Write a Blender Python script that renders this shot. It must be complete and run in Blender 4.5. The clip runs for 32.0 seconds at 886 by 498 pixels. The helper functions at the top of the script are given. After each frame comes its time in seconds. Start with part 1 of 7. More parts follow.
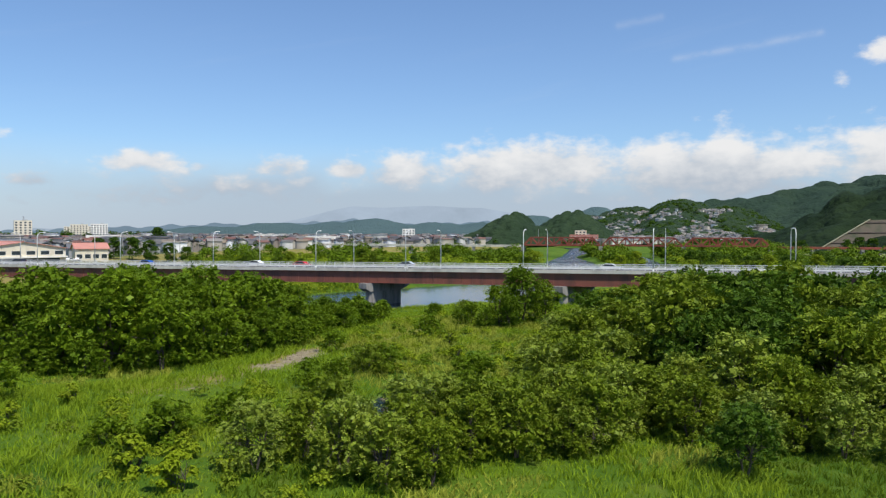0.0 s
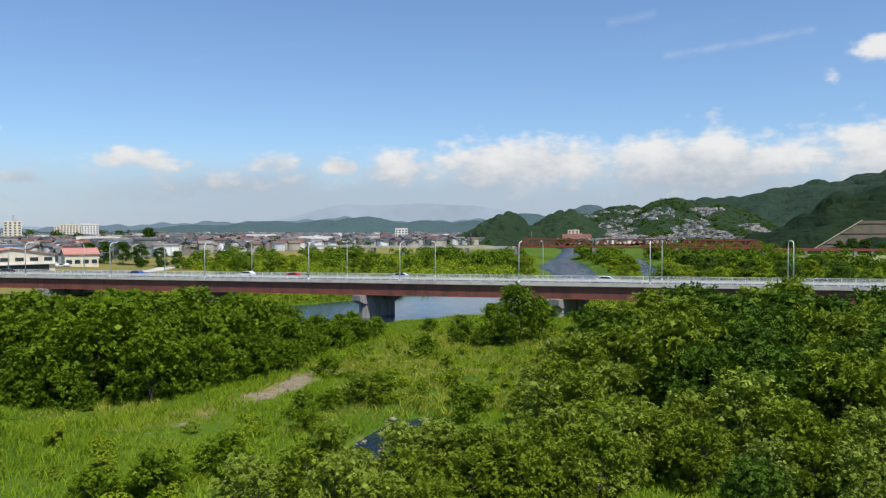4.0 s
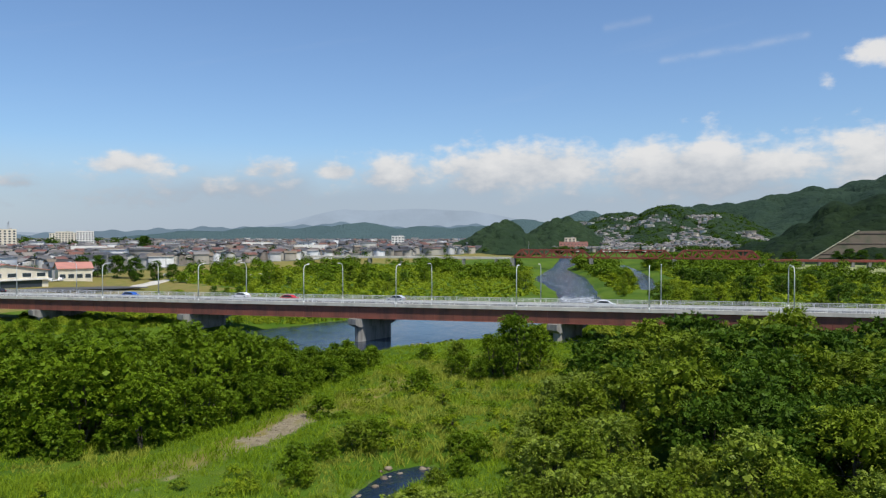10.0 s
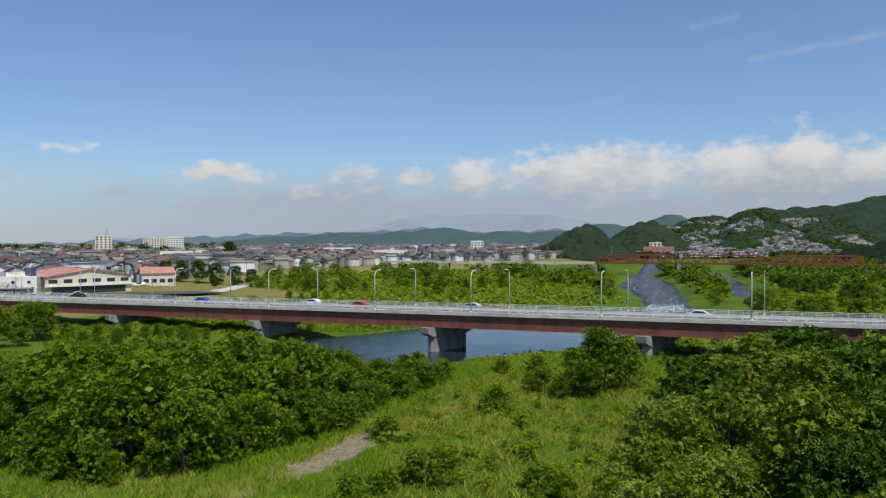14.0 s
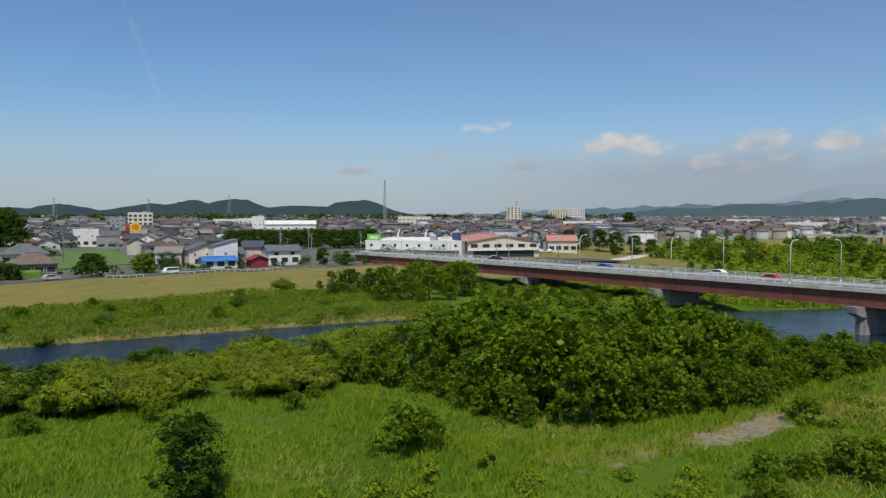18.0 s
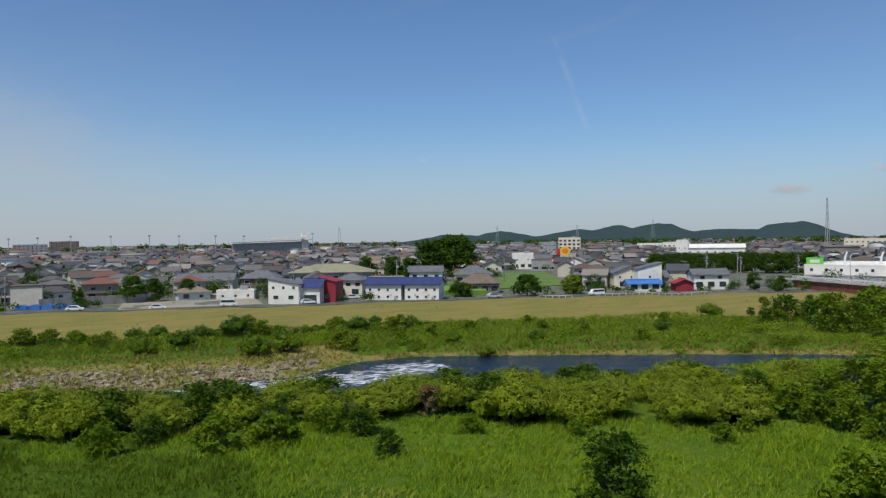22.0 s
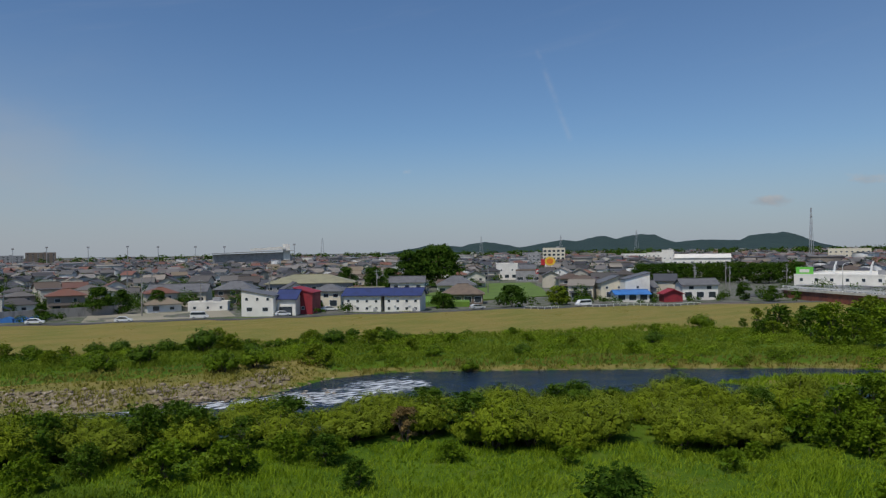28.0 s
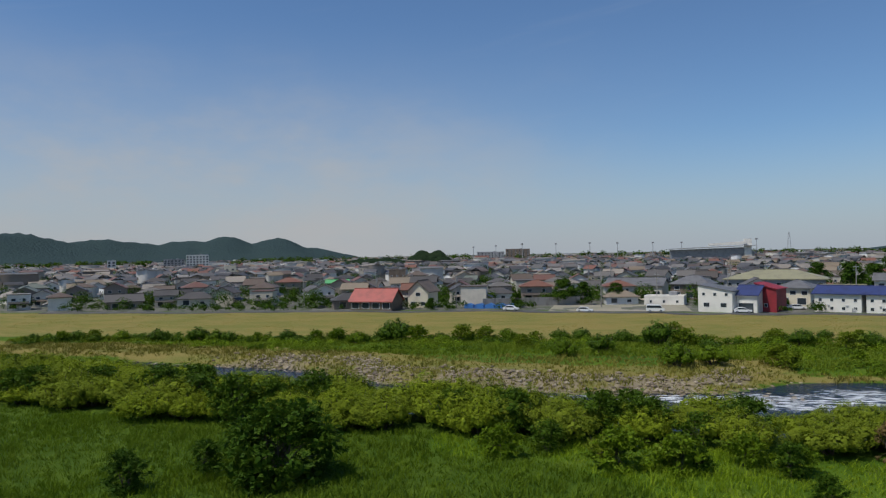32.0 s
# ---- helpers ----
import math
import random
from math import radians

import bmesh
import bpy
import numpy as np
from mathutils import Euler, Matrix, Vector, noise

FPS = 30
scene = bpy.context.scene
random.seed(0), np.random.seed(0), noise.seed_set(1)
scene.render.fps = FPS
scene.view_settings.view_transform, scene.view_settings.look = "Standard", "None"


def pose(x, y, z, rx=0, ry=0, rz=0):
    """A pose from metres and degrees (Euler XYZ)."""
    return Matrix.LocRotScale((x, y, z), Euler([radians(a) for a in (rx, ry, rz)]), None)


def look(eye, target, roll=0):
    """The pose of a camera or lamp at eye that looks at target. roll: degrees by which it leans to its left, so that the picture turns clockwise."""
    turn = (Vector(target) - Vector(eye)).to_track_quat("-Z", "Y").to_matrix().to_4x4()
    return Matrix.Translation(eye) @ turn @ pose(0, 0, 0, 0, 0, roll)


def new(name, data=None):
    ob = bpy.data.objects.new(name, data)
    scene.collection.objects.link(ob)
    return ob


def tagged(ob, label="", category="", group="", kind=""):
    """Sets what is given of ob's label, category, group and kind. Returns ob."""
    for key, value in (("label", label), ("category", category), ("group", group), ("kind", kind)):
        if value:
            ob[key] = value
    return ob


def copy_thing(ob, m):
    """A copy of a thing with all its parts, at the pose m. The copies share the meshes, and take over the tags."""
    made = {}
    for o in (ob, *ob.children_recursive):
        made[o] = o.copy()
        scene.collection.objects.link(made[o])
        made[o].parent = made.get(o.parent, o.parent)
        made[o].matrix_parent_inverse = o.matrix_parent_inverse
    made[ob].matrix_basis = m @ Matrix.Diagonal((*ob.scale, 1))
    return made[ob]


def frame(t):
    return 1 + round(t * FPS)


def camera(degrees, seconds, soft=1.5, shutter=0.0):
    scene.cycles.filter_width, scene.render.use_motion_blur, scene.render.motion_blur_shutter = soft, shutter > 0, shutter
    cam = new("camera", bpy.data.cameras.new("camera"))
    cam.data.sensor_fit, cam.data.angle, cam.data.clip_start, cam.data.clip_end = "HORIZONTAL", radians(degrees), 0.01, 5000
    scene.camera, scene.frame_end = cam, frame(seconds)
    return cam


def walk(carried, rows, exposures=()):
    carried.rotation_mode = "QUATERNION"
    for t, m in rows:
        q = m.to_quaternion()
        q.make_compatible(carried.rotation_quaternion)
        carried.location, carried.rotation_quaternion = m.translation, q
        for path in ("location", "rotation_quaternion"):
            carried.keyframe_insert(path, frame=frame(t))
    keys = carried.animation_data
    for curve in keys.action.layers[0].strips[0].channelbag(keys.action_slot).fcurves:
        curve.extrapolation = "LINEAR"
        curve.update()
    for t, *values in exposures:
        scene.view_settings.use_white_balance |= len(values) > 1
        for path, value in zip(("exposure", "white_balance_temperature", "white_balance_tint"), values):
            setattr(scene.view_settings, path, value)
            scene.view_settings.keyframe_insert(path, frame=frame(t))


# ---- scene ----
from collections import defaultdict


def eye_pose(x, y, z, yaw, pitch, roll):
    """A camera pose: yaw to the left from +y, pitch up, roll as look() takes it."""
    return pose(x, y, z, 90 + pitch, 0, yaw) @ pose(0, 0, 0, 0, 0, roll)


cam = camera(61.2, 32.0, soft=1.25)
PATH = [
    (0, eye_pose(-0.00, -13.73, 16.52, 0.57, -1.26, 0.15)),
    (0.5, eye_pose(0.02, -13.48, 16.60, 0.43, -1.27, 0.03)),
    (1, eye_pose(-0.03, -13.15, 16.82, 0.31, -1.31, 0.14)),
    (1.5, eye_pose(-0.11, -12.76, 17.16, 0.20, -1.37, 0.07)),
    (2, eye_pose(-0.22, -12.38, 17.63, 0.11, -1.39, 0.07)),
    (2.5, eye_pose(-0.32, -12.05, 18.13, 0.06, -1.42, 0.10)),
    (3, eye_pose(-0.40, -11.83, 18.67, 0.04, -1.44, 0.11)),
    (3.5, eye_pose(-0.46, -11.78, 19.20, 0.00, -1.46, 0.04)),
    (5.5, eye_pose(-0.47, -12.18, 21.04, -0.09, -1.53, 0.14)),
    (6, eye_pose(-0.46, -12.37, 21.48, -0.13, -1.53, 0.18)),
    (6.5, eye_pose(-0.42, -12.56, 22.00, -0.13, -1.53, 0.17)),
    (7, eye_pose(-0.46, -12.77, 22.59, -0.16, -1.52, 0.16)),
    (7.5, eye_pose(-0.44, -12.94, 23.10, -0.22, -1.55, 0.19)),
    (8, eye_pose(-0.40, -13.00, 23.46, -0.22, -1.56, 0.12)),
    (8.5, eye_pose(-0.34, -12.82, 23.67, -0.23, -1.50, 0.11)),
    (9, eye_pose(-0.33, -12.27, 23.76, -0.22, -1.40, -0.00)),
    (9.5, eye_pose(-0.37, -11.20, 23.78, -0.23, -1.27, 0.02)),
    (10, eye_pose(-0.47, -9.82, 23.64, -0.26, -1.13, 0.02)),
    (10.5, eye_pose(-0.47, -8.25, 23.61, -0.28, -1.06, 0.01)),
    (11, eye_pose(-0.44, -6.67, 23.55, -0.27, -0.99, 0.01)),
    (11.5, eye_pose(-0.38, -5.08, 23.53, -0.29, -0.92, 0.02)),
    (12, eye_pose(-0.33, -3.55, 23.50, -0.27, -0.86, 0.03)),
    (12.5, eye_pose(-0.18, -2.14, 23.47, -0.30, -0.80, 0.06)),
    (13, eye_pose(-0.06, -0.98, 23.45, -0.35, -0.70, 0.13)),
    (13.5, eye_pose(-0.12, -0.36, 23.38, 0.02, -0.67, 0.10)),
    (14, eye_pose(-0.06, -0.03, 23.39, 5.84, -0.73, -0.11)),
    (14.5, eye_pose(0.11, 0.13, 23.44, 11.54, -0.82, -0.16)),
    (16.5, eye_pose(-0.87, 0.13, 23.02, 21.93, -2.95, 0.12)),
    (17, eye_pose(-1.05, 0.26, 22.87, 25.99, -2.98, -0.01)),
    (17.5, eye_pose(-1.21, 0.18, 22.67, 30.63, -2.94, 0.02)),
    (18, eye_pose(-1.24, 0.15, 22.34, 35.58, -2.86, 0.05)),
    (18.5, eye_pose(-1.40, 0.19, 22.21, 39.46, -2.86, 0.05)),
    (19, eye_pose(-1.61, 0.32, 22.16, 43.28, -2.89, -0.15)),
    (19.5, eye_pose(-1.85, 0.24, 22.09, 47.57, -2.87, -0.21)),
    (20, eye_pose(-2.01, 0.38, 22.01, 51.41, -2.87, -0.30)),
    (20.5, eye_pose(-2.14, 0.45, 21.98, 54.95, -2.87, -0.42)),
    (21, eye_pose(-2.30, 0.54, 21.92, 59.07, -2.06, -0.53)),
    (21.5, eye_pose(-2.46, 0.66, 21.84, 63.41, -2.02, -0.72)),
    (22, eye_pose(-2.46, 0.86, 21.80, 67.15, -0.78, -0.77)),
    (22.5, eye_pose(-2.47, 0.91, 21.80, 66.62, -0.81, -0.78)),
    (23, eye_pose(-2.45, 0.94, 21.79, 66.39, -0.80, -0.75)),
    (23.5, eye_pose(-2.47, 1.00, 21.75, 66.21, -0.80, -0.74)),
    (24, eye_pose(-2.73, 1.14, 21.63, 66.05, -0.73, -0.75)),
    (24.5, eye_pose(-3.21, 1.43, 21.48, 65.91, -0.63, -0.77)),
    (25, eye_pose(-3.96, 1.83, 21.47, 65.78, -0.52, -0.77)),
    (25.5, eye_pose(-4.89, 2.30, 21.44, 65.70, -0.36, -0.82)),
    (27.5, eye_pose(-8.99, 4.45, 21.27, 65.16, 0.03, -0.82)),
    (28, eye_pose(-9.67, 4.71, 21.25, 65.92, 0.05, -0.82)),
    (28.5, eye_pose(-10.08, 4.95, 21.18, 69.17, 0.04, -0.80)),
    (29, eye_pose(-10.33, 5.09, 21.03, 73.14, 0.04, -0.86)),
    (29.5, eye_pose(-10.51, 5.27, 20.93, 77.72, 0.09, -0.91)),
    (30, eye_pose(-10.64, 5.36, 20.85, 81.90, 0.11, -0.91)),
    (30.5, eye_pose(-10.77, 5.36, 20.80, 86.08, 0.14, -0.98)),
    (31, eye_pose(-10.86, 5.41, 20.78, 90.51, 0.18, -1.04)),
    (31.5, eye_pose(-10.96, 5.41, 20.66, 95.23, 0.28, -1.13)),
    (32, eye_pose(-11.14, 5.36, 20.60, 99.88, 0.32, -1.09)),
]
walk(cam, PATH, exposures=[(0.0, 0.22), (6.0, 0.18), (9.0, 0.12), (13.0, -0.05), (14.0, -0.08), (17.0, -0.42), (18.0, -0.25), (19.0, -0.15), (22.0, -0.22), (25.0, -0.40), (28.0, -0.54), (30.0, -0.56), (32.0, -0.38)])

# ---- world and sun ----
SUN_AZ, SUN_EL = 144.0, 61.0      # compass degrees from +y, elevation


def nodes_of(mat_or_world):
    mat_or_world.use_nodes = True
    tree = mat_or_world.node_tree
    tree.nodes.clear()
    return tree


class Graph:
    """Small helper to write node trees as expressions."""

    def __init__(self, tree):
        self.t = tree

    def put(self, socket, value):
        if isinstance(value, bpy.types.NodeSocket):
            self.t.links.new(value, socket)
        elif value is not None:
            if socket.type == "RGBA" and len(value) == 3:
                value = (*value, 1)
            socket.default_value = value

    def node(self, kind, out=0, **ins):
        n = self.t.nodes.new(kind)
        for k, v in ins.items():
            key = int(k[1:]) if k[0] == "i" and k[1:].isdigit() else k.replace("_", " ")
            self.put(n.inputs[key], v)
        return n.outputs[out]

    def math(self, op, a, b=None, c=None, clamp=False):
        n = self.t.nodes.new("ShaderNodeMath")
        n.operation, n.use_clamp = op, clamp
        for i, v in enumerate((a, b, c)):
            self.put(n.inputs[i], v)
        return n.outputs[0]

    def attribute(self, name):
        n = self.t.nodes.new("ShaderNodeAttribute")
        n.attribute_name = name
        return n.outputs["Fac"]

    def mix(self, fac, a, b, blend="MIX"):
        n = self.t.nodes.new("ShaderNodeMix")
        n.data_type, n.blend_type = "RGBA", blend
        for i, v in ((0, fac), (6, a), (7, b)):
            self.put(n.inputs[i], v)
        return n.outputs[2]

    def step(self, x, lo, hi):
        n = self.t.nodes.new("ShaderNodeMapRange")
        n.interpolation_type = "SMOOTHSTEP"
        for i, v in ((0, x), (1, lo), (2, hi), (3, 0.0), (4, 1.0)):
            self.put(n.inputs[i], v)
        return n.outputs[0]

    def noise(self, vec, scale, detail=3.0, rough=0.55, out=0):
        return self.node("ShaderNodeTexNoise", out, Vector=vec, Scale=scale, Detail=detail, Roughness=rough)

    def ramp(self, fac, stops, mode="LINEAR"):
        n = self.t.nodes.new("ShaderNodeValToRGB")
        n.color_ramp.interpolation = mode
        while len(n.color_ramp.elements) < len(stops):
            n.color_ramp.elements.new(0.5)
        for e, (p, c) in zip(n.color_ramp.elements, stops):
            e.position, e.color = p, (*c, 1)
        self.put(n.inputs[0], fac)
        return n.outputs[0]


def make_world():
    w = bpy.data.worlds.new("sky")
    scene.world = w
    g = Graph(nodes_of(w))
    tex = g.t.nodes.new("ShaderNodeTexSky")
    tex.sky_type, tex.sun_disc, tex.sun_elevation, tex.sun_rotation = "NISHITA", False, radians(SUN_EL), radians(SUN_AZ)
    tex.air_density, tex.dust_density, tex.ozone_density = 1.0, 0.35, 3.0
    sky = g.mix(1.0, tex.outputs[0], (0.84, 1.045, 1.255), "MULTIPLY")
    way = g.node("ShaderNodeTexCoord", 0)
    sep = g.t.nodes.new("ShaderNodeSeparateXYZ")
    g.put(sep.inputs[0], way)
    az = g.math("MULTIPLY", g.math("ARCTAN2", g.math("MULTIPLY", sep.outputs[0], -1.0), sep.outputs[1]), 57.2958)  # left of +y
    el = g.math("MULTIPLY", g.math("ARCSINE", sep.outputs[2]), 57.2958)
    plane = g.node("ShaderNodeCombineXYZ", X=az, Y=g.math("MULTIPLY", el, 1.7), Z=0.0)
    puff = g.noise(plane, 0.42, 9.0, 0.56)
    soft = g.noise(plane, 0.13, 4.0, 0.5)
    # cloud banks: azimuth left of +y, elevation, their half sizes, and how dense they are
    banks = [(-6, 5.0, 9, 2.4, 0.60), (-19, 4.8, 11, 2.6, 0.60), (-33, 5.2, 12, 2.9, 0.55), (-46, 6, 12, 3.2, 0.5), (3.6, 4.7, 4.4, 1.7, 0.54), (7.6, 4.7, 2.2, 0.85, 0.52), (12.8, 4.9, 2.6, 1.1, 0.52),
             (22.6, 5.0, 3.4, 1.15, 0.50), (18.4, 4.7, 1.1, 0.5, 0.42), (29.2, 3.5, 2.5, 0.75, 0.46), (31.8, 6.3, 2.4, 0.75, 0.36), (36.4, 4.2, 1.5, 0.7, 0.42), (42.3, 3.1, 2.3, 0.5, 0.42),
             (18, 3.4, 17, 1.9, 0.34), (68.5, 6.0, 1.2, 0.4, 0.32), (-30.4, 11.9, 2.0, 1.6, 0.52), (-27.3, 10.3, 0.8, 0.8, 0.27), (-18.5, 8.3, 2.6, 0.7, 0.25), (-70, 7, 20, 4, 0.5), (-110, 8, 26, 5, 0.45)]
    dens = None
    for a, e, sa, se, amp in banks:
        u = g.math("DIVIDE", g.math("SUBTRACT", az, float(a)), float(sa))
        v = g.math("DIVIDE", g.math("SUBTRACT", el, float(e)), float(se))
        r = g.math("ADD", g.math("MULTIPLY", u, u), g.math("MULTIPLY", v, v))
        blob = g.math("MULTIPLY", g.math("EXPONENT", g.math("MULTIPLY", r, -0.9)), float(amp))
        dens = blob if dens is None else g.math("MAXIMUM", dens, blob)
    total = g.math("ADD", dens, g.math("MULTIPLY", g.math("SUBTRACT", puff, 0.5), 0.85))
    mask = g.math("MULTIPLY", g.step(total, 0.22, 0.50), 0.94)
    # high thin streaks
    thin_v = g.node("ShaderNodeCombineXYZ", X=g.math("MULTIPLY", az, 0.05), Y=g.math("ADD", g.math("MULTIPLY", el, 0.5), g.math("MULTIPLY", az, 0.09)), Z=3.0)
    thin = g.math("MULTIPLY", g.step(g.noise(thin_v, 1.0, 5.0, 0.6), 0.55, 0.9), 0.07)
    mask = g.math("MAXIMUM", mask, g.math("MULTIPLY", thin, g.step(el, 5.0, 12.0)))
    # two thin trails: start and end by azimuth and elevation, half width, strength
    for a0, e0, a1, e1, wide, amp in ((58.5, 14.6, 56.2, 8.2, 0.2, 0.10), (-16.5, 12.5, -26.0, 13.4, 0.24, 0.17), (-12.5, 15.0, -15.5, 15.4, 0.25, 0.10)):
        dx, dy = a1 - a0, e1 - e0
        n2 = dx * dx + dy * dy
        pa, pe = g.math("SUBTRACT", az, a0), g.math("SUBTRACT", el, e0)
        t = g.math("DIVIDE", g.math("ADD", g.math("MULTIPLY", pa, dx), g.math("MULTIPLY", pe, dy)), n2, clamp=True)
        du, dv = g.math("SUBTRACT", pa, g.math("MULTIPLY", t, dx)), g.math("SUBTRACT", pe, g.math("MULTIPLY", t, dy))
        r = g.math("DIVIDE", g.math("ADD", g.math("MULTIPLY", du, du), g.math("MULTIPLY", dv, dv)), wide * wide)
        trail = g.math("MULTIPLY", g.math("EXPONENT", g.math("MULTIPLY", r, -1.0)), g.math("MULTIPLY", g.step(puff, 0.3, 0.6), amp))
        mask = g.math("MAXIMUM", mask, trail)
    lit = g.step(g.math("ADD", g.math("MULTIPLY", el, 0.24), g.math("ADD", g.math("MULTIPLY", puff, 1.3), g.math("MULTIPLY", soft, 0.9))), 1.55, 2.75)
    cloud = g.mix(lit, (0.37, 0.42, 0.49), (0.75, 0.74, 0.73))
    haze = g.math("MULTIPLY", g.math("POWER", g.math("SUBTRACT", 1.0, g.step(el, -1.0, 11.0)), 1.5), 0.8)
    high = g.math("MULTIPLY", g.math("SUBTRACT", 1.0, g.step(el, 4.0, 34.0)), g.math("SUBTRACT", 0.13, g.math("MULTIPLY", g.step(az, 20.0, 60.0), 0.11)))
    haze = g.math("MAXIMUM", haze, high)
    # grey mist under the cloud bank, and a pale veil to the south
    side = g.math("MULTIPLY", g.step(az, -75.0, -40.0), g.math("SUBTRACT", 1.0, g.step(az, 12.0, 44.0)))
    mist = g.math("MULTIPLY", side, g.math("SUBTRACT", 1.0, g.step(g.math("ADD", el, g.math("MULTIPLY", g.math("SUBTRACT", soft, 0.5), 4.0)), 2.6, 5.6)))
    veil_n = g.step(g.noise(g.node("ShaderNodeCombineXYZ", X=g.math("MULTIPLY", az, 0.5), Y=el, Z=7.0), 0.16, 5.0, 0.55), 0.38, 0.68)
    veil = g.math("MULTIPLY", g.math("MULTIPLY", g.math("ADD", 0.45, g.math("MULTIPLY", veil_n, 0.55)), g.step(az, 76.0, 116.0)), g.math("SUBTRACT", 1.0, g.step(el, 4.0, 18.0)))
    sky_s = g.node("ShaderNodeBackground", Color=sky, Strength=0.1)
    haze_s = g.node("ShaderNodeBackground", Color=(0.455, 0.51, 0.605), Strength=1.0)
    cloud_s = g.node("ShaderNodeBackground", Color=cloud, Strength=1.0)
    a = g.node("ShaderNodeMixShader", i0=haze, i1=sky_s, i2=haze_s)
    mist_s = g.node("ShaderNodeBackground", Color=(0.36, 0.43, 0.52), Strength=1.0)
    veil_s = g.node("ShaderNodeBackground", Color=(0.555, 0.56, 0.57), Strength=1.0)
    a = g.node("ShaderNodeMixShader", i0=g.math("MULTIPLY", mist, 0.75), i1=a, i2=mist_s)
    a = g.node("ShaderNodeMixShader", i0=g.math("MULTIPLY", veil, 0.9), i1=a, i2=veil_s)
    b = g.node("ShaderNodeMixShader", i0=mask, i1=a, i2=cloud_s)
    out = g.t.nodes.new("ShaderNodeOutputWorld")
    g.put(out.inputs[0], b)


make_world()
sun = new("sun", bpy.data.lights.new("sun", "SUN"))
sun.data.energy, sun.data.angle, sun.data.color = 4.6, radians(0.6), (1.0, 0.95, 0.86)
sun_way = Vector((math.sin(radians(SUN_AZ)) * math.cos(radians(SUN_EL)), math.cos(radians(SUN_AZ)) * math.cos(radians(SUN_EL)), math.sin(radians(SUN_EL))))
sun.matrix_world = look(sun_way * 300, (0, 0, 0))


# ---- materials ----
def material(name, colour=None, rough=0.7, metal=0.0, spec=0.5, build=None):
    m = bpy.data.materials.new(name)
    g = Graph(nodes_of(m))
    p = g.t.nodes.new("ShaderNodeBsdfPrincipled")
    out = g.t.nodes.new("ShaderNodeOutputMaterial")
    p.inputs["Roughness"].default_value, p.inputs["Metallic"].default_value = rough, metal
    p.inputs["Specular IOR Level"].default_value = spec
    if colour is not None:
        g.put(p.inputs["Base Color"], colour)
    g.put(out.inputs[0], p.outputs[0])
    if build:
        build(g, p, out)
    return m


def place(g):
    return g.node("ShaderNodeNewGeometry", 0)


def bump(g, p, height, strength=0.4, distance=0.05):
    g.put(p.inputs["Normal"], g.node("ShaderNodeBump", Strength=strength, Distance=distance, Height=height))


def worn(name, base, dark, scale=1.0, rough=0.75, metal=0.0, grain=12.0, streak=False, bumps=0.15):
    """A surface of one colour with stains at one scale and grain at another."""
    def build(g, p, out):
        pos = place(g)
        if streak:
            sp = g.node("ShaderNodeMapping", Vector=pos, Scale=(1.0, 1.0, 0.18))
        else:
            sp = pos
        stain = g.step(g.noise(sp, 0.6 * scale, 5.0, 0.6), 0.42, 0.72)
        fine = g.noise(pos, grain * scale, 3.0, 0.6)
        c = g.mix(stain, base, dark)
        c = g.mix(g.math("MULTIPLY", fine, 0.22), c, tuple(v * 0.45 for v in base))
        g.put(p.inputs["Base Color"], c)
        g.put(p.inputs["Roughness"], g.math("ADD", g.math("MULTIPLY", fine, 0.2), rough - 0.1))
        bump(g, p, fine, bumps, 0.03)
    return material(name, rough=rough, metal=metal, build=build)


def by_object(name, colours, rough=0.7, dark=0.7, metal=0.0, island=False):
    """One of several plain colours per object (or per loose piece), weathered a little."""
    def build(g, p, out):
        if island:
            rnd = g.node("ShaderNodeNewGeometry", "Random Per Island")
        else:
            rnd = g.node("ShaderNodeObjectInfo", "Random")
        n = len(colours)
        c = g.ramp(rnd, [(i / n, col) for i, col in enumerate(colours)], "CONSTANT")
        pos = place(g)
        st = g.step(g.noise(pos, 0.35, 4.0, 0.6), 0.35, 0.75)
        c = g.mix(g.math("MULTIPLY", st, 0.2), c, (0.12, 0.12, 0.11))
        g.put(p.inputs["Base Color"], c)
    return material(name, rough=rough, metal=metal, build=build)


def foliage(name, a, b, c, clear=0.28, rough=0.55, big=0.35, sheen=0.06):
    """Leaves: three greens by leaf and by tree, part of the light passing through."""
    def build(g, p, out):
        leaf = g.node("ShaderNodeNewGeometry", "Random Per Island")
        tree = g.node("ShaderNodeObjectInfo", "Random")
        blot = g.noise(place(g), big, 4.0, 0.55)
        col = g.mix(leaf, *(tuple(v * k for v, k in zip(q, (1.06, 1.0, 0.85))) for q in (a, b)))
        col = g.mix(g.math("MULTIPLY", g.step(g.math("ADD", g.math("MULTIPLY", tree, 0.5), g.math("MULTIPLY", blot, 0.7)), 0.35, 0.85), 0.8), col, c)
        g.put(p.inputs["Base Color"], col)
        p.inputs["Roughness"].default_value = rough
        p.inputs["Specular IOR Level"].default_value = sheen * 0.75
        tr = g.node("ShaderNodeBsdfTranslucent", Color=g.mix(0.4, col, (0.16, 0.26, 0.02)))
        mixed = g.node("ShaderNodeMixShader", i0=clear, i1=p.outputs[0], i2=tr)
        g.put(out.inputs[0], mixed)
    return material(name, build=build)


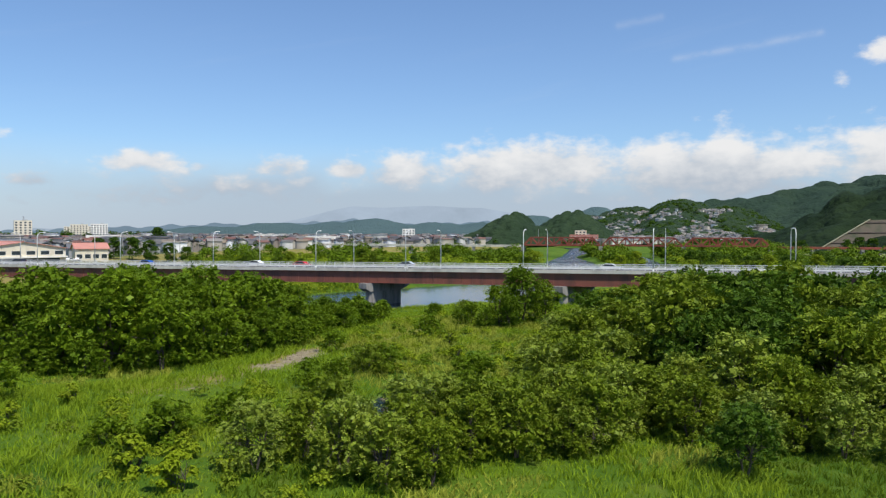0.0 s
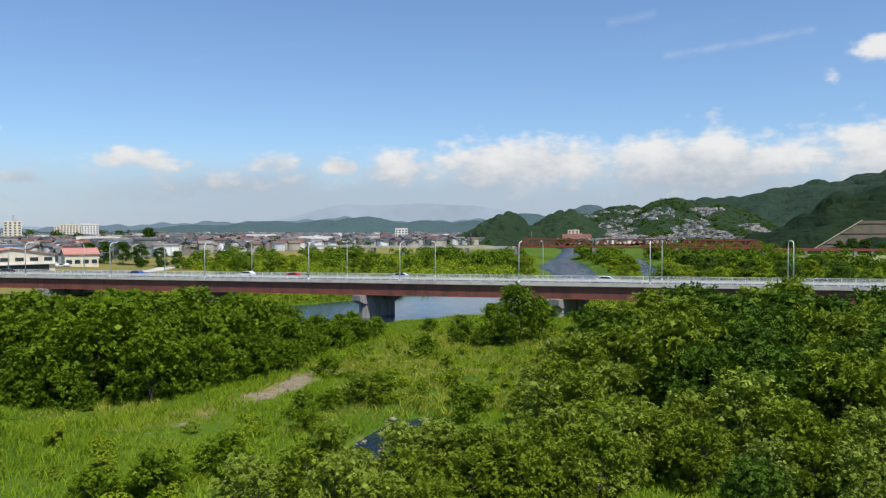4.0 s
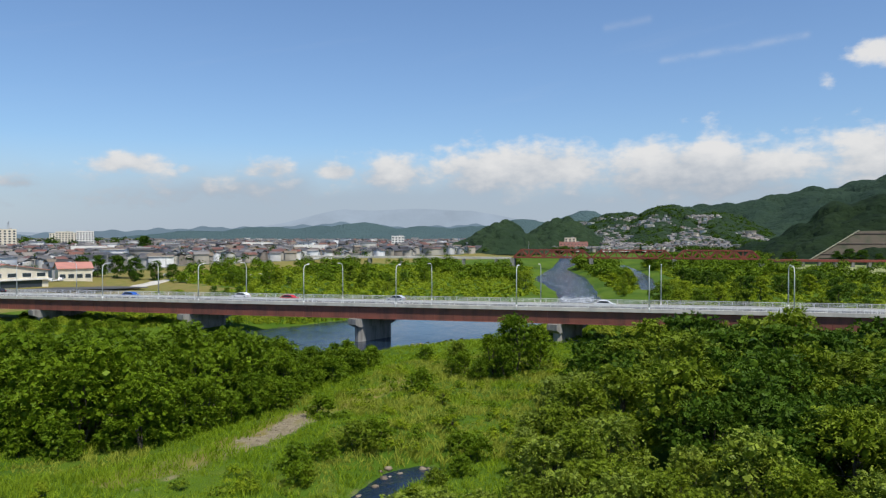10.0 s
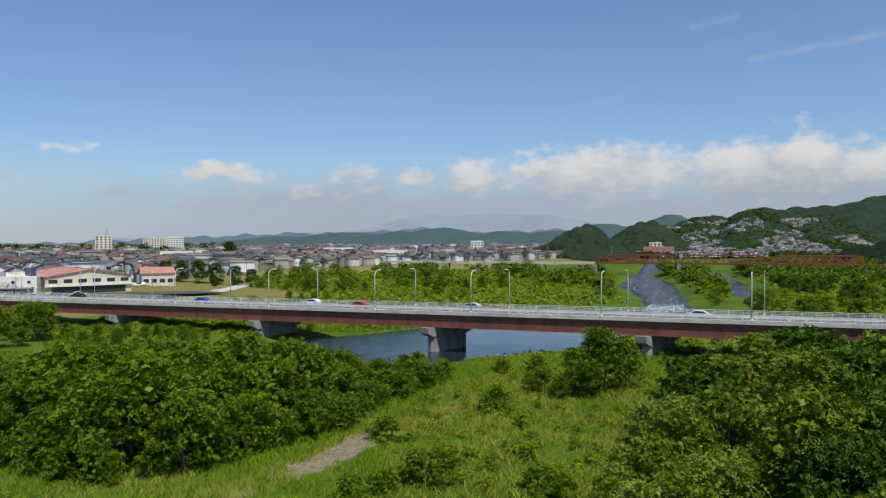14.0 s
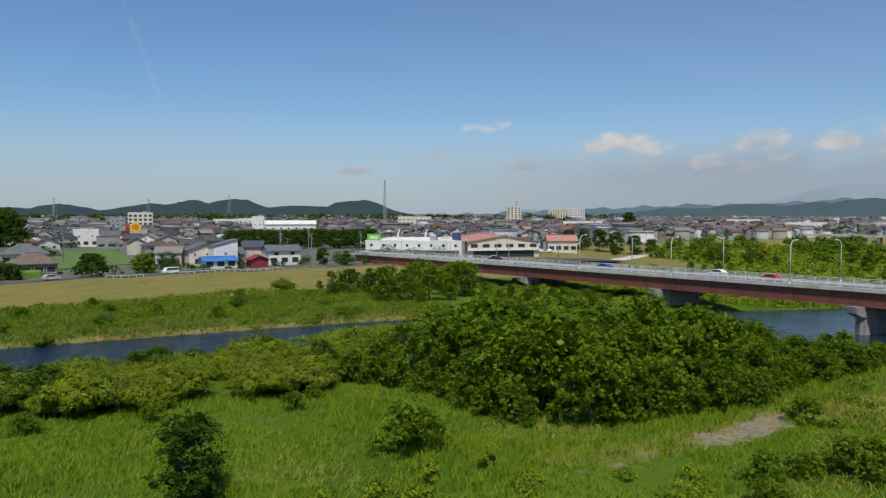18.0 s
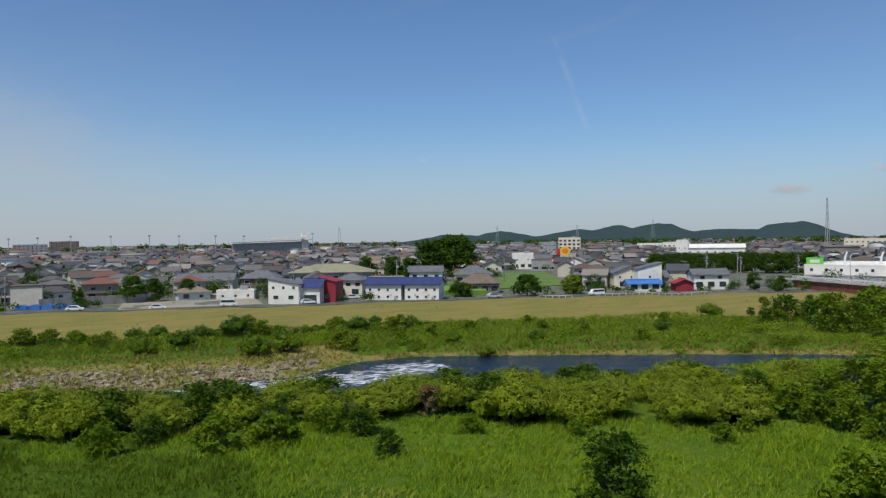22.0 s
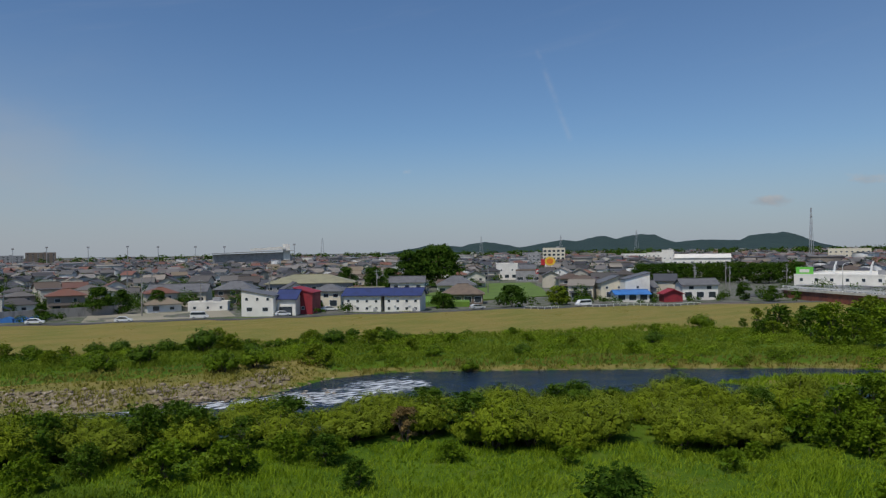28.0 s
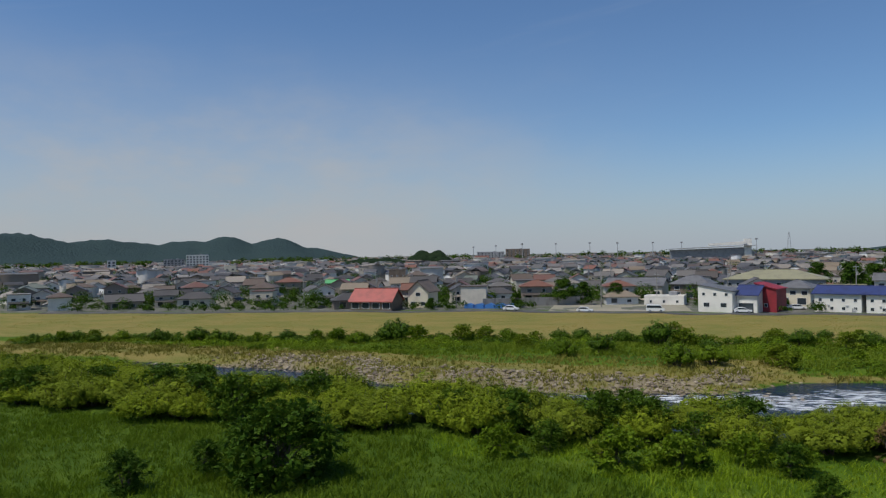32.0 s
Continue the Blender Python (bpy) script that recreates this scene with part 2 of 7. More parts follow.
def ground_build(g, p, out):
    pos = place(g)
    big, mid, fine = g.noise(pos, 0.045, 5.0, 0.6), g.noise(pos, 0.35, 5.0, 0.65), g.noise(pos, 3.5, 4.0, 0.7)
    green = g.mix(g.step(big, 0.35, 0.65), (0.048, 0.105, 0.005), (0.100, 0.165, 0.009))
    green = g.mix(g.math("MULTIPLY", g.step(mid, 0.5, 0.75), 0.6), green, (0.165, 0.180, 0.03))
    green = g.mix(g.math("MULTIPLY", fine, 0.5), green, (0.035, 0.075, 0.006))
    dry = g.mix(g.step(g.noise(g.node("ShaderNodeMapping", Vector=pos, Scale=(0.5, 0.12, 1.0)), 0.6, 5.0, 0.65), 0.38, 0.66), (0.250, 0.200, 0.062), (0.170, 0.175, 0.042))
    dry = g.mix(g.math("MULTIPLY", fine, 0.4), dry, (0.11, 0.10, 0.03))
    stone = g.node("ShaderNodeTexVoronoi", "Color", Vector=pos, Scale=2.2)
    grey = g.mix(g.math("MULTIPLY", g.node("ShaderNodeSeparateColor", 0, Color=stone), 0.7), (0.28, 0.235, 0.155), (0.15, 0.125, 0.08))
    grey = g.mix(g.math("MULTIPLY", g.step(mid, 0.5, 0.7), 0.5), grey, (0.16, 0.13, 0.06))
    town = g.mix(g.step(mid, 0.4, 0.65), (0.16, 0.155, 0.14), (0.075, 0.095, 0.05))
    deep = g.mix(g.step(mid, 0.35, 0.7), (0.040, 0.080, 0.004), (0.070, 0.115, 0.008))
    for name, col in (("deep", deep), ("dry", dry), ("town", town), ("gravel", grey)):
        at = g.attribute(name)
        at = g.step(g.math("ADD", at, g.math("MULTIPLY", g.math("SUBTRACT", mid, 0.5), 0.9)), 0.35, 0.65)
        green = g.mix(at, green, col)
    g.put(p.inputs["Base Color"], green)
    p.inputs["Roughness"].default_value = 0.95
    p.inputs["Specular IOR Level"].default_value = 0.15
    bump(g, p, g.math("ADD", fine, mid), 0.7, 0.25)


def water_build(g, p, out):
    pos = place(g)
    flow = g.node("ShaderNodeMapping", Vector=pos, Scale=(1.0, 0.55, 1.0), Rotation=(0, 0, -0.5))
    chop, swell = g.noise(flow, 1.6, 4.0, 0.6), g.noise(flow, 0.25, 3.0, 0.5)
    foam_glint = g.attribute("foam_glint")
    streaks = g.noise(g.node("ShaderNodeMapping", Vector=pos, Scale=(1.5, 0.42, 1.0), Rotation=(0, 0, 0.12)), 0.9, 6.0, 0.66)
    f = g.step(g.math("ADD", g.math("MULTIPLY", foam_glint, 0.40), g.math("MULTIPLY", streaks, 0.75)), 0.70, 0.90)
    g.put(p.inputs["Base Color"], g.mix(f, g.mix(swell, (0.007, 0.016, 0.032), (0.014, 0.028, 0.050)), (0.8, 0.83, 0.85)))
    g.put(p.inputs["Roughness"], g.math("ADD", 0.10, g.math("MULTIPLY", f, 0.6)))
    p.inputs["IOR"].default_value = 1.33
    p.inputs["Specular IOR Level"].default_value = 0.36
    bump(g, p, g.math("ADD", g.math("MULTIPLY", chop, g.math("ADD", 0.35, g.math("MULTIPLY", foam_glint, 1.3))), swell), g.math("SUBTRACT", 1.0, g.math("MULTIPLY", g.attribute("still"), 0.86)), 0.42)


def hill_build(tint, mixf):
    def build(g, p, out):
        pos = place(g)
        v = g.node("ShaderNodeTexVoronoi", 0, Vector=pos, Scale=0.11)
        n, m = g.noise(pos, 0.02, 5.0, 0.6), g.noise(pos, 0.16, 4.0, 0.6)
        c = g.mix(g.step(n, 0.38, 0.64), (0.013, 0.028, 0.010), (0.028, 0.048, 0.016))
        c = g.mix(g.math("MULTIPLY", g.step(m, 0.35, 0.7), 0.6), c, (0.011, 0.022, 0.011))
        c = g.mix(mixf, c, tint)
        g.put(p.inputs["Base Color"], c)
        p.inputs["Roughness"].default_value = 0.95
        p.inputs["Specular IOR Level"].default_value = 0.1
        bump(g, p, g.math("ADD", m, g.math("MULTIPLY", v, -0.6)), 1.0, 4.0)
    return build


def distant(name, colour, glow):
    """Far backdrop that glows: the blue air haze is put into its colour."""
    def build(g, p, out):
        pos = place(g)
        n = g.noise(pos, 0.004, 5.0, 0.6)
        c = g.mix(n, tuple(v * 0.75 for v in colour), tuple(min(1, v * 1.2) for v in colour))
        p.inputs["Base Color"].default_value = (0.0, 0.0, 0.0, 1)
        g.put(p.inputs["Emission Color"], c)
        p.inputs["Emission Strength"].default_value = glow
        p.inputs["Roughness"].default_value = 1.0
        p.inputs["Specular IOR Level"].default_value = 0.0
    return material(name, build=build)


M_GROUND = material("ground", build=ground_build)
M_WATER = material("river_water", build=water_build)
M_LOCUST = foliage("locust_leaves", (0.072, 0.133, 0.005), (0.140, 0.218, 0.011), (0.075, 0.128, 0.006), 0.14, 0.5, sheen=0.1)
M_WOOD = foliage("wood_leaves", (0.090, 0.145, 0.007), (0.165, 0.225, 0.016), (0.118, 0.165, 0.011), 0.15, 0.5, sheen=0.12)
M_PALE = foliage("pale_wood_leaves", (0.105, 0.165, 0.010), (0.215, 0.280, 0.034), (0.180, 0.235, 0.032), 0.15, 0.48, sheen=0.18)
M_WILLOW = foliage("willow_leaves", (0.112, 0.165, 0.009), (0.205, 0.270, 0.020), (0.150, 0.190, 0.017), 0.2)
M_FARLEAF = foliage("far_wood_leaves", (0.065, 0.115, 0.006), (0.118, 0.175, 0.011), (0.105, 0.148, 0.012), 0.15, big=0.03)
M_DEEP = foliage("deep_wood_leaves", (0.028, 0.070, 0.005), (0.090, 0.155, 0.014), (0.055, 0.105, 0.010), 0.12, 0.45, sheen=0.08)
M_DARKLEAF = foliage("dark_leaves", (0.020, 0.056, 0.005), (0.062, 0.118, 0.012), (0.032, 0.070, 0.008), 0.15)
M_BRIGHTLEAF = foliage("bright_leaves", (0.140, 0.215, 0.007), (0.235, 0.310, 0.018), (0.200, 0.255, 0.018), 0.25)
M_DEADLEAF = foliage("withered_twigs", (0.15, 0.095, 0.045), (0.20, 0.135, 0.06), (0.11, 0.10, 0.04), 0.15)
M_GRASS = foliage("meadow_grass", (0.135, 0.235, 0.010), (0.215, 0.330, 0.020), (0.250, 0.310, 0.026), 0.3, big=0.07)
M_REED = foliage("bank_reeds", (0.175, 0.245, 0.016), (0.270, 0.340, 0.030), (0.290, 0.310, 0.045), 0.3, big=0.08)
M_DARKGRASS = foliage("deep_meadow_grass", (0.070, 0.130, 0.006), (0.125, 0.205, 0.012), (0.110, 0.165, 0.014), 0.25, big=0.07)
M_LUSH = foliage("lush_reeds", (0.115, 0.195, 0.010), (0.185, 0.280, 0.020), (0.175, 0.225, 0.024), 0.28, big=0.06)
M_BROWNREED = foliage("brown_reeds", (0.190, 0.165, 0.040), (0.250, 0.220, 0.065), (0.150, 0.165, 0.035), 0.25, big=0.12)
M_DRYGRASS = foliage("dry_grass", (0.27, 0.215, 0.055), (0.33, 0.26, 0.075), (0.20, 0.20, 0.04), 0.25)
M_BARK = worn("bark", (0.10, 0.08, 0.06), (0.05, 0.042, 0.035), 3.0, 0.9)
M_STEEL = worn("girder_paint", (0.22, 0.074, 0.050), (0.12, 0.050, 0.038), 0.8, 0.6, streak=True)
M_TRUSS = worn("truss_paint", (0.25, 0.055, 0.032), (0.15, 0.045, 0.03), 0.5, 0.65)
M_CONC = worn("pier_concrete", (0.30, 0.285, 0.26), (0.14, 0.13, 0.12), 1.3, 0.85, streak=True)
M_DECK = worn("deck_concrete", (0.58, 0.545, 0.475), (0.40, 0.375, 0.33), 0.7, 0.8, streak=True)
M_ASPHALT = worn("asphalt", (0.075, 0.075, 0.077), (0.05, 0.05, 0.05), 0.6, 0.9)
M_RAIL = worn("rail_paint", (0.74, 0.74, 0.72), (0.58, 0.58, 0.56), 2.0, 0.5)
M_POLE = worn("galvanised_pole", (0.78, 0.78, 0.75), (0.62, 0.62, 0.60), 2.0, 0.5)
M_WHITE = worn("white_wall", (0.80, 0.77, 0.70), (0.66, 0.63, 0.57), 0.5, 0.75)
M_CREAM = worn("cream_wall", (0.72, 0.65, 0.50), (0.60, 0.54, 0.42), 0.5, 0.75)
M_GREY = worn("grey_cladding", (0.33, 0.33, 0.33), (0.22, 0.22, 0.23), 0.5, 0.7)
M_BROWN = worn("brown_cladding", (0.20, 0.15, 0.11), (0.12, 0.09, 0.07), 0.6, 0.7)
M_BLUEROOF = worn("blue_roof", (0.035, 0.05, 0.155), (0.028, 0.036, 0.10), 0.8, 0.5)
M_BLUEAWN = worn("blue_awning", (0.05, 0.19, 0.50), (0.04, 0.13, 0.36), 0.8, 0.5)
M_REDROOF = worn("red_roof", (0.40, 0.10, 0.08), (0.28, 0.08, 0.065), 0.8, 0.55)
M_DARKRED = worn("dark_red_wall", (0.30, 0.025, 0.035), (0.20, 0.02, 0.028), 0.8, 0.6)
M_PINKROOF = worn("faded_red_roof", (0.50, 0.22, 0.17), (0.40, 0.19, 0.15), 0.5, 0.7)
M_GREENROOF = worn("green_roof", (0.12, 0.42, 0.15), (0.09, 0.3, 0.11), 0.8, 0.5)
M_GREENSIGN = worn("green_sign", (0.18, 0.62, 0.08), (0.15, 0.52, 0.07), 0.8, 0.4)
M_ORANGE = worn("orange_sign", (0.80, 0.22, 0.02), (0.7, 0.17, 0.02), 0.8, 0.4)
M_REDSIGN = worn("red_sign", (0.55, 0.03, 0.04), (0.45, 0.025, 0.03), 0.8, 0.4)
M_YELLOW = worn("yellow_sign", (0.85, 0.55, 0.05), (0.7, 0.45, 0.04), 0.8, 0.4)
M_TILE = worn("grey_roof_tile", (0.145, 0.145, 0.15), (0.09, 0.09, 0.095), 1.0, 0.55)
M_BROWNTILE = worn("brown_roof_tile", (0.17, 0.125, 0.09), (0.11, 0.085, 0.065), 1.0, 0.6)
M_OLIVEROOF = worn("olive_metal_roof", (0.30, 0.28, 0.17), (0.22, 0.21, 0.14), 0.6, 0.5)
M_STONE = by_object("river_stones", [(0.27, 0.215, 0.145), (0.20, 0.155, 0.100), (0.36, 0.30, 0.22), (0.15, 0.115, 0.078)], 0.85, island=True)
M_GLASS = material("window_glass", (0.035, 0.045, 0.055), 0.08, 0.0, 0.8)
M_RUBBER = material("tyre_rubber", (0.02, 0.02, 0.02), 0.85)
M_METAL = worn("lattice_steel", (0.45, 0.46, 0.47), (0.36, 0.36, 0.37), 2.0, 0.5, 0.5)
WALLS = [(0.80, 0.78, 0.73), (0.78, 0.74, 0.66), (0.70, 0.67, 0.60), (0.56, 0.50, 0.40), (0.42, 0.385, 0.33), (0.74, 0.72, 0.68), (0.34, 0.285, 0.23), (0.60, 0.55, 0.46), (0.24, 0.20, 0.17), (0.66, 0.60, 0.50)]
ROOFS = [(0.30, 0.26, 0.20), (0.24, 0.11, 0.075), (0.17, 0.21, 0.19), (0.36, 0.34, 0.31), (0.055, 0.055, 0.06), (0.085, 0.085, 0.09), (0.12, 0.12, 0.125), (0.14, 0.105, 0.085), (0.08, 0.09, 0.12), (0.18, 0.18, 0.18), (0.10, 0.09, 0.085), (0.20, 0.10, 0.08), (0.10, 0.10, 0.105), (0.30, 0.29, 0.27), (0.075, 0.075, 0.08), (0.15, 0.12, 0.10), (0.13, 0.13, 0.14)]
M_HWALL = by_object("house_plaster", WALLS)
M_HROOF = by_object("house_roof", [tuple(v * k for v, k in zip(c, (0.72, 0.66, 0.60))) for c in ROOFS], 0.6)
M_FWALL = by_object("far_plaster", [tuple(v * 0.74 for v in c) for c in WALLS] + [(0.80, 0.79, 0.77), (0.78, 0.76, 0.72), (0.80, 0.78, 0.74), (0.82, 0.81, 0.79), (0.76, 0.73, 0.66)], island=True)
M_FPALE = by_object("hillside_plaster", [(0.78, 0.76, 0.71), (0.70, 0.66, 0.58), (0.52, 0.46, 0.37), (0.80, 0.78, 0.74), (0.42, 0.36, 0.29)], island=True)
M_FROOFPALE = by_object("hillside_roof", [(0.20, 0.185, 0.17), (0.13, 0.125, 0.125), (0.27, 0.245, 0.21), (0.17, 0.135, 0.11), (0.095, 0.09, 0.09)], 0.6, island=True)
M_FROOF = by_object("far_roof", [tuple(v * k for v, k in zip(c, (0.74, 0.68, 0.62))) for c in [(0.27, 0.23, 0.17), (0.26, 0.12, 0.085), (0.34, 0.32, 0.29), (0.055, 0.055, 0.06), (0.13, 0.135, 0.15), (0.17, 0.17, 0.175), (0.09, 0.095, 0.115), (0.22, 0.22, 0.225), (0.14, 0.11, 0.095), (0.11, 0.115, 0.13), (0.20, 0.10, 0.08), (0.30, 0.30, 0.30), (0.08, 0.08, 0.09), (0.15, 0.155, 0.16)]], 0.6, island=True)
M_CAR = by_object("car_paint", [(0.75, 0.75, 0.75), (0.8, 0.8, 0.79), (0.45, 0.46, 0.48), (0.05, 0.05, 0.055), (0.7, 0.7, 0.68)], 0.3)
M_HILL = material("wooded_hill", build=hill_build((0.040, 0.068, 0.040), 0.3))
M_SPUR = material("spur_woods", build=hill_build((0.008, 0.018, 0.008), 0.55))
# The ridge's green has a little bluish distance haze mixed in.
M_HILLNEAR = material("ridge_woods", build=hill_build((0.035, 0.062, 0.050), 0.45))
# Mid-range hills: blue air haze is mixed into the woods' colour.
M_HILLHAZE = material("hazed_hills", build=hill_build((0.075, 0.120, 0.130), 0.8))
M_CUT = worn("cut_earth", (0.095, 0.078, 0.054), (0.045, 0.055, 0.028), 0.25, 0.95)
# The farther hills' tint is haze too, painted over the green.
M_HILLFAR = material("hazed_far_hill", build=hill_build((0.040, 0.066, 0.074), 0.78))
M_MOUNTAIN = distant("mountain_haze_glow", (0.165, 0.235, 0.30), 1.0)
M_MOUNTHIGH = distant("high_mountain_haze_glow", (0.345, 0.42, 0.515), 1.0)


# ---- building helpers ----
class Shape:
    """Collects the vertices and faces of one mesh."""

    def __init__(self):
        self.v, self.f = [], []

    def add(self, verts, faces, m=None):
        n = len(self.v)
        self.v += [tuple(m @ Vector(p)) if m else tuple(p) for p in verts]
        self.f += [tuple(i + n for i in f) for f in faces]
        return self

    def box(self, x0, y0, z0, x1, y1, z1, m=None):
        v = [(x0, y0, z0), (x1, y0, z0), (x1, y1, z0), (x0, y1, z0), (x0, y0, z1), (x1, y0, z1), (x1, y1, z1), (x0, y1, z1)]
        return self.add(v, [(0, 3, 2, 1), (4, 5, 6, 7), (0, 1, 5, 4), (1, 2, 6, 5), (2, 3, 7, 6), (3, 0, 4, 7)], m)

    def beam(self, a, b, w, h=None):
        """A square bar from a to b."""
        a, b = Vector(a), Vector(b)
        q = (b - a).to_track_quat("Z", "Y").to_matrix().to_4x4()
        h = h or w
        return self.box(-w / 2, -h / 2, 0, w / 2, h / 2, (b - a).length, Matrix.Translation(a) @ q)

    def tube(self, pts, radii, sides=8, cap=True):
        """A round bar through the points, tapering."""
        n0 = len(self.v)
        pts = [Vector(p) for p in pts]
        for i, (p, r) in enumerate(zip(pts, radii)):
            d = (pts[min(i + 1, len(pts) - 1)] - pts[max(i - 1, 0)]).normalized()
            q = d.to_track_quat("Z", "Y")
            for k in range(sides):
                a = 2 * math.pi * k / sides
                self.v.append(tuple(p + q @ Vector((r * math.cos(a), r * math.sin(a), 0))))
        for i in range(len(pts) - 1):
            for k in range(sides):
                a, b = n0 + i * sides + k, n0 + i * sides + (k + 1) % sides
                self.f.append((a, b, b + sides, a + sides))
        if cap:
            self.f.append(tuple(n0 + k for k in reversed(range(sides))))
            self.f.append(tuple(n0 + (len(pts) - 1) * sides + k for k in range(sides)))
        return self

    def prism(self, profile, y0, y1, m=None):
        """A profile of (x, z), anticlockwise seen from -y, drawn out from y0 to y1."""
        n = len(profile)
        v = [(x, y0, z) for x, z in profile] + [(x, y1, z) for x, z in profile]
        f = [tuple(range(n)), tuple(reversed(range(n, 2 * n)))]
        f += [(i, i + n, (i + 1) % n + n, (i + 1) % n) for i in range(n)]
        return self.add(v, f, m)

    def mesh(self, name, mat, smooth=False):
        me = bpy.data.meshes.new(name)
        me.from_pydata(self.v, [], self.f)
        for m in (mat if isinstance(mat, (list, tuple)) else [mat]):
            me.materials.append(m)
        if smooth:
            me.shade_smooth()
        me.update()
        return me


def quick_mesh(name, verts, faces, mat, smooth=False):
    """A mesh from numpy arrays of vertices and of equal-sided faces."""
    me = bpy.data.meshes.new(name)
    verts, faces = np.asarray(verts, np.float32), np.asarray(faces, np.int32)
    me.vertices.add(len(verts))
    me.vertices.foreach_set("co", verts.ravel())
    k = faces.shape[1]
    me.loops.add(faces.size)
    me.loops.foreach_set("vertex_index", faces.ravel())
    me.polygons.add(len(faces))
    me.polygons.foreach_set("loop_start", np.arange(0, faces.size, k, dtype=np.int32))
    me.materials.append(mat)
    if smooth:
        me.shade_smooth()
    me.update(calc_edges=True)
    return me


def part(name, data, parent, label="", m=None):
    ob = new(name, data)
    ob.parent = parent
    if m is not None:
        ob.matrix_basis = m
    if label:
        ob["label"] = label
    return ob


def thing(name, label, category, m=None, group="", kind="", data=None):
    ob = new(name, data)
    if m is not None:
        ob.matrix_basis = m
    return tagged(ob, label, category, group, kind)


def polar(az, far):
    """A place by the angle left of +y and the distance from the start."""
    return -far * math.sin(radians(az)), far * math.cos(radians(az))


# ---- plan of the valley ----
RIVER = [(-165, -420), (-158, -200), (-150, -90), (-138, -42), (-127, -27), (-122, -7), (-119, 11), (-121.5, 26), (-131, 38), (-132, 50), (-129, 58),
         (-120, 77), (-112, 94), (-101, 115), (-88, 130), (-72, 148), (-50, 171), (-36, 184), (-22, 200), (10, 230), (42, 252), (48, 300), (50, 388),
         (80, 519), (112, 690), (150, 900), (170, 905), (140, 690), (109, 589), (84, 494), (80, 415), (76, 380), (64, 300), (57, 258), (36, 205), (14, 158),
         (-2, 148), (-11, 142), (-22, 137), (-45, 146), (-60, 128), (-74, 104), (-84, 85), (-92, 60), (-97, 30), (-102, 5), (-108, -25), (-122, -60), (-141, -120), (-150, -420)]
SPIT = [(-99, 91), (-94, 93), (-84, 110), (-70, 132), (-78, 136), (-90, 118)]
SIDE_CHANNEL = [(84, 300), (92, 308), (112, 385), (128, 470), (142, 570), (134, 572), (118, 480), (102, 390), (88, 320)]
CREEK = [(-12, 46), (-10.8, 51), (-9.2, 55), (-7.9, 59), (-5.8, 64.2), (-2.7, 66.4), (-0.2, 65.6), (-0.6, 61.4), (-3.2, 60.4), (-4.6, 57.6), (-5.0, 54), (-7.6, 48), (-9.0, 45)]
LEVEE = [(-240, -3000), (-218, -160), (-217, -95), (-218, -45), (-213, 3), (-207, 30), (-203, 65), (-197, 91), (-190, 124), (-177, 171), (-160, 208), (-152, 250), (-165, 330), (-150, 450), (-90, 560), (-10, 660), (60, 760), (110, 1000), (130, 4000)]


def edge_distance(px, py, poly, closed=True):
    pts = np.array(poly + poly[:1] if closed else poly, float)
    best = np.full(px.shape, 1e9)
    for (ax, ay), (bx, by) in zip(pts[:-1], pts[1:]):
        dx, dy = bx - ax, by - ay
        t = np.clip(((px - ax) * dx + (py - ay) * dy) / (dx * dx + dy * dy), 0, 1)
        best = np.minimum(best, np.hypot(px - ax - t * dx, py - ay - t * dy))
    return best


def inside(px, py, poly):
    hit = np.zeros(px.shape, bool)
    n = len(poly)
    for i in range(n):
        (ax, ay), (bx, by) = poly[i], poly[(i + 1) % n]
        if ay == by:
            continue
        cross = ((ay > py) != (by > py)) & (px < (bx - ax) * (py - ay) / (by - ay) + ax)
        hit ^= cross
    return hit


def signed(px, py, poly):
    """Metres outside the outline, negative inside."""
    d = edge_distance(px, py, poly)
    return np.where(inside(px, py, poly), -d, d)


def smooth(x, lo, hi):
    t = np.clip((x - lo) / (hi - lo), 0, 1)
    return t * t * (3 - 2 * t)


def wet(px, py):
    """Metres from the nearest water's edge, negative in the water."""
    d = signed(px, py, RIVER)
    d = np.maximum(d, -signed(px, py, SPIT))
    d = np.minimum(d, signed(px, py, SIDE_CHANNEL))
    return np.minimum(d, signed(px, py, CREEK) * 2.2)


def levee_side(px, py):
    """Metres past the levee's crest, towards the town positive."""
    d = edge_distance(px, py, LEVEE, False)
    town = inside(px, py, LEVEE + [(-6000, 4000), (-6000, -3000)])
    return np.where(town, d, -d)


def waves(px, py, size, seed):
    """Smooth random relief, about -1 to 1."""
    r = np.random.RandomState(seed)
    out = np.zeros(px.shape)
    for k in range(7):
        a, ph = r.uniform(0, 2 * np.pi, 2)
        f = 2 * np.pi / (size * r.uniform(0.6, 1.7))
        out += np.sin(f * (np.cos(a) * px + np.sin(a) * py) + ph)
    return out / 3.2


def bank_zone(px, py):
    """1 on the stony bank of the town side."""
    d = signed(px, py, RIVER)
    z = smooth(d, -3, 1) * (1 - smooth(d, 9, 17)) * smooth(py, -80, -45) * (1 - smooth(py, 22, 40)) * (px < -112)
    return np.maximum(z * (0.45 + 0.55 * smooth(waves(px, py, 16, 71), -0.5, 0.6)), smooth(d, -3, 0.3) * (1 - smooth(d, 0.6, 2.0)) * 0.5)


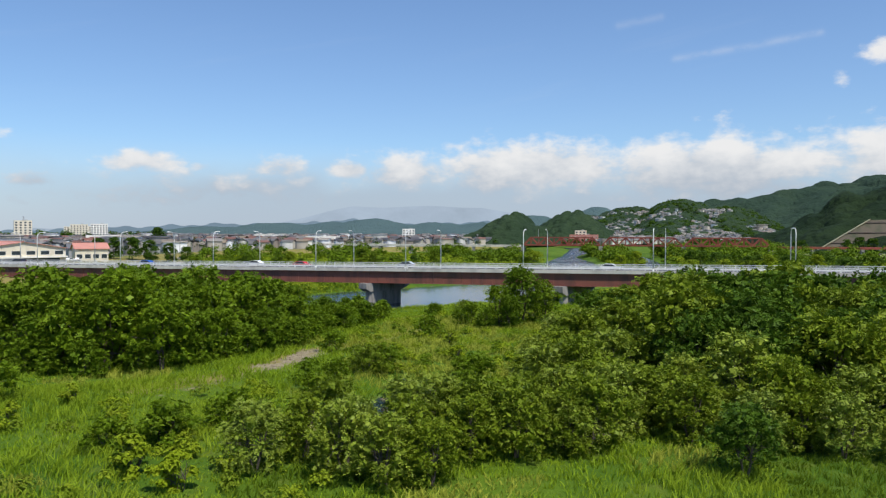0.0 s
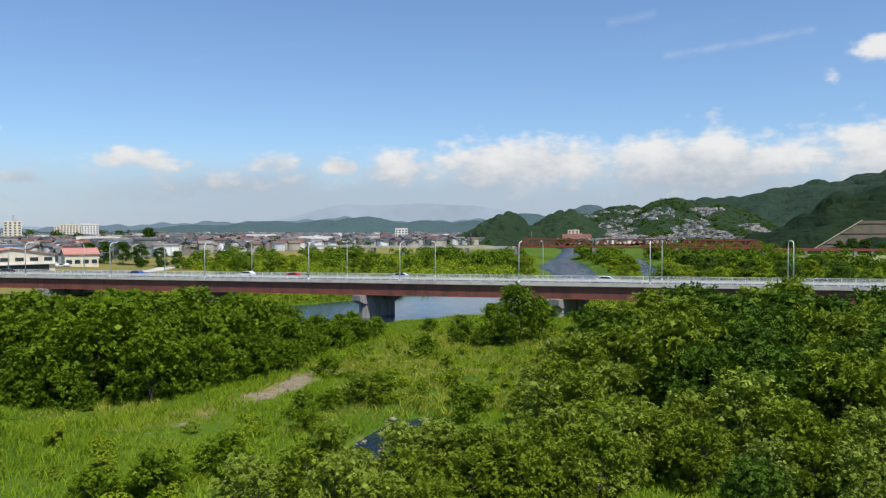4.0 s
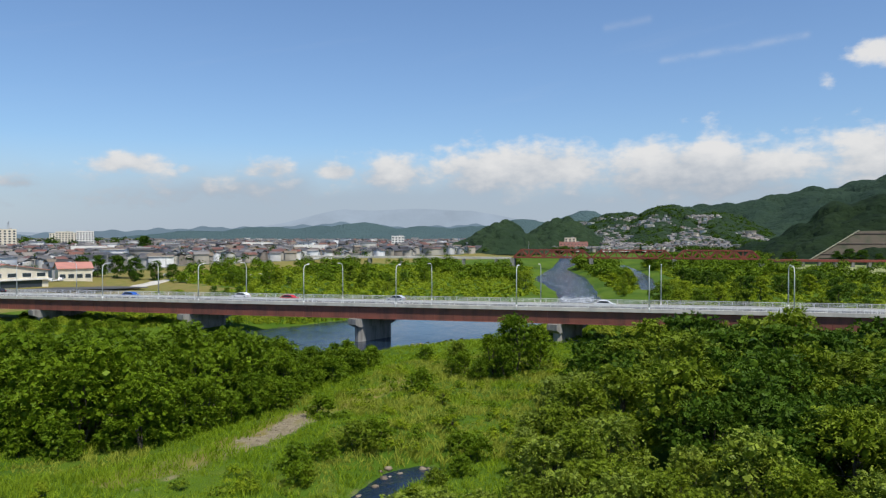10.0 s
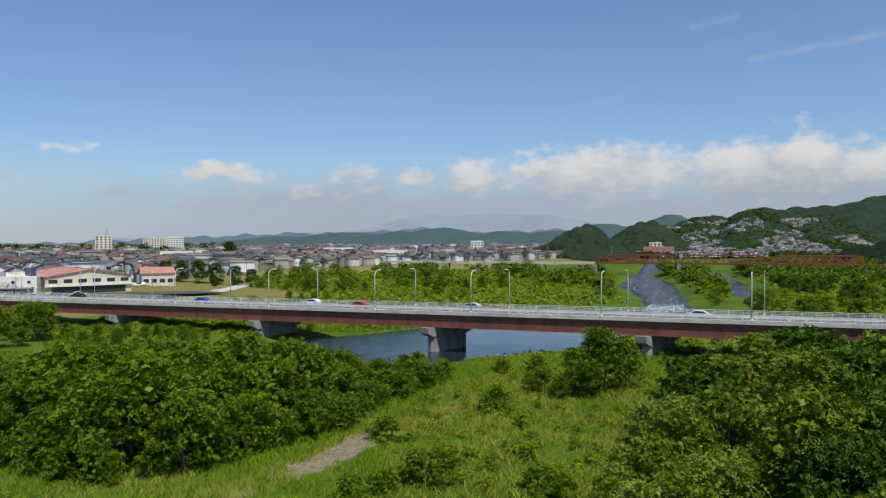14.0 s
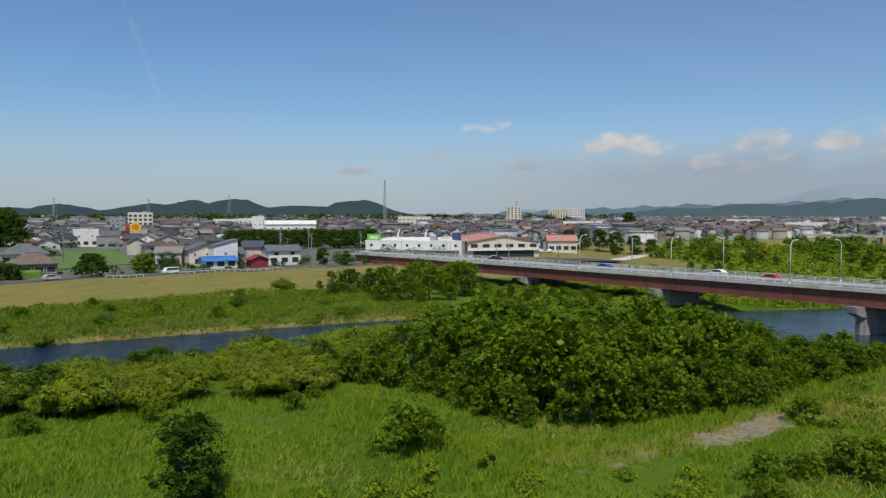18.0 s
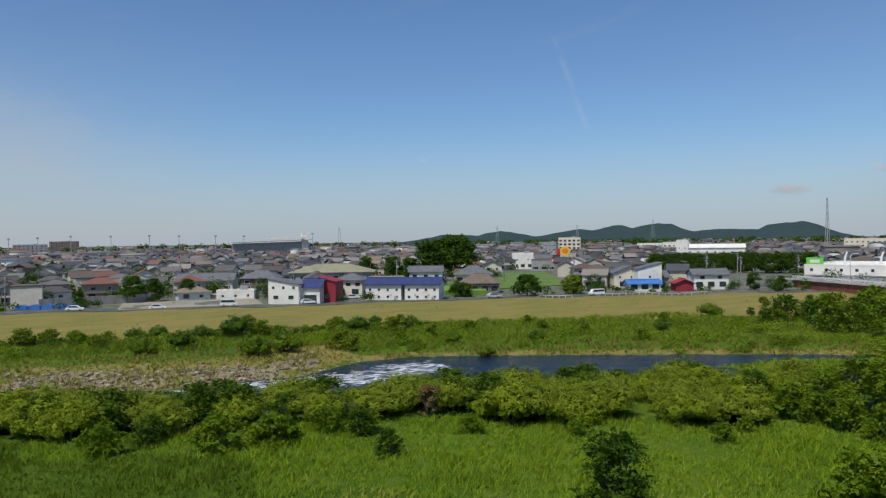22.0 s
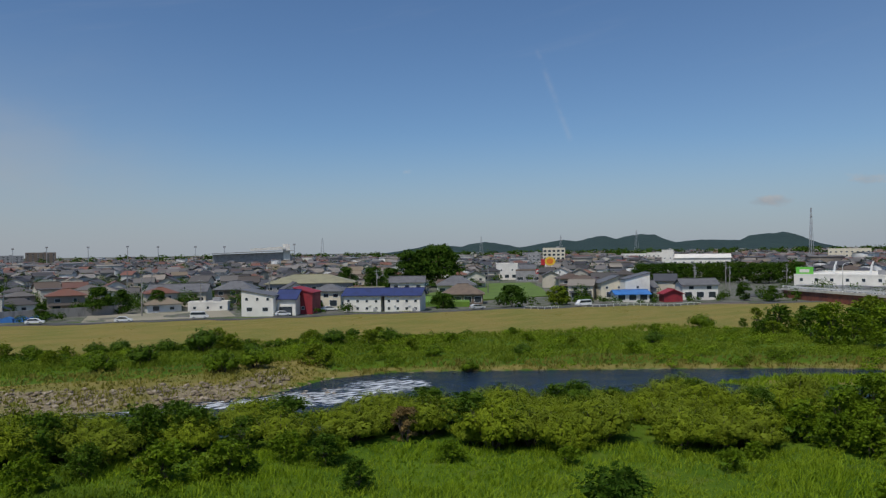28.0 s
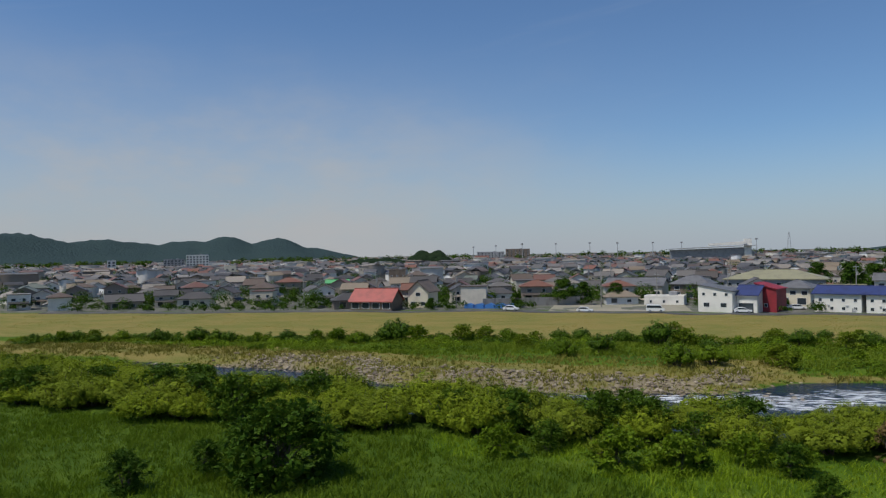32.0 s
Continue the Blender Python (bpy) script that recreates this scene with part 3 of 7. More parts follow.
def height(px, py):
    px, py = np.asarray(px, float), np.asarray(py, float)
    w = wet(px, py)
    land = 0.12 + 1.15 * smooth(w, 0, 7) + 0.22 * waves(px, py, 22, 3) * smooth(w, 2, 12) + 0.08 * waves(px, py, 6, 8) * smooth(w, 0, 4)
    land = land - 0.45 * bank_zone(px, py)
    bed = -np.minimum(1.4, -w * 0.35)
    h = np.where(w > 0, land, bed)
    s = levee_side(px, py)
    h = h + (4.05 - 1.35) * smooth(s, -36, -3) * smooth(w, 4, 18)
    east = smooth(px + py * -0.10, 120, 190) * smooth(py, -600, -100)      # the terrace of the far side
    h = h + 2.5 * east * smooth(w, 6, 40)
    return h


def height_at(x, y):
    return float(height(np.array([x]), np.array([y]))[0])


def axis(spans):
    out = []
    for lo, hi, step in spans:
        out.append(np.arange(lo, hi, step))
    return np.concatenate(out + [np.array([spans[-1][1]])])


TRACK = [(-23.6, 68.6), (-21.0, 66.9), (-19.0, 67.8), (-16.4, 73.4), (-15.3, 78.2), (-17.2, 84.0), (-19.2, 82.2), (-21.0, 74.6)]


def make_ground():
    xs = axis([(-4900, -1600, 300), (-1600, -400, 60), (-400, -250, 10), (-250, -150, 4), (-150, -16, 1.6), (-16, 6, 0.6), (6, 60, 1.6), (60, 220, 5), (220, 700, 30), (700, 4900, 300)])
    ys = axis([(-4900, -700, 300), (-700, -150, 25), (-150, -80, 6), (-80, 42, 1.8), (42, 68, 0.6), (68, 180, 1.8), (180, 300, 4), (300, 720, 12), (720, 4900, 190)])
    gx, gy = np.meshgrid(xs, ys)
    px, py = gx.ravel(), gy.ravel()
    pz = height(px, py)
    nx, ny = len(xs), len(ys)
    i = (np.arange(ny - 1)[:, None] * nx + np.arange(nx - 1)).ravel()
    me = quick_mesh("ground", np.c_[px, py, pz], np.c_[i, i + 1, i + nx + 1, i + nx], M_GROUND, True)
    s, w = levee_side(px, py), wet(px, py)
    dry = smooth(s, -40, -33) * (1 - smooth(s, 4, 10)) * 0.85
    dry = np.maximum(dry, 0.75 * inside(px, py, [(-160, 215), (-90, 250), (-85, 300), (-150, 380), (-175, 350)]))
    dry = np.maximum(dry, 0.66 * smooth(w, 0, 1) * (1 - smooth(w, 2 + 15 * (py < 40), 5 + 19 * (py < 40))) * (px < np.interp(py, [-200, -60, 0, 30, 60, 100, 140], [-155, -128, -112, -108, -104, -90, -60])))
    worn_way = edge_distance(px, py, [(-30, 58), (-24, 66), (-20, 75), (-16, 84), (-10, 95), (-5, 106)], False)
    dry = np.maximum(dry, 0.62 * (1 - smooth(worn_way, 1.6, 4.5)))
    town = smooth(s, 5, 12) * (1 - 0.8 * inside(px, py, [(-165, 215), (-90, 250), (-85, 300), (-150, 380), (-185, 350)]))
    path = 0.36 - signed(px, py, TRACK) * 0.30 + 0.45 * waves(px, py, 3.2, 17)
    path2 = (1.1 - np.abs(edge_distance(px, py, [(-21, 69), (-24, 61), (-28, 53), (-30, 45), (-29, 36)], False) / 1.3)) * 0.5
    gravel = np.maximum.reduce([bank_zone(px, py), np.clip(path, 0, 1), np.clip(path2, 0, 1), 0.4 * (1 - smooth(np.abs(signed(px, py, CREEK)), 0.2, 1.2))])
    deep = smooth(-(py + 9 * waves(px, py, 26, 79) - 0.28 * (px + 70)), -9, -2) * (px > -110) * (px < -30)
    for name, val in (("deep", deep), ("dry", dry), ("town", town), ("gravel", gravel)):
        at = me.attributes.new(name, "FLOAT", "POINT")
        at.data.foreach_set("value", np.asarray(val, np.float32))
    tagged(new("ground", me), "grassy flood plain with levee and gravel banks", "ground", kind="structure")


def make_water():
    xs, ys = axis([(-170, -60, 1.5), (-60, 180, 4)]), axis([(-430, -100, 12), (-100, 60, 1.5), (60, 220, 4), (220, 910, 15)])
    gx, gy = np.meshgrid(xs, ys)
    px, py = gx.ravel(), gy.ravel()
    nx, ny = len(xs), len(ys)
    i = (np.arange(ny - 1)[:, None] * nx + np.arange(nx - 1)).ravel()
    faces = np.c_[i, i + 1, i + nx + 1, i + nx]
    near = np.minimum(signed(px, py, RIVER), np.minimum(signed(px, py, SIDE_CHANNEL), signed(px, py, CREEK))) < 14
    faces = faces[near[faces].any(1)]
    rapid = 1.0 * np.exp(-(((px + 116) / 6) ** 2 + ((py - 33) / 7) ** 2)) + 0.5 * np.exp(-(((px + 121.5) / 7) ** 2 + ((py - 44) / 7) ** 2)) + 0.8 * np.exp(-(((px + 118) / 4) ** 2 + ((py - 22) / 9) ** 2)) + 0.6 * np.exp(-(((px + 120) / 4) ** 2 + ((py - 5) / 22) ** 2))
    rapid = rapid + 0.38 * np.exp(-(((px + 122) / 10) ** 2 + ((py - 48) / 8) ** 2)) + 0.8 * np.exp(-(((px - 52) / 10) ** 2 + ((py - 258) / 8) ** 2)) + 0.35 * np.exp(-(((px + 45) / 8) ** 2 + ((py - 160) / 6) ** 2))
    # White flecks elsewhere: riffles, plus ripple sparkle and sky reflection painted in.
    rapid = rapid + (signed(px, py, RIVER) < 0) * np.where(py < 130, 0.36 + 0.1 * waves(px, py, 9, 31), np.where(py > 225, 0.82, 0.0))
    pz = 0.10 * rapid * waves(px, py, 3.0, 21) - 0.05 + 0.0 * px
    me = quick_mesh("river", np.c_[px, py, pz], faces, M_WATER, True)
    at = me.attributes.new("foam_glint", "FLOAT", "POINT")
    at.data.foreach_set("value", np.clip(rapid, 0, 1).astype(np.float32))
    still = me.attributes.new("still", "FLOAT", "POINT")
    still.data.foreach_set("value", (smooth(px, -34, -6) * smooth(py, 120, 140) * (1 - smooth(py, 215, 245))).astype(np.float32))
    tagged(new("water", me), "dark blue river with white rapids", "river", kind="structure")


make_ground()
make_water()

# ---- the road bridge ----
BR = Matrix.Translation((-9.9, 152, 0)) @ pose(0, 0, 0, 0, 0, math.degrees(math.atan2(-0.287, 0.958)))   # x along, y across (0 near side, 11 far side)
S0, S1 = -186.0, 170.0


def deck_z(s):
    return 8.0 + 0.007 * s


def make_bridge():
    b = thing("road_bridge", "long road bridge with rust-red steel girders and white railings", "bridge", BR)
    tilt = pose(0, 0, 0, 0, math.degrees(math.atan(-0.007)), 0)
    part("deck", Shape().box(S0, 0.32, 7.95, S1, 10.68, 8.3, tilt).mesh("deck", M_DECK), b, "pale concrete deck slab")
    part("kerb", Shape().box(S0, -0.12, 7.85, S1, 0.32, 8.55, tilt).mesh("kerb", M_DECK), b)
    part("kerb", Shape().box(S0, 10.68, 7.85, S1, 11.12, 8.55, tilt).mesh("kerb", M_DECK), b)
    part("road_surface", Shape().box(S0, 2.4, 8.3, S1, 10.6, 8.325, tilt).mesh("road_surface", M_ASPHALT), b, "grey asphalt carriageway")
    part("footway", Shape().box(S0, 0.4, 8.304, S1, 2.3, 8.42, tilt).mesh("footway", M_DECK), b)
    for y, n in ((0.4, 0), (3.8, 1), (7.2, 2), (10.5, 3)):
        g = Shape()
        g.box(S0, y - 0.02, 5.25, S1, y + 0.02, 7.9, tilt).box(S0, y - 0.32, 5.18, S1, y + 0.32, 5.26, tilt).box(S0, y - 0.28, 7.86, S1, y + 0.28, 7.94, tilt)
        s = S0 + 1
        while s < S1 and n in (0, 3):
            g.box(s - 0.02, y - 0.1, 5.26, s + 0.02, y - 0.02, 7.86, tilt)
            s += 2.2
        part("girder", g.mesh("girder", M_STEEL), b, "rust-red steel plate girder" if n == 0 else "")
    cross = Shape()
    for i in range(80):
        s = S0 + 3 + i * 4.4
        cross.box(s - 0.1, 0.8, 5.9, s + 0.1, 10.0, 6.3, tilt)
    part("cross_bracing", cross.mesh("cross_bracing", M_STEEL), b)
    # railings: posts and rails
    for y in (0.05, 10.95):
        r = Shape()
        for z, h in ((9.32, 0.09), (9.05, 0.05), (8.8, 0.05)):
            r.box(S0, y - 0.04, z, S1, y + 0.04, z + h, tilt)
        part("handrail", r.mesh("handrail", M_RAIL), b, "white painted steel railing")
        post = Shape().box(-0.05, -0.05, 0, 0.05, 0.05, 0.82).mesh("rail_post", M_RAIL)
        for i in range(140):
            s = S0 + 1 + i * 2.54
            part("rail_post", post, b, m=pose(s, y, 8.5 + 0.007 * s, 0, 0, 0))
        bal = Shape()
        for i in range(1400):
            s = S0 + 0.4 + i * 0.254
            bal.box(s - 0.012, y - 0.012, 8.55, s + 0.012, y + 0.012, 9.32, tilt)
        tagged(part("baluster", bal.mesh("baluster", M_RAIL), b), kind="stuff")
    guard = Shape()
    guard.box(S0, 2.3, 8.75, S1, 2.36, 9.05, tilt)
    for i in range(170):
        guard.box(S0 + 2.1 * i, 2.32, 8.3, S0 + 2.1 * i + 0.1, 2.42, 9.0, tilt)
    part("guard_rail", guard.mesh("guard_rail", M_RAIL), b, "white roadside guard rail")
    # piers: hammerhead walls, turned with the current
    turn = pose(0, 0, 0, 0, 0, -20.2)
    for s in (-183.9, -140.7, -97.2, -53.5, -9.8, 33.9, 77.6, 121.3):
        top = 5.16 + 0.007 * s
        pier = Shape()
        cap = [(-3.6, top), (-3.6, top - 1.2), (-2.2, top - 1.9), (8.8, top - 1.9), (11.4, top - 0.9), (11.4, top)]
        m = Matrix.Translation((s + 1.2, 2.2, 0)) @ turn @ pose(0, 0, 0, 0, 0, 90)
        pier.prism([(x, z) for x, z in cap], -1.15, 1.15, m)
        p = part("pier", pier.mesh("pier", M_CONC), b, "stained concrete hammerhead pier")
        wall = Shape()
        out = [(-1.2, -0.95), (8.2, -0.95), (9.0, -0.5), (9.0, 0.5), (8.2, 0.95), (-1.2, 0.95), (-2.1, 0.5), (-2.1, -0.5)]
        wall.add([(x, y, -1.6) for x, y in out] + [(x, y, top - 1.88) for x, y in out], [tuple(reversed(range(8))), tuple(range(8, 16))] + [(i, (i + 1) % 8, (i + 1) % 8 + 8, i + 8) for i in range(8)], m)
        part("pier_wall", wall.mesh("pier_wall", M_CONC), p)
        ribs = Shape()
        for i in range(5):
            ribs.box(0.0 + i * 1.9, -1.0, -1.5, 0.18 + i * 1.9, 1.0, top - 1.95, m)
        part("pier_rib", ribs.mesh("pier_rib", M_CONC), p)
        bear = Shape()
        for y in (0.4, 3.8, 7.2, 10.5):
            bear.box(s + 0.75 + y * 0.36 - 0.3, y - 0.3, top - 0.02, s + 0.75 + y * 0.36 + 0.3, y + 0.3, top + 0.1)
        part("bearing", bear.mesh("bearing", M_STEEL), p)
    # abutment at the town end
    part("abutment", Shape().box(S0 - 9, -0.3, 1.5, S0 + 0.5, 11.3, 6.6).mesh("abutment", M_CONC), b, "concrete abutment")
    return b


def make_street_lamp(name="street_lamp"):
    lamp = thing(name, "tall pale grey street lamp with curved arm on the bridge", "street lamp", group="lamps of the bridge")
    part("base", Shape().tube([(0, 0, 0), (0, 0, 0.9)], [0.16, 0.16], 10).mesh("lamp_base", M_POLE, True), lamp)
    pts = [(0, 0, 0.8), (0, 0, 7.6)] + [(0, 1.3 - 1.3 * math.cos(a), 7.6 + 1.35 * math.sin(a)) for a in (0.35, 0.7, 1.05, 1.4)] + [(0, 2.1, 8.98)]
    part("pole", Shape().tube(pts, [0.12, 0.085, 0.08, 0.075, 0.07, 0.065, 0.06], 10).mesh("lamp_pole", M_POLE, True), lamp)
    head = Shape().add([(-0.16, 1.9, 8.9), (0.16, 1.9, 8.9), (0.13, 2.75, 8.96), (-0.13, 2.75, 8.96), (-0.1, 1.95, 9.1), (0.1, 1.95, 9.1), (0.08, 2.7, 9.1), (-0.08, 2.7, 9.1)],
                       [(0, 3, 2, 1), (4, 5, 6, 7), (0, 1, 5, 4), (1, 2, 6, 5), (2, 3, 7, 6), (3, 0, 4, 7)])
    part("lantern", head.mesh("lantern", M_RAIL), lamp, "flat white lantern head")
    return lamp


bridge = make_bridge()
lamp0 = make_street_lamp()
lamp0.matrix_basis = BR @ pose(0, 0.0, deck_z(0), 0, 0, 0)
for s in (-155.5, -129, -102.7, -76.4, -49.3, -22.0, 26.4, 52.8, 78.9, 105, 131):
    copy_thing(lamp0, BR @ pose(s, -0.0, deck_z(s), 0, 0, 0))
for s in (-145.5, -120, -94.2, -68.7, -43.2, -17.4, 4.7, 29.7, 55.0, 79.5, 105, 131):
    copy_thing(lamp0, BR @ pose(s, 11.0, deck_z(s), 0, 0, 180))


# ---- trees and shrubs ----
def leaf_cloud(rng, centres, radii, n, size, up=0.45, droop=0.0, flat=0.75, shell=0.78):
    """Many small folded leaves in uneven clumps; each one a bent diamond."""
    pick = rng.choice(len(centres), n, p=radii ** 2 / (radii ** 2).sum())
    d = rng.normal(size=(n, 3))
    d[:, 2] = np.abs(d[:, 2]) * 1.1 - 0.35
    d /= np.linalg.norm(d, axis=1, keepdims=True)
    deep = rng.uniform(0, 1, n) < 0.14
    r = radii[pick] * np.where(deep, rng.uniform(0.35, 0.7, n), rng.uniform(shell, 1.9 - shell, n))
    c = centres[pick] + d * r[:, None] * np.array([1, 1, flat])
    nrm = d * 0.75 + np.array([0, 0, up + 0.1]) + rng.normal(size=(n, 3)) * 0.34
    nrm /= np.linalg.norm(nrm, axis=1, keepdims=True)
    a = np.cross(nrm, rng.normal(size=(n, 3)))
    a /= np.linalg.norm(a, axis=1, keepdims=True)
    b = np.cross(nrm, a)
    s = size * np.where(deep, 1.9, rng.uniform(0.55, 1.3, n))[:, None]
    fold = nrm * s * 0.28
    v = np.stack([c - a * s, c - b * s * 0.55 + fold, c + a * s, c + b * s * 0.55 + fold], 1)
    v[:, 2, 2] -= droop * s[:, 0]
    k = np.arange(n)[:, None] * 4
    f = np.concatenate([k + [0, 1, 2], k + [0, 2, 3]], 0)
    return v.reshape(-1, 3), f


def spray_cloud(rng, centres, radii, n, length, leaflets, leaf, flat=0.8, lift=0.3, core=1.7):
    """Feathered sprays that stand out of each clump, leaflets in pairs along a drooping stalk, over a dark core of larger leaves."""
    pick = rng.choice(len(centres), n, p=radii ** 2 / (radii ** 2).sum())
    d = rng.normal(size=(n, 3))
    d[:, 2] = np.abs(d[:, 2]) * 1.1 - 0.4
    d /= np.linalg.norm(d, axis=1, keepdims=True)
    root = centres[pick] + d * (radii[pick] * rng.uniform(0.55, 1.0, n))[:, None] * np.array([1, 1, flat])
    way = d + rng.normal(size=(n, 3)) * 0.45 + np.array([0, 0, lift])
    way /= np.linalg.norm(way, axis=1, keepdims=True)
    up = d * 0.55 + np.array([0, 0, 0.8]) + rng.normal(size=(n, 3)) * 0.3
    side = np.cross(way, up)
    side /= np.linalg.norm(side, axis=1, keepdims=True)
    up = np.cross(side, way)
    long = length * rng.uniform(0.55, 1.25, n)
    t = np.linspace(0.2, 1.0, leaflets)
    hand = np.where(np.arange(leaflets) % 2, 1.0, -1.0)
    s = leaf * rng.uniform(0.7, 1.25, (n, leaflets, 1))
    axis_ = side[:, None] * hand[None, :, None] * 0.8 + way[:, None] * 0.6
    c = root[:, None] + way[:, None] * (long[:, None] * t)[..., None] + axis_ * s * 0.9
    c[..., 2] -= (long[:, None] * 0.42 * t ** 2)
    nrm = up[:, None] + rng.normal(size=(n, leaflets, 3)) * 0.28
    nrm /= np.linalg.norm(nrm, axis=2, keepdims=True)
    b = np.cross(nrm, axis_)
    fold = nrm * s * 0.2
    v = np.stack([c - axis_ * s, c - b * s * 0.5 + fold, c + axis_ * s - np.array([0, 0, 0.25]) * s, c + b * s * 0.5 + fold], 2).reshape(-1, 4, 3)
    m = int(n * core)
    pick = rng.choice(len(centres), m, p=radii ** 2 / (radii ** 2).sum())
    e = rng.normal(size=(m, 3))
    e /= np.linalg.norm(e, axis=1, keepdims=True)
    cc = centres[pick] + e * (radii[pick] * rng.uniform(0.3, 0.68, m))[:, None]
    a1 = np.cross(e, rng.normal(size=(m, 3)))
    a1 /= np.linalg.norm(a1, axis=1, keepdims=True)
    b1 = np.cross(e, a1)
    q = leaf * rng.uniform(1.3, 2.0, m)[:, None]
    inner = np.stack([cc - a1 * q, cc - b1 * q * 0.7, cc + a1 * q, cc + b1 * q * 0.7], 1)
    v = np.concatenate([v, inner])
    k = np.arange(len(v))[:, None] * 4
    return v.reshape(-1, 3), np.concatenate([k + [0, 1, 2], k + [0, 2, 3]], 0)


def spray_tree(name, seed, h, rad, base, clumps, sprays, length, leaflets, leaf, mat, trunks=2, lo=0.12, hi=0.26, trunk_r=0.13, limbs=7, lift=0.3):
    """A tree or shrub clothed in feathered sprays."""
    wood, crown = tree_meshes(name, seed, h, rad, base, clumps, 4, 0.1, mat, trunks, trunk_r=trunk_r, lo=lo, hi=hi, limbs=limbs)
    rng = np.random.RandomState(seed)
    cs, rs = crown_clumps(rng, h, rad, base, clumps, lo, hi)
    v, f = spray_cloud(rng, cs, rs, sprays, length, leaflets, leaf, lift=lift)
    return wood, quick_mesh(name + "_crown", v, f, mat)


def willow_meshes(name, seed, h, rad, leaves, leaf, mat, lobes=9, bark=None):
    """A rounded shrub: several domes of fine narrow leaves over bare stems."""
    rng = np.random.RandomState(seed)
    lc, lr = [(0, 0, h * 0.55)], [rad * 0.5]
    for k in range(lobes):
        a = 2 * np.pi * (k + rng.uniform(-0.3, 0.3)) / lobes
        q = rad * rng.uniform(0.42, 0.66)
        r = rad * rng.uniform(0.27, 0.42)
        lc.append((q * math.cos(a), q * math.sin(a), h * rng.uniform(0.3, 0.55)))
        lr.append(r)
    lc, lr = np.array(lc), np.array(lr)
    n = 260
    pick = rng.choice(len(lc), n, p=lr ** 2 / (lr ** 2).sum())
    d = rng.normal(size=(n, 3))
    d[:, 2] = np.abs(d[:, 2]) - 0.3
    d /= np.linalg.norm(d, axis=1, keepdims=True)
    tall = np.array([1, 1, 0.42 * h / (rad * 0.5)])
    c = lc[pick] + d * (lr[pick] * rng.uniform(0.78, 1.06, n))[:, None] * tall
    c[:, 2] = np.maximum(c[:, 2], 0.25)
    r = rad * rng.uniform(0.055, 0.13, n)
    pk = rng.choice(n, leaves, p=r ** 2 / (r ** 2).sum())
    e = d[pk] * 0.6 + rng.normal(size=(leaves, 3)) * 0.75
    e /= np.linalg.norm(e, axis=1, keepdims=True)
    p = c[pk] + e * (r[pk] * rng.uniform(0.5, 1.15, leaves))[:, None]
    nrm = d[pk] * 0.8 + e * 0.5 + rng.normal(size=(leaves, 3)) * 0.3 + np.array([0, 0, 0.35])
    nrm /= np.linalg.norm(nrm, axis=1, keepdims=True)
    a1 = np.cross(nrm, rng.normal(size=(leaves, 3)))
    a1 /= np.linalg.norm(a1, axis=1, keepdims=True)
    b1 = np.cross(nrm, a1)
    s = leaf * rng.uniform(0.6, 1.35, leaves)[:, None]
    v = np.stack([p - a1 * s, p - b1 * s * 0.42, p + a1 * s, p + b1 * s * 0.42], 1)
    m = 1300
    pk = rng.choice(len(lc), m, p=lr ** 2 / (lr ** 2).sum())
    e = rng.normal(size=(m, 3))
    e /= np.linalg.norm(e, axis=1, keepdims=True)
    p = lc[pk] + e * (lr[pk] * rng.uniform(0.5, 0.74, m))[:, None] * tall
    p[:, 2] = np.maximum(p[:, 2], 0.3)
    a1 = np.cross(e, rng.normal(size=(m, 3)))
    a1 /= np.linalg.norm(a1, axis=1, keepdims=True)
    b1 = np.cross(e, a1)
    q = rad * 0.045 * rng.uniform(0.7, 1.4, m)[:, None]
    v = np.concatenate([v, np.stack([p - a1 * q, p - b1 * q, p + a1 * q, p + b1 * q], 1)])
    k = np.arange(len(v))[:, None] * 4
    crown = quick_mesh(name + "_crown", v.reshape(-1, 3), np.concatenate([k + [0, 1, 2], k + [0, 2, 3]], 0), mat)
    wood = Shape()
    for i in range(7):
        end = Vector(lc[i % len(lc)])
        wood.tube([(end.x * 0.12, end.y * 0.12, -0.3), end * 0.55, end + Vector((0, 0, h * 0.3))], [0.1, 0.07, 0.03], 5, False)
    return wood.mesh(name + "_trunk", bark or M_BARK, True), crown


def crown_clumps(rng, h, rad, base, n, lo=0.11, hi=0.27):
    """Clump centres through an uneven crown from base to h."""
    cs, rs = [], []
    for _ in range(n):
        t = rng.uniform(0, 1) ** 0.75
        z = base + (h - base) * t
        wide = rad * (1 - 0.75 * abs(t - 0.38) ** 1.3 * 1.6) * rng.uniform(0.75, 1.12)
        a = rng.uniform(0, 2 * np.pi)
        q = math.sqrt(rng.uniform(0.05, 1)) * max(wide, 0.2)
        r = rad * rng.uniform(lo, hi)
        cs.append((q * math.cos(a), q * math.sin(a), min(z, h - r * 0.6)))
        rs.append(r)
    return np.array(cs), np.array(rs)


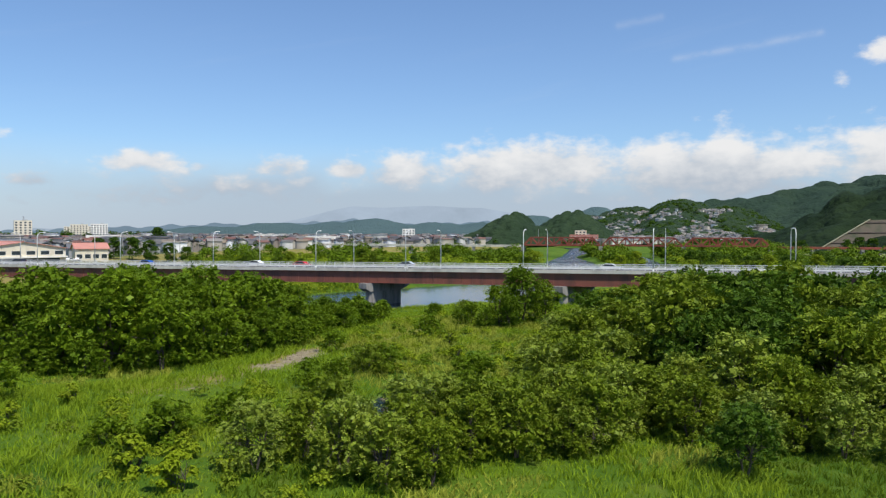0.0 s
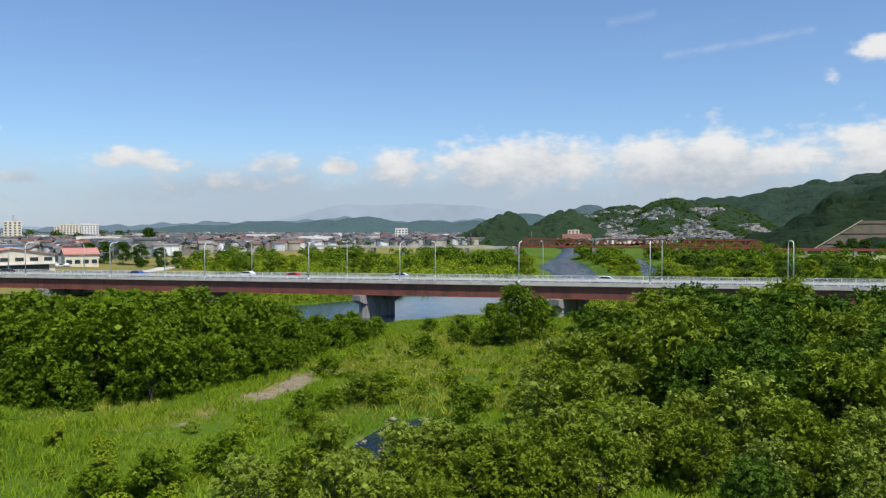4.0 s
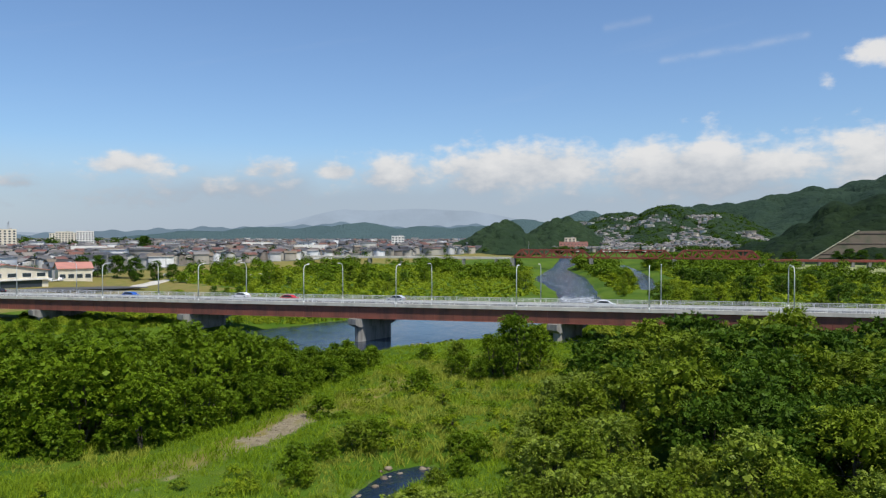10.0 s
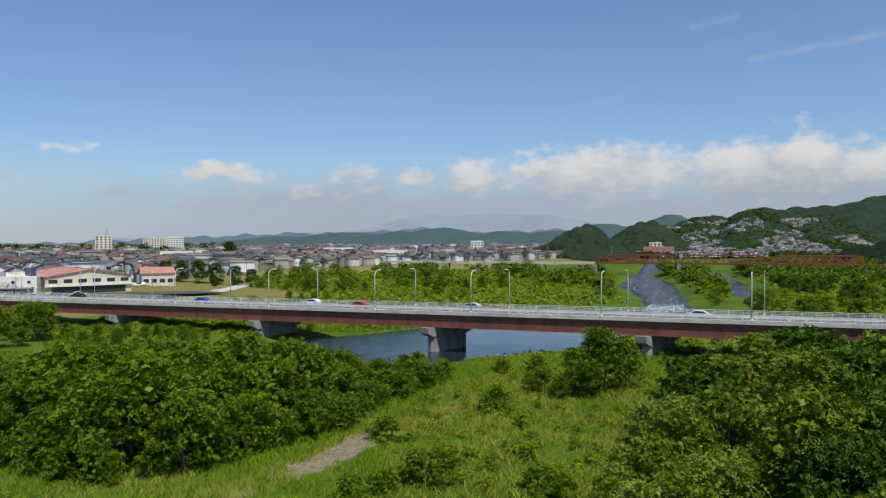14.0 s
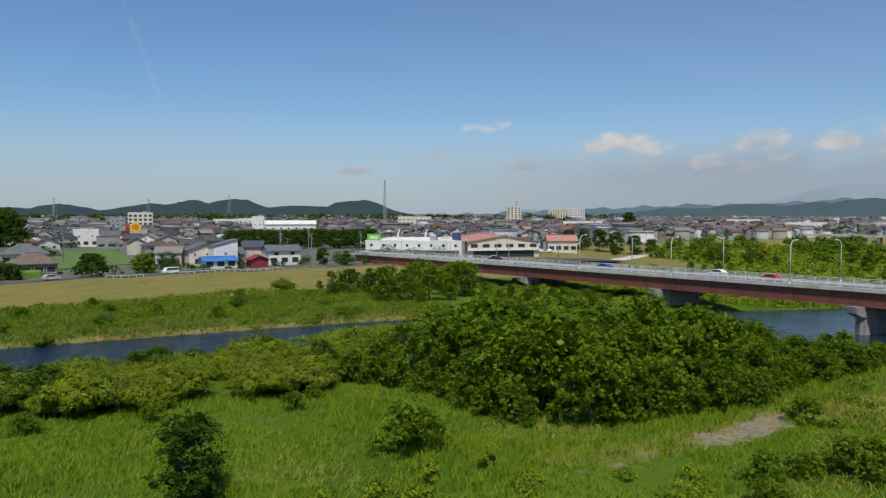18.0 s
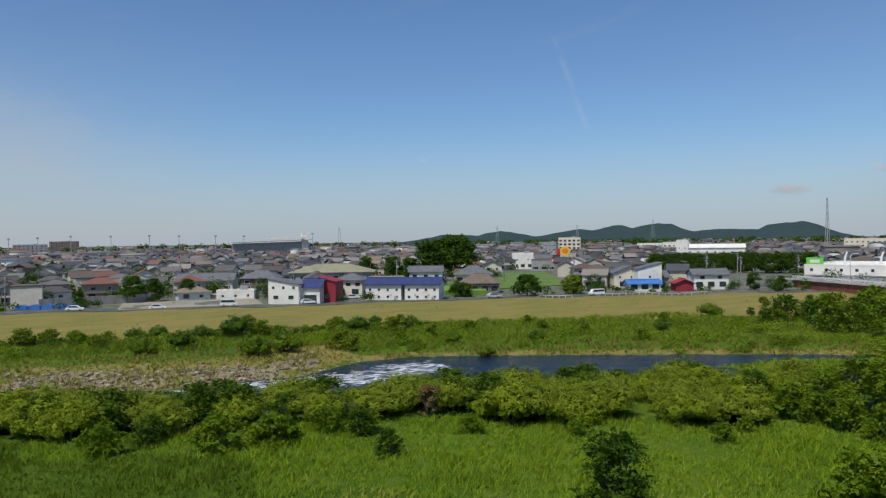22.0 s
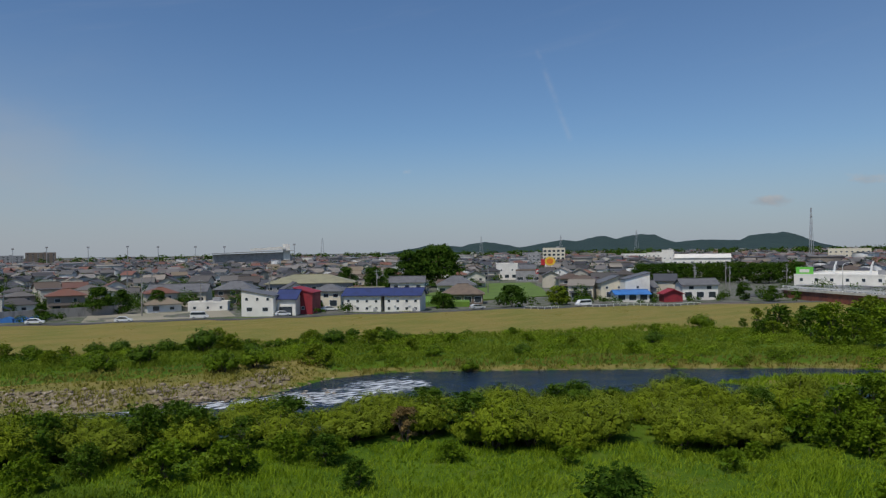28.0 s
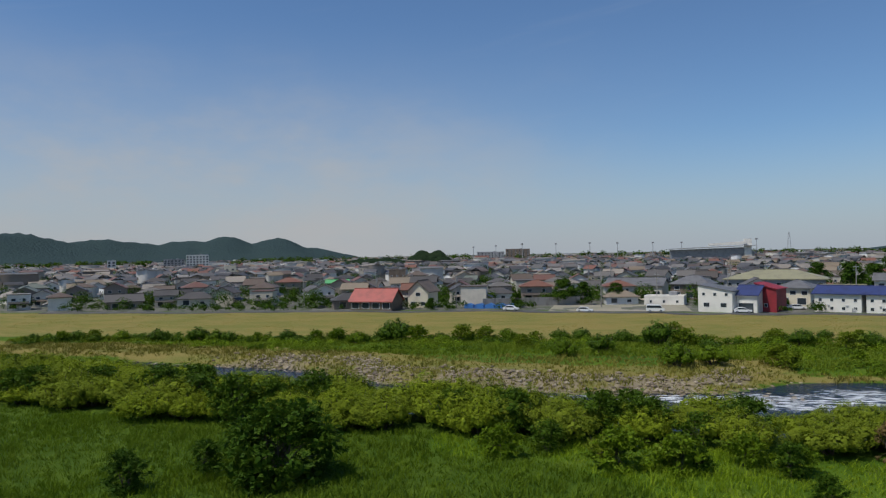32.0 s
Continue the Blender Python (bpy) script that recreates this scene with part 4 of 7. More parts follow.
def tree_meshes(name, seed, h, rad, base, clumps, leaves, size, mat, trunks=1, up=0.45, flat=0.75, bark=None, trunk_r=0.13, lo=0.11, hi=0.27, shell=0.78, limbs=7):
    rng = np.random.RandomState(seed)
    cs, rs = crown_clumps(rng, h, rad, base, clumps, lo, hi)
    v, f = leaf_cloud(rng, cs, rs, leaves, size, up, 0.2, flat, shell)
    crown = quick_mesh(name + "_crown", v, f, mat)
    wood = Shape()
    for t in range(trunks):
        a0 = rng.uniform(0, 2 * np.pi)
        lean = rad * (0.12 if trunks == 1 else 0.35)
        top = Vector((math.cos(a0) * lean, math.sin(a0) * lean, h * 0.78))
        foot = Vector((math.cos(a0) * 0.15 * (trunks > 1), math.sin(a0) * 0.15 * (trunks > 1), -0.3))
        mids = [foot.lerp(top, k) + Vector(rng.normal(size=3) * 0.12) * (k > 0) for k in (0, 0.3, 0.6, 1)]
        w = trunk_r * h / 8
        wood.tube(mids, [w * 1.4, w, w * 0.7, w * 0.25], 6, False)
        for k in rng.choice(len(cs), min(limbs, len(cs)), replace=False):
            end = Vector(cs[k])
            start = mids[1].lerp(mids[2], rng.uniform(0, 1))
            wood.tube([start, start.lerp(end, 0.5) + Vector((0, 0, 0.25)), end], [w * 0.5, w * 0.34, w * 0.12], 5, False)
    return wood.mesh(name + "_trunk", bark or M_BARK, True), crown


def tree_kind(name, label, category, variants, group=""):
    """Sets of meshes, of which plant() takes one."""
    return dict(name=name, label=label, category=category, variants=variants, group=group)


def plant(kind, x, y, scale=1.0, spin=None, which=None, z=None, stretch=1.0):
    rng = random
    wood, crown = kind["variants"][rng.randrange(len(kind["variants"])) if which is None else which]
    m = pose(x, y, height_at(x, y) if z is None else z, 0, 0, rng.uniform(0, 360) if spin is None else spin)
    t = thing(kind["name"], kind["label"], kind["category"], m @ Matrix.Diagonal((scale, scale, scale * stretch, 1)), kind["group"])
    part("trunk", wood, t)
    part("crown", crown, t)
    return t


K_LOCUST = tree_kind("locust_tree", "broad leafy green locust tree in a riverside thicket", "tree",
                     [spray_tree("locust", 10 + i, 8.6, 4.2, 0.2, 95, 620, 0.85, 7, 0.17, M_LOCUST) for i in range(4)] +
                     [spray_tree("locust_top", 15 + i, 8.6, 4.3, 3.0, 70, 500, 0.9, 7, 0.18, M_LOCUST) for i in range(3)], "thicket by the river")
K_SAPLING = tree_kind("locust_sapling", "young bright green locust at the thicket's edge", "tree",
                      [spray_tree("sapling", 21 + i, 8.0, 4.4, 0.0, 50, 330, 1.3, 6, 0.28, M_LOCUST, 1, limbs=4) for i in range(4)], "thicket by the river")
K_WOOD = tree_kind("broadleaf_tree", "leafy green tree in the dense riverside wood", "tree",
                   [spray_tree("broadleaf", 30 + i, 8.0, 4.4, 0.0, 80, 640, 0.95, 6, 0.19, M_WOOD if i % 2 else M_PALE, 3, lo=0.11, hi=0.27) for i in range(4)] +
                   [spray_tree("broadleaf_top", 35 + i, 8.0, 4.4, 1.5, 62, 540, 1.0, 6, 0.2, M_DEEP if i % 2 else M_WOOD, 2, lo=0.12, hi=0.28) for i in range(4)], "riverside wood")
K_WOODFAR = tree_kind("broadleaf_tree", "leafy green tree in the dense riverside wood", "tree",
                      [spray_tree("backtree", 40 + i, 8.0, 4.3, 1.2, 60, 300, 1.0, 6, 0.26, M_DEEP if i % 2 else M_WOOD, 2, lo=0.13, hi=0.28) for i in range(4)], "riverside wood")
K_WILLOW = tree_kind("willow_shrub", "rounded olive-green willow shrub on the river bank", "shrub",
                     [willow_meshes("willow", 50 + i, 4.7, 4.3, 6400, 0.115, M_WILLOW, 8 + i % 3) for i in range(5)], "willows along the bank")
K_DARKWILLOW = tree_kind("dark_willow_shrub", "dense dark green shrub among the willows", "shrub",
                         [spray_tree("darkwillow", 60 + i, 4.8, 3.4, 0.0, 70, 620, 0.6, 6, 0.13, M_DEEP, 3) for i in range(2)], "willows along the bank")
K_DARK = tree_kind("dark_shrub", "dark green leafy shrub standing in the meadow", "shrub",
                   [spray_tree("dark", 70 + i, 4.4, 2.1, 0.0, 46, 620, 0.5, 6, 0.11, M_DARKLEAF, 3, lo=0.14, hi=0.3) for i in range(3)])
K_DOME = tree_kind("dark_shrub", "broad dark green leafy shrub standing in the meadow", "shrub",
                   [spray_tree("dome", 75, 6.0, 5.2, 0.0, 110, 1300, 0.8, 7, 0.17, M_DARKLEAF, 4, lo=0.12, hi=0.26)])
K_BUSH = tree_kind("bush", "low green leafy bush among the grass", "bush",
                   [spray_tree("bush", 80 + i, 2.0, 1.6, 0.0, 34, 380, 0.36, 6, 0.085, M_LOCUST if i % 2 else M_WOOD, 2, lo=0.16, hi=0.32) for i in range(4)], "bushes in the meadow")
K_BRIGHT = tree_kind("bright_bush", "low yellow-green bush in the meadow", "bush",
                     [tree_meshes("bright", 90 + i, 1.9, 1.3, 0.0, 20, 800, 0.15, M_BRIGHTLEAF, 4, 0.5, 0.9) for i in range(2)], "bushes in the meadow")
K_DEAD = tree_kind("withered_shrub", "withered brown shrub among the willows", "shrub",
                   [tree_meshes("withered", 95, 3.6, 1.9, 0.2, 30, 1300, 0.13, M_DEADLEAF, 6, 0.2, 1.0)])
K_MID = tree_kind("tree", "leafy green tree of the wood beyond the bridge", "tree",
                  [tree_meshes("midtree", 100 + i, 8.0, 3.6 + 0.35 * i, 0.0, 60, 2400, 0.24, (M_FARLEAF, M_BRIGHTLEAF, M_DEEP)[i % 3] if i != 3 else M_LOCUST, 1, 0.5, 0.75, lo=0.14, hi=0.3) for i in range(6)], "woods beyond the bridge")
K_TOWN = tree_kind("garden_tree", "dark green tree among the houses of the town", "tree",
                   [tree_meshes("gardentree", 120 + i, 7.0, 3.2, 0.2, 50, 2600, 0.22, M_DARKLEAF, 1, 0.4, 0.85, lo=0.2, hi=0.36) for i in range(3)], "trees of the town")
K_FARBUSH = tree_kind("bank_bush", "leafy green bush at the foot of the levee", "bush",
                      [willow_meshes("bankbush", 130 + i, 2.7, 2.4, 2200, 0.13, M_DEEP if i else M_LOCUST, 6 + i) for i in range(3)], "bushes at the levee")


def scatter(poly, spacing, seed, jitter=0.42):
    """Places on an uneven grid inside an outline."""
    r = np.random.RandomState(seed)
    xs, ys = [p[0] for p in poly], [p[1] for p in poly]
    gx, gy = np.meshgrid(np.arange(min(xs), max(xs) + spacing, spacing), np.arange(min(ys), max(ys) + spacing, spacing * 0.87))
    gx = gx + (np.arange(gx.shape[0]) % 2)[:, None] * spacing / 2
    px = gx.ravel() + r.uniform(-jitter, jitter, gx.size) * spacing
    py = gy.ravel() + r.uniform(-jitter, jitter, gx.size) * spacing
    ok = inside(px, py, poly) & (wet(px, py) > 1.0)
    return list(zip(px[ok], py[ok]))


random.seed(4)
THICKET = [(-66, 68), (-60, 68), (-50, 67.5), (-43, 64.5), (-37, 63), (-32, 67), (-27, 73), (-22, 84), (-18, 98), (-10, 116), (-13, 124), (-24, 118), (-40, 112), (-56, 108), (-68, 102), (-74, 92), (-71, 80)]
for x, y in scatter(THICKET, 4.9, 1):
    az = math.degrees(math.atan2(-x, y))
    top = float(np.interp(az, [4, 12, 20, 26, 31, 33, 36, 39, 43], [2.6, 6.8, 9.4, 10.0, 10.2, 9.8, 8.4, 6.6, 5.2]))
    rim = edge_distance(np.array([x]), np.array([y]), THICKET)[0]
    top = (top - 0.16 * max(0.0, math.hypot(x, y) - 99)) * (0.78 if rim < 4 else 1.0)
    plant(K_LOCUST, x, y, max(0.3, top / 8.9) * random.uniform(0.78, 1.1), which=random.randrange(4) if rim < 5.5 else 4 + random.randrange(3))
WOOD = [(8, 53), (9, 66), (13, 86), (21, 106), (33, 128), (41, 132), (60, 124), (112, 108), (112, 66), (72, 38), (40, 33), (22, 38)]
RIM = [(-65, 68.5), (-57, 68.5), (-50, 68), (-43, 65), (-37, 63.5), (-32, 67.5), (-25, 76), (-20, 84), (-18.5, 97), (-14, 108), (-9.5, 117)]
for (ax, ay), (bx, by) in zip(RIM[:-1], RIM[1:]):
    n = int(math.hypot(bx - ax, by - ay) / 2.6)
    for i in range(n):
        k = (i + random.uniform(0, 0.8)) / n
        plant(K_SAPLING, ax + (bx - ax) * k - 0.8, ay + (by - ay) * k + 0.6, random.uniform(0.34, 0.52) - 0.06 * (ay > 95))
for x, y in scatter([(-24, 88), (-17, 97), (-10, 116), (-13, 122), (-18, 122), (-30, 114), (-34, 104)], 4.6, 71):
    plant(K_SAPLING, x, y, random.uniform(0.3, 0.46))
for x, y in scatter([(-94, 146), (-78, 148), (-66, 158), (-72, 164), (-98, 166)], 5.5, 72):
    plant(K_LOCUST, x, y, random.uniform(0.25, 0.4), which=random.randrange(4))
for x, y in scatter(WOOD, 5.7, 2):
    low = 0.56 + 0.38 * min(1.0, edge_distance(np.array([x]), np.array([y]), WOOD)[0] / 16)
    rim = edge_distance(np.array([x]), np.array([y]), WOOD)[0] < 9
    if math.hypot(x, y) < 88:
        plant(K_WOOD, x, y, low * random.uniform(0.62, 1.32), which=random.randrange(4) if rim else 4 + random.randrange(4))
    else:
        plant(K_WOODFAR, x, y, low * random.uniform(0.62, 1.32))
NEAR_WOOD = [(-13, 32), (-4, 29), (3, 33), (12, 38), (20, 40), (12, 54), (7, 52), (4, 46), (0, 42), (-6, 41), (-12, 41)]
for x, y in scatter(NEAR_WOOD, 3.7, 5):
    plant(K_WOOD, x, y, random.uniform(0.44, 0.66), which=random.randrange(4))
EDGE = [(9, 68), (7, 60), (9, 54), (14, 48), (20, 41), (28, 36), (38, 32), (52, 33), (66, 37)]
for (ax, ay), (bx, by) in zip(EDGE[:-1], EDGE[1:]):
    n = int(math.hypot(bx - ax, by - ay) / 3.0)
    for i in range(n):
        k = (i + random.uniform(0, 0.8)) / n
        plant(K_WOOD, ax + (bx - ax) * k, ay + (by - ay) * k, random.uniform(0.3, 0.52), which=random.randrange(4))
plant(K_WOOD, 18.5, 33, 0.55)
for x, y, s in ((11.5, 109, 1.05), (8, 107, 0.78), (15.5, 112, 0.8), (9.5, 104.5, 0.6), (3.2, 107, 0.48), (1.4, 109, 0.36), (5.5, 104, 0.4)):
    plant(K_LOCUST, x, y, s, which=random.randrange(4))
WILLOWS = [(-134, -130), (-112, -120), (-97, -62), (-91, -30), (-89, -6), (-91, 8), (-88, 22), (-80, 36), (-72, 51), (-65, 63), (-68, 82), (-78, 84), (-90, 58), (-95, 27), (-101, 0), (-110, -40), (-124, -70)]
for x, y in scatter(WILLOWS, 4.7, 3):
    k = random.uniform(0.72, 1.15) if y < 20 else random.uniform(0.62, 1.0)
    plant(K_WILLOW if random.random() < 0.84 else K_DARKWILLOW, x, y, k, stretch=random.uniform(0.8, 1.1))
for x, y, k, tall in ((-77.6, 40.3, 1.08, 1.0), (-71.8, 45.5, 0.78, 0.95), (-73, 50.5, 0.95, 1.0), (-68, 56.5, 0.9, 1.0), (-65, 63, 0.86, 1.0), (-86, 20.5, 0.9, 0.95), (-86.5, 27.5, 0.85, 0.9), (-88.5, 12, 0.8, 1.0),
                      (-89, 4, 0.95, 0.9), (-90, -5, 0.8, 1.1), (-80.0, 7.7, 0.5, 1.25), (-79.0, 13.4, 0.42, 1.2), (-92, -16, 1.0, 0.9), (-93, -27, 0.9, 1.0), (-98, -44, 1.1, 0.9), (-101, -58, 0.9, 1.0), (-106, -74, 1.1, 0.9), (-112, -90, 1.0, 1.0), (-84.5, 36, 0.9, 1.0), (-88, 33, 0.9, 1.0), (-82, 44, 0.9, 1.0), (-89, 40, 0.8, 1.0)):
    plant(K_WILLOW, x, y, k, stretch=tall)
for x, y, k in ((-90.5, -1.5, 0.95), (-94, 11, 0.85), (-93, -8, 0.8), (-84, 2.5, 0.6), (-87, 17, 0.7), (-95, -35, 0.9), (-79, 44, 0.7)):
    plant(K_DARKWILLOW, x, y, k)
plant(K_DEAD, -82.5, 32.6, 1.0)
for x, y, s in ((-47.6, 32.9, 1.55), (-45.2, 32.2, 0.5), (-72.6, -26.8, 0.8), (-67.5, -31.5, 0.9), (-78.0, 23.0, 0.75), (-70.6, 23.6, 0.7), (-77.5, 15.5, 0.55)):
    plant(K_DARK, x, y, s, stretch=0.84)
plant(K_DOME, -72.5, -19.8, 1.06)
for x, y, s in ((-41.6, 51.4, 2.05), (-14.8, 80.5, 1.3), (-9, 67, 1.5), (-7, 69, 1.4), (-3.5, 97, 1.5), (-78, 9, 1.7), (-77, 14, 1.5), (-12, 64, 1.0), (-62, 60, 0.8), (-14, 60, 1.2), (-13, 56, 0.9), (-17, 44, 1.5), (-20, 39, 1.5), (-24, 38, 1.1), (1.6, 67.5, 0.9), (-80, 20, 1.3), (-82, -2, 1.4), (-79, 24, 1.0), (-74, 34, 0.9), (-68, 43, 0.8), (-60, 55, 0.9), (-12, 118, 1.2), (3, 128, 1.3), (-3, 124, 1.1)):
    plant(K_BUSH, x, y, s, which=random.choice((1, 3)) if x < -10 else None)
for x, y, s in ((-33.5, 52, 0.9), (-36, 47, 0.8), (1, 75, 0.9), (-46, 60, 0.7), (-20, 33, 1.3), (-26, 44, 0.8), (-16, 30, 1.2), (0, 88, 1.0)):
    plant(K_BRIGHT, x, y, s)

# low scrub and tall weeds between the path, the creek and the wood
sr = np.random.RandomState(88)
SCRUB = [(-14, 58), (-4, 66), (9, 64), (14, 84), (24, 106), (30, 122), (10, 130), (-6, 122), (-13, 104), (-15, 88), (-13, 76)]
WEEDS = [(-44, 28), (-14, 26), (-3, 29), (-8, 42), (-14, 46), (-16, 60), (-26, 58), (-38, 48)]
for poly, gap, seed, mat, name, label, lift in ((SCRUB, 4.2, 81, M_LOCUST, "meadow_scrub", "low leafy scrub in the meadow", 0.25), (SCRUB, 3.4, 82, M_BRIGHTLEAF, "tall_weeds", "tall yellow-green weeds in the meadow", 0.3), (WEEDS, 4.4, 83, M_WOOD, "weed_thicket", "rough green weeds below the wood", 0.2), (WEEDS, 3.4, 84, M_BRIGHTLEAF, "bright_weeds", "bright green weeds below the wood", 0.2)):
    at = np.array(scatter(poly, gap, seed, 0.7))
    at = at[waves(at[:, 0], at[:, 1], 13, seed) > -0.05]
    at = np.concatenate([at + sr.normal(size=at.shape) * 0.5 for _ in range(2)])
    sv, sf = leaf_cloud(sr, np.c_[at, height(at[:, 0], at[:, 1]) + sr.uniform(0.0, 0.7, len(at))], sr.uniform(0.3, 0.75, len(at)), 62 * len(at), 0.13, 0.5, 0.2, 0.9)
    tagged(new(name, quick_mesh(name, sv, sf, mat)), label, "scrub", kind="stuff")

for x, y, k in ((-0.8, 57.2, 0.7), (1.6, 60, 0.9), (-2.4, 52.6, 0.7), (-7, 45.5, 1.0), (-12.6, 57, 0.7), (2.8, 64, 1.3)):
    plant(K_BUSH, x, y, k)
UNDER = [(8, 162), (24, 140), (60, 126), (110, 112), (126, 140), (60, 172), (20, 180)]
SHADE = [(-112, 150), (-60, 173), (-30, 190), (-8, 214), (-60, 218), (-112, 196)]
for poly, seed, mat, name, label in ((UNDER, 85, M_LOCUST, "bridge_scrub", "tangled scrub below the bridge"), (UNDER, 86, M_REED, "bridge_weeds", "tall weeds below the bridge"), (SHADE, 87, M_REED, "shore_weeds", "tall weeds on the shore behind the bridge"), (SHADE, 89, M_LOCUST, "shore_scrub", "green scrub on the shore behind the bridge")):
    at = np.array(scatter(poly, 2.8, seed, 0.7))
    at = at[waves(at[:, 0], at[:, 1], 17, seed) > -0.25]
    sv, sf = leaf_cloud(sr, np.c_[at, height(at[:, 0], at[:, 1]) + sr.uniform(0.0, 0.8, len(at))], sr.uniform(0.6, 1.5, len(at)), 60 * len(at), 0.24, 0.5, 0.2, 0.8)
    tagged(new(name, quick_mesh(name, sv, sf, mat)), label, "scrub", kind="stuff")

# far bank: bushes below the levee and the grove at the bridge
for x, y, s in ((-167, 44, 1.3), (-164, 48, 1.2), (-183, 27, 1.0), (-160, 55, 1.4), (-163, 60, 1.1), (-138, 39, 1.2), (-133, 76, 0.8), (-149, 40, 1.3), (-162, -5, 1.2), (-154, 10, 1.3), (-127, 62, 0.7), (-123, 94, 0.9), (-151, 137, 1.3),
                (-173, -34, 1.7), (-172, -29, 1.5), (-173, -19, 1.6), (-174, -14, 1.3), (-173, -47, 1.3), (-172, -52, 1.1), (-168, 22, 1.7), (-167, 27, 1.5), (-141, 22, 1.4), (-142, 28, 1.2), (-142, 38, 1.5), (-151, 3, 1.2), (-173, -81, 1.2), (-172, -76, 1.0),
                (-172, -107, 1.2), (-172, -100, 0.9), (-171, -90, 1.0), (-173, -66, 1.0), (-171, -115, 1.1), (-146, 52, 0.9), (-152, 70, 1.0), (-148, 86, 0.8), (-140, 92, 0.9), (-158, 88, 0.9), (-176, 6, 0.7), (-146, 118, 1.0), (-134, 108, 0.8), (-170, -42, 1.0), (-171, -8, 0.9), (-156, 30, 0.8), (-150, 60, 1.1), (-138, 60, 0.8)):
    plant(K_FARBUSH if random.random() < 0.55 else K_BUSH, x, y, s * 1.1)
for i in range(46):
    y = -128 + i * 4.2 + random.uniform(-1.5, 1.5)
    if waves(np.array([y]), np.array([0.0]), 34, 15)[0] > -0.6:
        plant(K_FARBUSH if i % 3 else K_BUSH, -173.5 + random.uniform(-3, 3), y, random.uniform(0.45, 1.2))
fy = sr.uniform(-132, 66, 900)
fx = np.interp(fy, [-132, 38, 66], [-173.5, -173, -168]) + sr.normal(size=900) * 2.2 + 3.0 * waves(fy, fy * 0, 23, 91)
on = waves(fx, fy, 15, 92) > -0.3
fv, ff = leaf_cloud(sr, np.c_[fx, fy, height(fx, fy) + sr.uniform(0, 0.7, 900)][on], sr.uniform(0.35, 1.0, on.sum()), 55 * on.sum(), 0.2, 0.5, 0.2, 0.85, 0.6)
tagged(new("levee_scrub", quick_mesh("levee_scrub", fv, ff, M_DEEP)), "dark low scrub along the foot of the levee", "scrub", kind="stuff")
at = np.array(scatter([(-176, -120), (-176, 38), (-172, 66), (-160, 103), (-154, 134), (-138, 148), (-97, 134), (-92, 122), (-100, 102), (-118, 82), (-132, 62), (-138, 46), (-152, 28), (-156, -60)], 3.3, 93, 0.7))
lump = waves(at[:, 0], at[:, 1], 17, 94)
for on, mat, lo, hi, name, label in ((lump > 0.25, M_LUSH, 0.5, 1.3, "bank_weeds", "mounds of lush green weeds on the far bank"), (lump < -0.75, M_LOCUST, 0.5, 1.2, "bank_scrub", "low dark green scrub on the far bank")):
    c = at[on]
    c = np.concatenate([c + sr.normal(size=c.shape) * 0.9 for _ in range(2)])
    fv, ff = leaf_cloud(sr, np.c_[c, height(c[:, 0], c[:, 1]) + sr.uniform(0.1, 0.7, len(c))], sr.uniform(lo, hi, len(c)), 75 * len(c), 0.15, 0.5, 0.2, 0.8, 0.7)
    tagged(new(name, quick_mesh(name, fv, ff, mat)), label, "scrub", kind="stuff")
GROVE = [(-160, 158), (-142, 140), (-124, 128), (-108, 132), (-98, 142), (-98, 152), (-106, 168), (-150, 182)]
for x, y in scatter(GROVE, 7.6, 11):
    plant(K_LOCUST if x > -118 else K_WOODFAR, x, y, random.uniform(0.38, 1.05) * (0.42 if x < -138 else 1.0))
BEYOND = [(-104, 190), (-60, 188), (-30, 214), (10, 244), (36, 262), (40, 330), (42, 395), (62, 480), (30, 560), (-50, 540), (-120, 470), (-140, 380), (-118, 330), (-78, 300), (-86, 240)]
ISLE = [(64, 250), (88, 320), (100, 400), (118, 480), (140, 590), (118, 590), (90, 490), (86, 410), (72, 310)]
EAST = [(46, 176), (112, 150), (190, 140), (250, 240), (225, 320), (200, 330), (200, 480), (320, 640), (180, 640), (150, 560), (132, 460), (116, 360), (96, 290), (66, 230)]
places = [(x, y, random.uniform(0.3, 1.05)) for poly, gap, seed in ((BEYOND, 11.5, 12), (ISLE, 10, 14), (EAST, 11.5, 13)) for x, y in scatter(poly, gap, seed, 0.6)]
places = [(x, y, s) for x, y, s in places if waves(np.array([x]), np.array([y]), 70, 31)[0] > (0.34 if x < 60 else -0.15)]
places.sort(key=lambda p: math.hypot(p[0], p[1]))
for x, y, s in places[:170]:
    s = s * (0.62 if y < 275 and x < 60 else 1.0)
    plant(K_MID, x, y, s, which=random.choice((2, 5, 2, 5, 1)) if x > 105 else random.choice((0, 1, 3, 4, 2)))
rest = np.array(places[170:])
rr = np.random.RandomState(33)
far_c = np.concatenate([np.c_[rest[:, 0] + rr.uniform(-4, 4, len(rest)), rest[:, 1] + rr.uniform(-4, 4, len(rest)), height(rest[:, 0], rest[:, 1]) + rest[:, 2] * rr.uniform(1.5, 6.5, len(rest))] for _ in range(4)])
fv, ff = leaf_cloud(rr, far_c, rr.uniform(1.6, 3.4, len(far_c)), 60 * len(far_c), 0.62, 0.45, 0.2, 0.9)
tagged(new("far_woods", quick_mesh("far_woods", fv, ff, M_LOCUST)), "leafy woods farther up the river", "woods", kind="stuff")
low = np.concatenate([np.array(scatter(poly, 4.2, seed, 0.6)) for poly, seed in ((BEYOND, 35), (ISLE, 36), (EAST, 37))])
low = low[np.hypot(low[:, 0], low[:, 1]) < 520]
